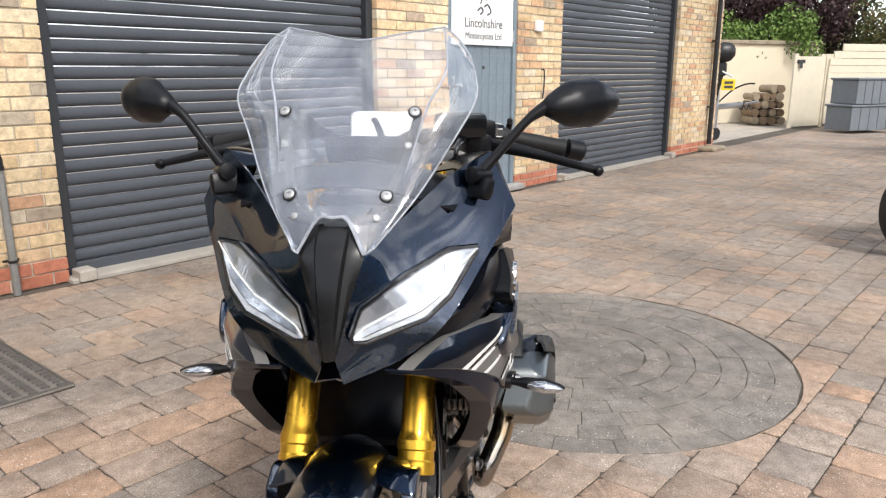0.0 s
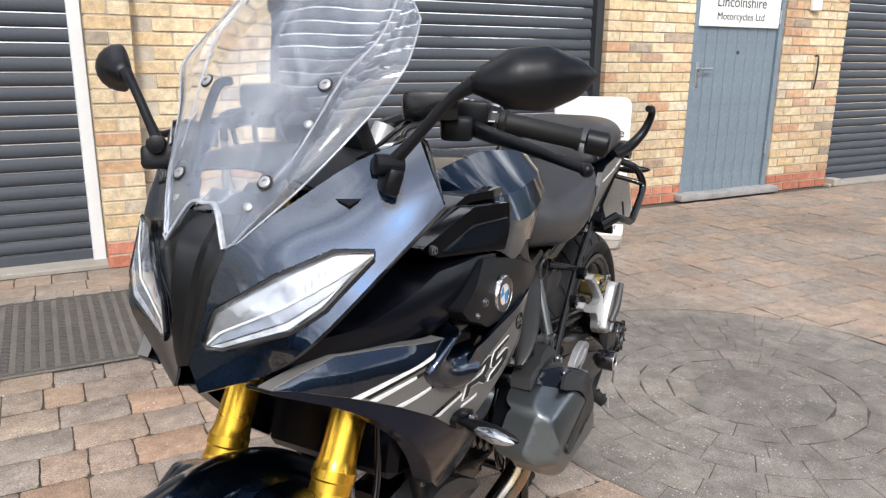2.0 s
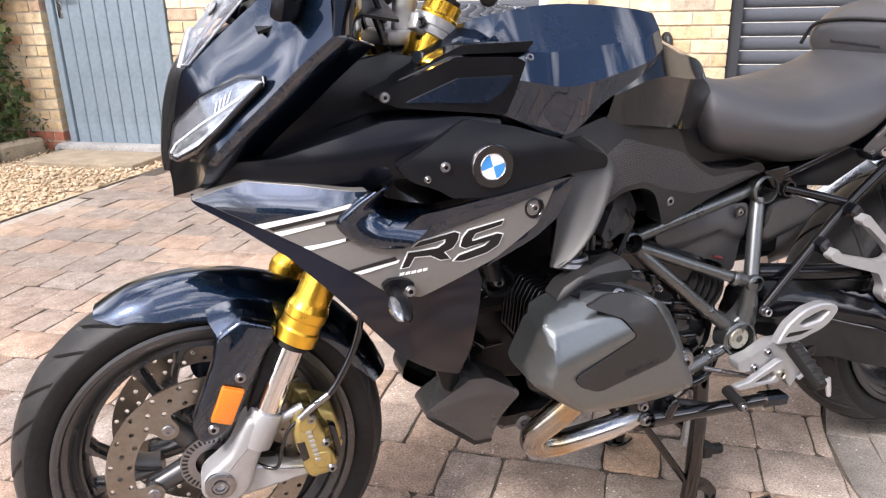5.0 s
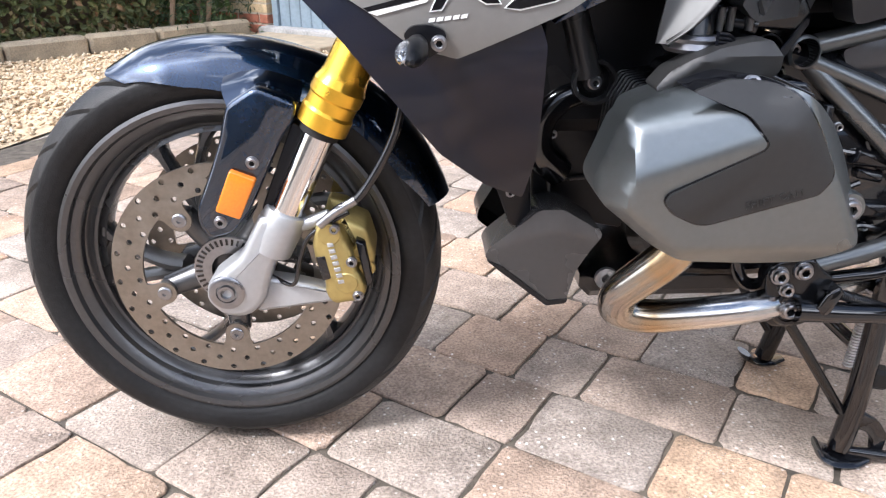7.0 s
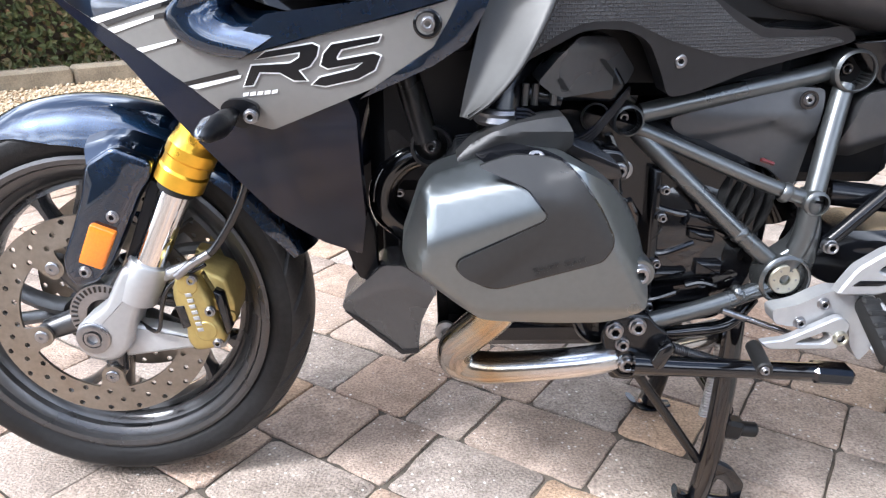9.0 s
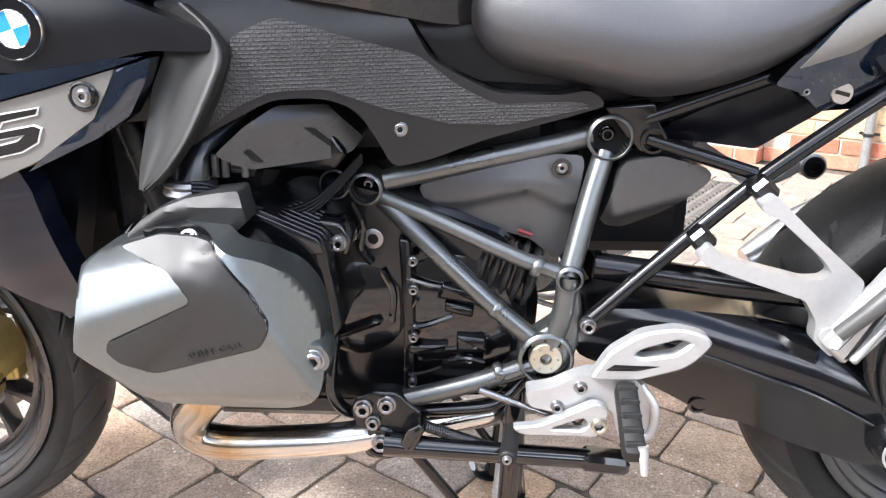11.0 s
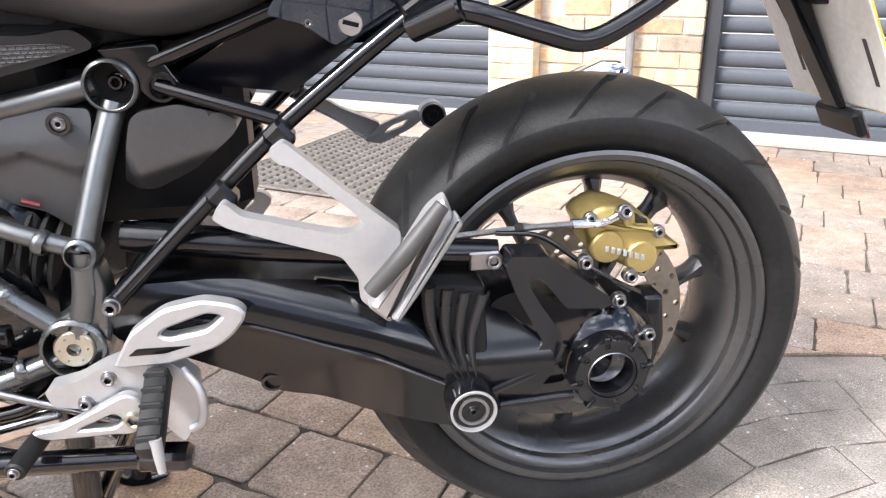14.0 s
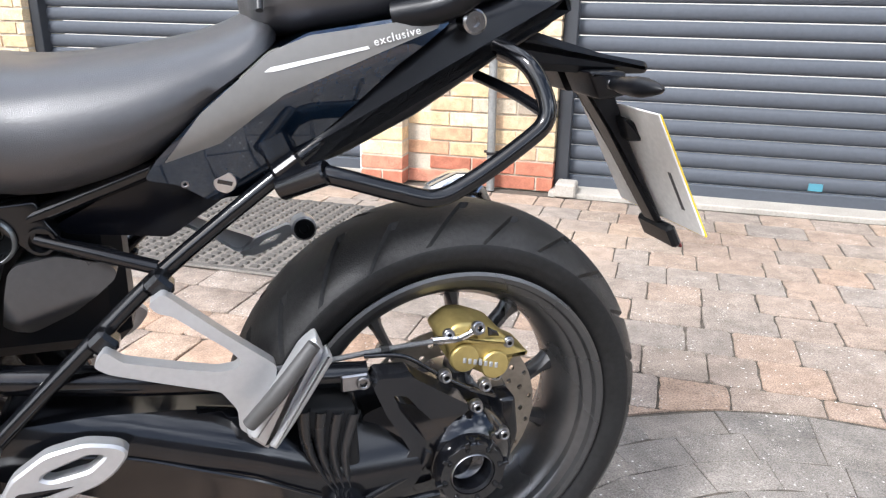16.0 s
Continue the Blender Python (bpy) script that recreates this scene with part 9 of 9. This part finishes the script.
    sl = part("shift_lever", bm, alu, hp, "aluminium shift lever")
    bm = bmesh.new()
    rod(bm, P(0.902, 0.19, 0.318), P(0.894, 0.248, 0.314), 0.0105, seg=18, bev=0.002)
    part("toe_rubber", bm, grip_rubber, sl)
    bolt(P(0.8938, 0.248, 0.314), 0.006, (0, sy, 0), parent=sl)
    tube("shift_rod", [P(0.998, 0.184, 0.316), P(0.94, 0.18, 0.336), P(0.860, 0.172, 0.362)], 0.0045, bolt_mat)

# stands
bm = bmesh.new()
pipe(bm, [(0.740, -0.190, 0.292), (0.80, -0.188, 0.286), (0.90, -0.185, 0.279), (1.000, -0.182, 0.272)], [0.016, 0.014, 0.013, 0.013], 14)
ss_ = part("side_stand", bm, gloss_black, bike, "black side stand folded up")
bm = bmesh.new()
box(bm, (1.020, -0.182, 0.270), (0.060, 0.034, 0.024), Matrix.Rotation(0.10, 3, "Y"), bev=0.006)
part("stand_foot", bm, gloss_black, ss_)
side("stand_bracket", [(0.698, 0.335), (0.706, 0.354), (0.724, 0.361), (0.758, 0.360), (0.774, 0.343), (0.790, 0.332), (0.776, 0.315), (0.766, 0.296), (0.764, 0.266), (0.740, 0.260), (0.716, 0.263), (0.706, 0.283)], 0.158, 0.182, satin_black, L, 0.004, label="black stand bracket")
for p, r in (((0.714, 0.339), 0.0125), ((0.744, 0.345), 0.0125), ((0.726, 0.319), 0.0100), ((0.735, 0.289), 0.0130)):
    bolt((p[0], -0.183, p[1]), r, (0, -1, 0), h=0.010)
bm = bmesh.new()
lathe(bm, [(0.0235, -0.012), (0.0235, 0.006), (0.0205, 0.009), (0.0165, 0.009), (0.0155, 0.006), (0.001, 0.005)], (0.735, -0.178, 0.289), (0, -1, 0), 32)
part("stand_pivot", bm, satin_black, bike)
side("stand_switch", [(0.762, 0.300), (0.772, 0.322), (0.786, 0.330), (0.794, 0.322), (0.780, 0.290), (0.768, 0.286)], 0.170, 0.204, gloss_black, L, 0.004, r=0.003)
bm = bmesh.new()
pipe(bm, [(0.790 + 0.085 * t + 0.0012 * math.sin(t * 180), -0.178 + 0.0062 * math.sin(t * 180), 0.312 - 0.030 * t + 0.0062 * math.cos(t * 180)) for t in np.linspace(0, 1, 400)], 0.0016, 6, 1)
part("stand_spring", bm, rim_mat, bike, "grey coil spring")
bm = bmesh.new()
pipe(bm, [(0.899 - 0.010 * t + 0.0078 * math.sin(t * 170), -0.105 + 0.0078 * math.cos(t * 170), 0.275 - 0.125 * t) for t in np.linspace(0, 1, 400)], 0.0018, 6, 1)
part("stand_spring", bm, turned, bike, "grey coil spring")
tube("wiring", [(0.76, -0.15, 0.315), (0.82, -0.155, 0.322), (0.88, -0.15, 0.330), (0.92, -0.13, 0.36)], 0.009, gloss_black)
cs = None
for sy in B2:
    P = lambda x, y, z: Vector((x, sy * y, z))
    leg = tube("centre_stand", [P(0.908, 0.112, 0.330), P(0.906, 0.118, 0.21), P(0.898, 0.126, 0.09), P(0.886, 0.132, 0.020)], [0.0145, 0.0165, 0.0165, 0.0160], gloss_black, None, "black centre stand leg", seg=12)
    bm = bmesh.new()
    pipe(bm, [P(0.848, 0.132, 0.030), P(0.856, 0.134, 0.018), P(0.874, 0.137, 0.010), P(0.900, 0.139, 0.008), P(0.926, 0.140, 0.010)], [0.018, 0.024, 0.026, 0.024, 0.012], 12, 5, 0.28)
    part("stand_shoe", bm, gloss_black, leg)
    tube("stand_brace", [P(0.752, 0.130, 0.264), P(0.815, 0.127, 0.175), P(0.880, 0.124, 0.082)], 0.0075, satin_black, leg)
    if sy < 0:
        tube("stand_lever", [P(0.890, 0.136, 0.020), P(0.96, 0.148, 0.014), P(1.035, 0.162, 0.010), P(1.066, 0.168, 0.012)], [0.009, 0.0085, 0.0085, 0.012], gloss_black, leg)
        side("stand_web", [(0.906, 0.088), (0.934, 0.072), (0.953, 0.046), (0.950, 0.014), (0.934, 0.014), (0.932, 0.036), (0.918, 0.054), (0.900, 0.060)], 0.128, 0.140, gloss_black, L, 0.002, parent=leg)
        bm = bmesh.new()
        box(bm, (0.925, -0.122, 0.140), (0.030, 0.030, 0.032), Matrix.Rotation(0.2, 3, "Y"), bev=0.006)
        rod(bm, (0.930, -0.122, 0.138), (0.964, -0.124, 0.136), 0.0115, seg=14, bev=0.003)
        part("stop_rubber", bm, grip_rubber, leg)
bm = bmesh.new()
rod(bm, (0.915, -0.118, 0.165), (0.915, 0.118, 0.165), 0.012, seg=14)
part("stand_crossbar", bm, gloss_black, bike)

# tail
tail_f = lambda x, z: -0.42 * max(0.0, float(np.interp(x, [1.17, 1.30, 1.45], [0.752, 0.812, 0.868])) - z) - 3.0 * max(0.0, z - float(np.interp(x, [1.17, 1.30, 1.45], [0.752, 0.812, 0.868]))) ** 2
tp = side("tail_panel", [(1.173, 0.738), (1.188, 0.760), (1.240, 0.812), (1.311, 0.866), (1.348, 0.884), (1.430, 0.897), (1.496, 0.905), (1.500, 0.894), (1.442, 0.850), (1.379, 0.792), (1.316, 0.738), (1.280, 0.708), (1.235, 0.706), (1.207, 0.728)], 0.095, 0.167, blue, bev=0.005, tilt=tail_f, label="dark blue tail panel with a grey band", r=0.006, step=0.008)
for sy, t in zip(B2, tp):
    side("grey_band", [(1.194, 0.755), (1.233, 0.804), (1.307, 0.865), (1.348, 0.881), (1.490, 0.902), (1.486, 0.889), (1.427, 0.866), (1.318, 0.822), (1.299, 0.808), (1.252, 0.773)], 0.155, 0.1685, grey_deco, (sy,), 0.0, tail_f, r=0.003, parent=t, step=0.008)
    side("white_line", [(1.300, 0.845), (1.306, 0.8495), (1.408, 0.8705), (1.410, 0.868), (1.310, 0.8455)], 0.155, 0.1694, white_deco, (sy,), 0.0, tail_f, r=0, parent=t)
    if sy < 0:
        lettering("lettering", "exclusive", 0.0125, white_deco, t, pose(1.415, -0.1685, 0.8705, 90, -14, 0), "LEFT", spacing=1.15)
side("lock_panel", [(1.072, 0.678), (1.175, 0.736), (1.210, 0.727), (1.262, 0.714), (1.304, 0.730), (1.322, 0.752), (1.188, 0.652), (1.172, 0.655), (1.083, 0.666)], 0.05, 0.116, fairing_black, B2, 0.004, lambda x, z: -0.35 * (0.74 - z), "black panel under the seat")
bm = bmesh.new()
lathe(bm, [(0.0125, -0.01), (0.0125, 0.004), (0.0115, 0.006), (0.001, 0.006)], (1.253, -0.138, 0.727), (0, -1, 0), 30)
lk = part("seat_lock", bm, steel_mat, bike, "steel seat lock")
bm = bmesh.new()
box(bm, (1.253, -0.1443, 0.727), (0.016, 0.002, 0.0045), Matrix.Rotation(0.25, 3, "Y"))
part("key_slot", bm, gloss_black, lk)
bolt((1.212, -0.146, 0.729), 0.005, (0, -1, 0))
side("under_tail", [(1.300, 0.726), (1.354, 0.778), (1.430, 0.836), (1.508, 0.894), (1.590, 0.922), (1.662, 0.920), (1.632, 0.890), (1.568, 0.854), (1.470, 0.792), (1.380, 0.748)], 0.02, 0.145, matt_black, bev=0.012, label="black tail underside")
bm = bmesh.new()
box(bm, (1.665, 0, 0.925), (0.05, 0.16, 0.05), Matrix.Rotation(0.3, 3, "Y"), bev=0.012)
part("tail_light", bm, red_mat2, bike, "red tail light")
for sy in B2:
    P = lambda x, y, z: Vector((x, sy * y, z))
    tube("grab_handle", [P(1.44, 0.150, 0.900), P(1.500, 0.175, 0.915), P(1.540, 0.205, 0.955), P(1.548, 0.224, 1.000), P(1.530, 0.230, 1.026), P(1.495, 0.228, 1.030)], [0.016, 0.016, 0.013, 0.011, 0.010, 0.009], matt_black, None, "black grab handle")
    bm = bmesh.new()
    lathe(bm, [(0.012, 0), (0.012, 0.020), (0.0135, 0.022), (0.0135, 0.030), (0.011, 0.032), (0.0055, 0.032), (0.005, 0.026)], P(1.523, 0.150, 0.896), (0, sy, 0), 24)
    part("luggage_stub", bm, bolt_mat, bike)
    rk = tube("pannier_rail", [P(1.350, 0.190, 0.742), P(1.380, 0.200, 0.735), P(1.430, 0.205, 0.720), P(1.472, 0.208, 0.711), P(1.514, 0.208, 0.728), P(1.575, 0.208, 0.768), P(1.600, 0.206, 0.790), P(1.602, 0.200, 0.815), P(1.588, 0.180, 0.850), P(1.565, 0.14, 0.868), P(1.54, 0.12, 0.872)], 0.0105, satin_black, None, "black tubular pannier rail", seg=14)
    bm = bmesh.new()
    rod(bm, P(1.310, 0.165, 0.722), P(1.356, 0.198, 0.745), 0.014, seg=14, bev=0.002)
    part("rail_clamp", bm, satin_black, rk)
    bm = bmesh.new()
    box(bm, P(1.322, 0.150, 0.738), (0.035, 0.04, 0.03), Matrix.Rotation(-0.6, 3, "Y"), bev=0.004)
    part("rail_foot", bm, satin_black, rk)
    tube("rail_stay", [P(1.60, 0.204, 0.80), P(1.585, 0.15, 0.815), P(1.56, 0.09, 0.83)], 0.007, satin_black, rk)
    # rear indicator
    bm = bmesh.new()
    rings = []
    for i in range(15):
        t = i / 14
        rr = float(np.interp(t, [0, 0.1, 0.3, 0.6, 0.9, 1], [0.008, 0.009, 0.014, 0.016, 0.009, 0.002])) + (0.0009 if i % 2 else 0)
        c = P(1.750 + 0.010 * t, 0.085 + 0.105 * t, 0.816 + 0.004 * t)
        rings.append([c + Vector((math.cos(a) * rr, 0, math.sin(a) * rr * 0.8)) for a in [2 * math.pi * j / 16 for j in range(16)]])
    loft(bm, rings)
    part("rear_indicator", bm, matt_black, bike, "ribbed black rear indicator")
    bolt(P(1.747, 0.092, 0.816), 0.0065, (0, sy, 0))
bm = bmesh.new()
o = rounded([(1.600, 0.870), (1.647, 0.882), (1.752, 0.852), (1.820, 0.841), (1.826, 0.832), (1.820, 0.825), (1.741, 0.826), (1.649, 0.832)], 0.008)
shell(bm, o, [(0.062, 0.010), (0.052, 0), (-0.052, 0), (-0.062, 0.010)])
tl = part("plate_carrier", bm, matt_black, bike, "black number plate carrier")
bm = bmesh.new()
o = rounded([(1.725, 0.830), (1.785, 0.828), (1.800, 0.790), (1.826, 0.730), (1.862, 0.665), (1.902, 0.596), (1.890, 0.594), (1.838, 0.672), (1.790, 0.745), (1.752, 0.795)], 0.006)
shell(bm, o, [(0.020, 0.004), (0.015, 0), (-0.015, 0), (-0.020, 0.004)])
part("carrier_arm", bm, matt_black, tl)
side("indicator_mount", [(1.715, 0.832), (1.772, 0.832), (1.776, 0.800), (1.735, 0.795)], 0.012, 0.088, matt_black, bev=0.006, parent=tl)
side("plate_clip", [(1.800, 0.765), (1.835, 0.752), (1.842, 0.728), (1.815, 0.728)], 0.010, 0.040, matt_black, bev=0.004, parent=tl)
tilt = Matrix.Rotation(radians(-29), 3, "Y")
bm = bmesh.new()
box(bm, (1.858, 0, 0.690), (0.0032, 0.228, 0.203), tilt, bev=0.001)
pl = part("number_plate", bm, plate_mat, tl, "white back of the number plate")
bm = bmesh.new()
box(bm, (1.8612, 0, 0.6885), (0.003, 0.2285, 0.2035), tilt, bev=0.0005)
part("plate_face", bm, plate_edge_mat, pl)
for k in range(2):
    bm = bmesh.new()
    box(bm, Vector((1.858, -0.085 + 0.15 * k, 0.690)) + tilt @ Vector((-0.0020, 0, -0.03)), (0.0006, 0.007, 0.065), tilt)
    part("maker_bar", bm, ink_mat, pl)
bm = bmesh.new()
box(bm, (1.908, 0, 0.578), (0.016, 0.088, 0.040), tilt, bev=0.005)
part("reflector_holder", bm, matt_black, tl)
bm = bmesh.new()
box(bm, (1.918, 0, 0.573), (0.005, 0.080, 0.034), tilt, bev=0.002)
part("rear_reflector", bm, red_mat2, tl, "red rear reflector")


# ---- bricks of the nearer piers ----
rb = random.Random(8)
for x, z, w, y, red in near_bricks:
    key = (round(w, 3), red)
    if key not in meshes:
        meshes[key] = brick_mesh("brick", w, 0.065, 0.1, red_mat if red else brick_mat)
    o = part("brick", meshes[key], None, wall)
    o.location = (x, y + 0.05 + rb.uniform(-0.0025, 0.002), z)
    o.rotation_euler = (0, rb.uniform(-0.006, 0.006), rb.uniform(-0.008, 0.008))

# ---- paving: courses along the garage wall round a ring of setts ----
paving = thing("paving", "worn tumbled block paving in brown, grey and terracotta", "paving", kind="structure")
RING_C, RING_R = Vector((2.10, -0.48)), 0.885
JOINT = 0.0020
raw("joint_bed", [W2(-3.6, -0.3, -0.0050), W2(17, -0.3, -0.0050), W2(17, 9, -0.0050), W2(-9, 9, -0.0050), W2(-9, 4.4, -0.0050), W2(-2.6, 4.4, -0.0050), W2(-3.1, 2.9, -0.0050)],
    [tuple(range(7))], joint_mat, paving)
rp = random.Random(17)
blocks = []
d = 0.09
while d < 8.6:
    cw = 0.172
    s = -5.0 + rp.uniform(0, 0.2)
    while s < 16.5:
        L = rp.choice((0.128, 0.172, 0.172, 0.215, 0.235))
        edge = np.interp(d + cw / 2, [0, 1.6, 2.9, 4.6, 9], [-3.45, -3.52, -3.10, -2.6, -2.0])
        c = W2(s + L / 2, d + cw / 2)
        far = max((Vector((q.x, q.y)) - RING_C).length for q in (W2(s + a, d + b) for a in (0, L) for b in (0, cw)))
        if s > edge and far > RING_R + 0.012:
            blocks.append((s + L / 2, d + cw / 2, L, cw))
        s += L
    d += cw


def clip_ring(p):
    """Keeps a corner out of the ring of setts."""
    v = Vector((p.x, p.y)) - RING_C
    if v.length < RING_R + 0.005:
        v = v.normalized() * (RING_R + 0.005)
        return Vector((RING_C.x + v.x, RING_C.y + v.y, p.z))
    return p


PER = 26


def block_verts(s, d, L, w, r):
    """A tumbled block: chipped wavering edges, worn corners, a slightly tipped top."""
    V = []
    h = r.uniform(-0.0026, 0.0016)
    tx, ty = r.uniform(-0.014, 0.014), r.uniform(-0.014, 0.014)
    hx, hy = L / 2 - JOINT / 2, w / 2 - JOINT / 2
    edge = []
    for a, b, e in (((-1, -1), (1, -1), 7), ((1, -1), (1, 1), 6), ((1, 1), (-1, 1), 7), ((-1, 1), (-1, -1), 6)):
        drift = r.uniform(-0.0006, 0.0010)
        for i in range(e):
            t = (0, 0.07, 0.24, 0.43, 0.60, 0.79, 0.93)[i] if e == 7 else (0, 0.08, 0.31, 0.52, 0.74, 0.92)[i]
            chip = r.uniform(0.003, 0.009) if i == 0 else max(0.0, drift + r.uniform(-0.0006, 0.0022) + (r.uniform(0.002, 0.005) if r.random() < 0.10 else 0))
            x, y = (a[0] + (b[0] - a[0]) * t) * hx, (a[1] + (b[1] - a[1]) * t) * hy
            if i == 0:
                x, y = x - math.copysign(chip * 0.8, x), y - math.copysign(chip * 0.8, y)
            elif a[1] == b[1]:
                y -= math.copysign(chip, y)
            else:
                x -= math.copysign(chip, x)
            edge.append((x, y))
    for z, e in ((-0.012, 0.0), (h - 0.0050, 0.0), (h - 0.0010, 0.008), (h + 0.0004, 0.036)):
        for x, y in edge:
            x, y = x * (1 - e * 0.5), y * (1 - e * 0.5)
            V.append(clip_ring(W2(s + x, d + y, z + (x * tx + y * ty if z > -0.01 else 0))))
    return V


BF = [(PER * k + i, PER * k + (i + 1) % PER, PER * k + PER + (i + 1) % PER, PER * k + PER + i) for k in range(1, 3) for i in range(PER)] + [tuple(range(PER * 3, PER * 4))]
mid = WALL.inverted() @ Vector((0.55, 0.15, 0))
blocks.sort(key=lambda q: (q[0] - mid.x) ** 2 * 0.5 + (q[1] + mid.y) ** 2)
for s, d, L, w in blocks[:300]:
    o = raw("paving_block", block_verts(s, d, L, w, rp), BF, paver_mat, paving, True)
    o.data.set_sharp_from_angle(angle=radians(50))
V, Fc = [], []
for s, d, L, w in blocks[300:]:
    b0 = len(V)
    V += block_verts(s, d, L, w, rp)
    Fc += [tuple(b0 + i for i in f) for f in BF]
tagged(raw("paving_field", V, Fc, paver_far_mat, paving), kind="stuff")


def sett(r0, r1, a0, a1, rr):
    V = []
    h = rr.uniform(-0.0035, -0.0005)
    ins = 0.0011
    for z, e in ((-0.012, 0), (h - 0.0016, 0.0), (h, 0.0022)):
        for R, A in ((r0 + ins + e, a0 + (ins + e) / max(r0, 0.05)), (r1 - ins - e, a0 + (ins + e) / r1), (r1 - ins - e, a1 - (ins + e) / r1), (r0 + ins + e, a1 - (ins + e) / max(r0, 0.05))):
            V.append((RING_C.x + R * math.cos(A), RING_C.y + R * math.sin(A), z))
    F = [(4 * k + i, 4 * k + (i + 1) % 4, 4 * k + 4 + (i + 1) % 4, 4 * k + 4 + i) for k in range(2) for i in range(4)] + [(8, 9, 10, 11)]
    return V, F


radii = [0.19, 0.29, 0.39, 0.49, 0.59, 0.69, 0.79, 0.885]
for r0, r1 in zip(radii, radii[1:]):
    n = max(5, round(2 * math.pi * (r0 + r1) / 2 / (0.15 if r0 < 0.75 else 0.20)))
    off = rp.uniform(0, 1)
    for i in range(n):
        a0, a1 = (i + off + rp.uniform(-0.12, 0.12)) / n * 2 * math.pi, (i + 1 + off + rp.uniform(-0.12, 0.12)) / n * 2 * math.pi
        v, f = sett(r0, r1, (i + off) / n * 2 * math.pi, (i + 1 + off) / n * 2 * math.pi, rp)
        raw("sett", v, f, sett_mat, paving)

# the round stone in the middle of the ring
bm = bmesh.new()
lathe(bm, [(0.188, -0.012), (0.188, -0.003), (0.184, -0.001), (0.001, -0.0005)], (RING_C.x, RING_C.y, 0), (0, 0, 1), 64)
part("centre_stone", bm, sett_mat, paving)
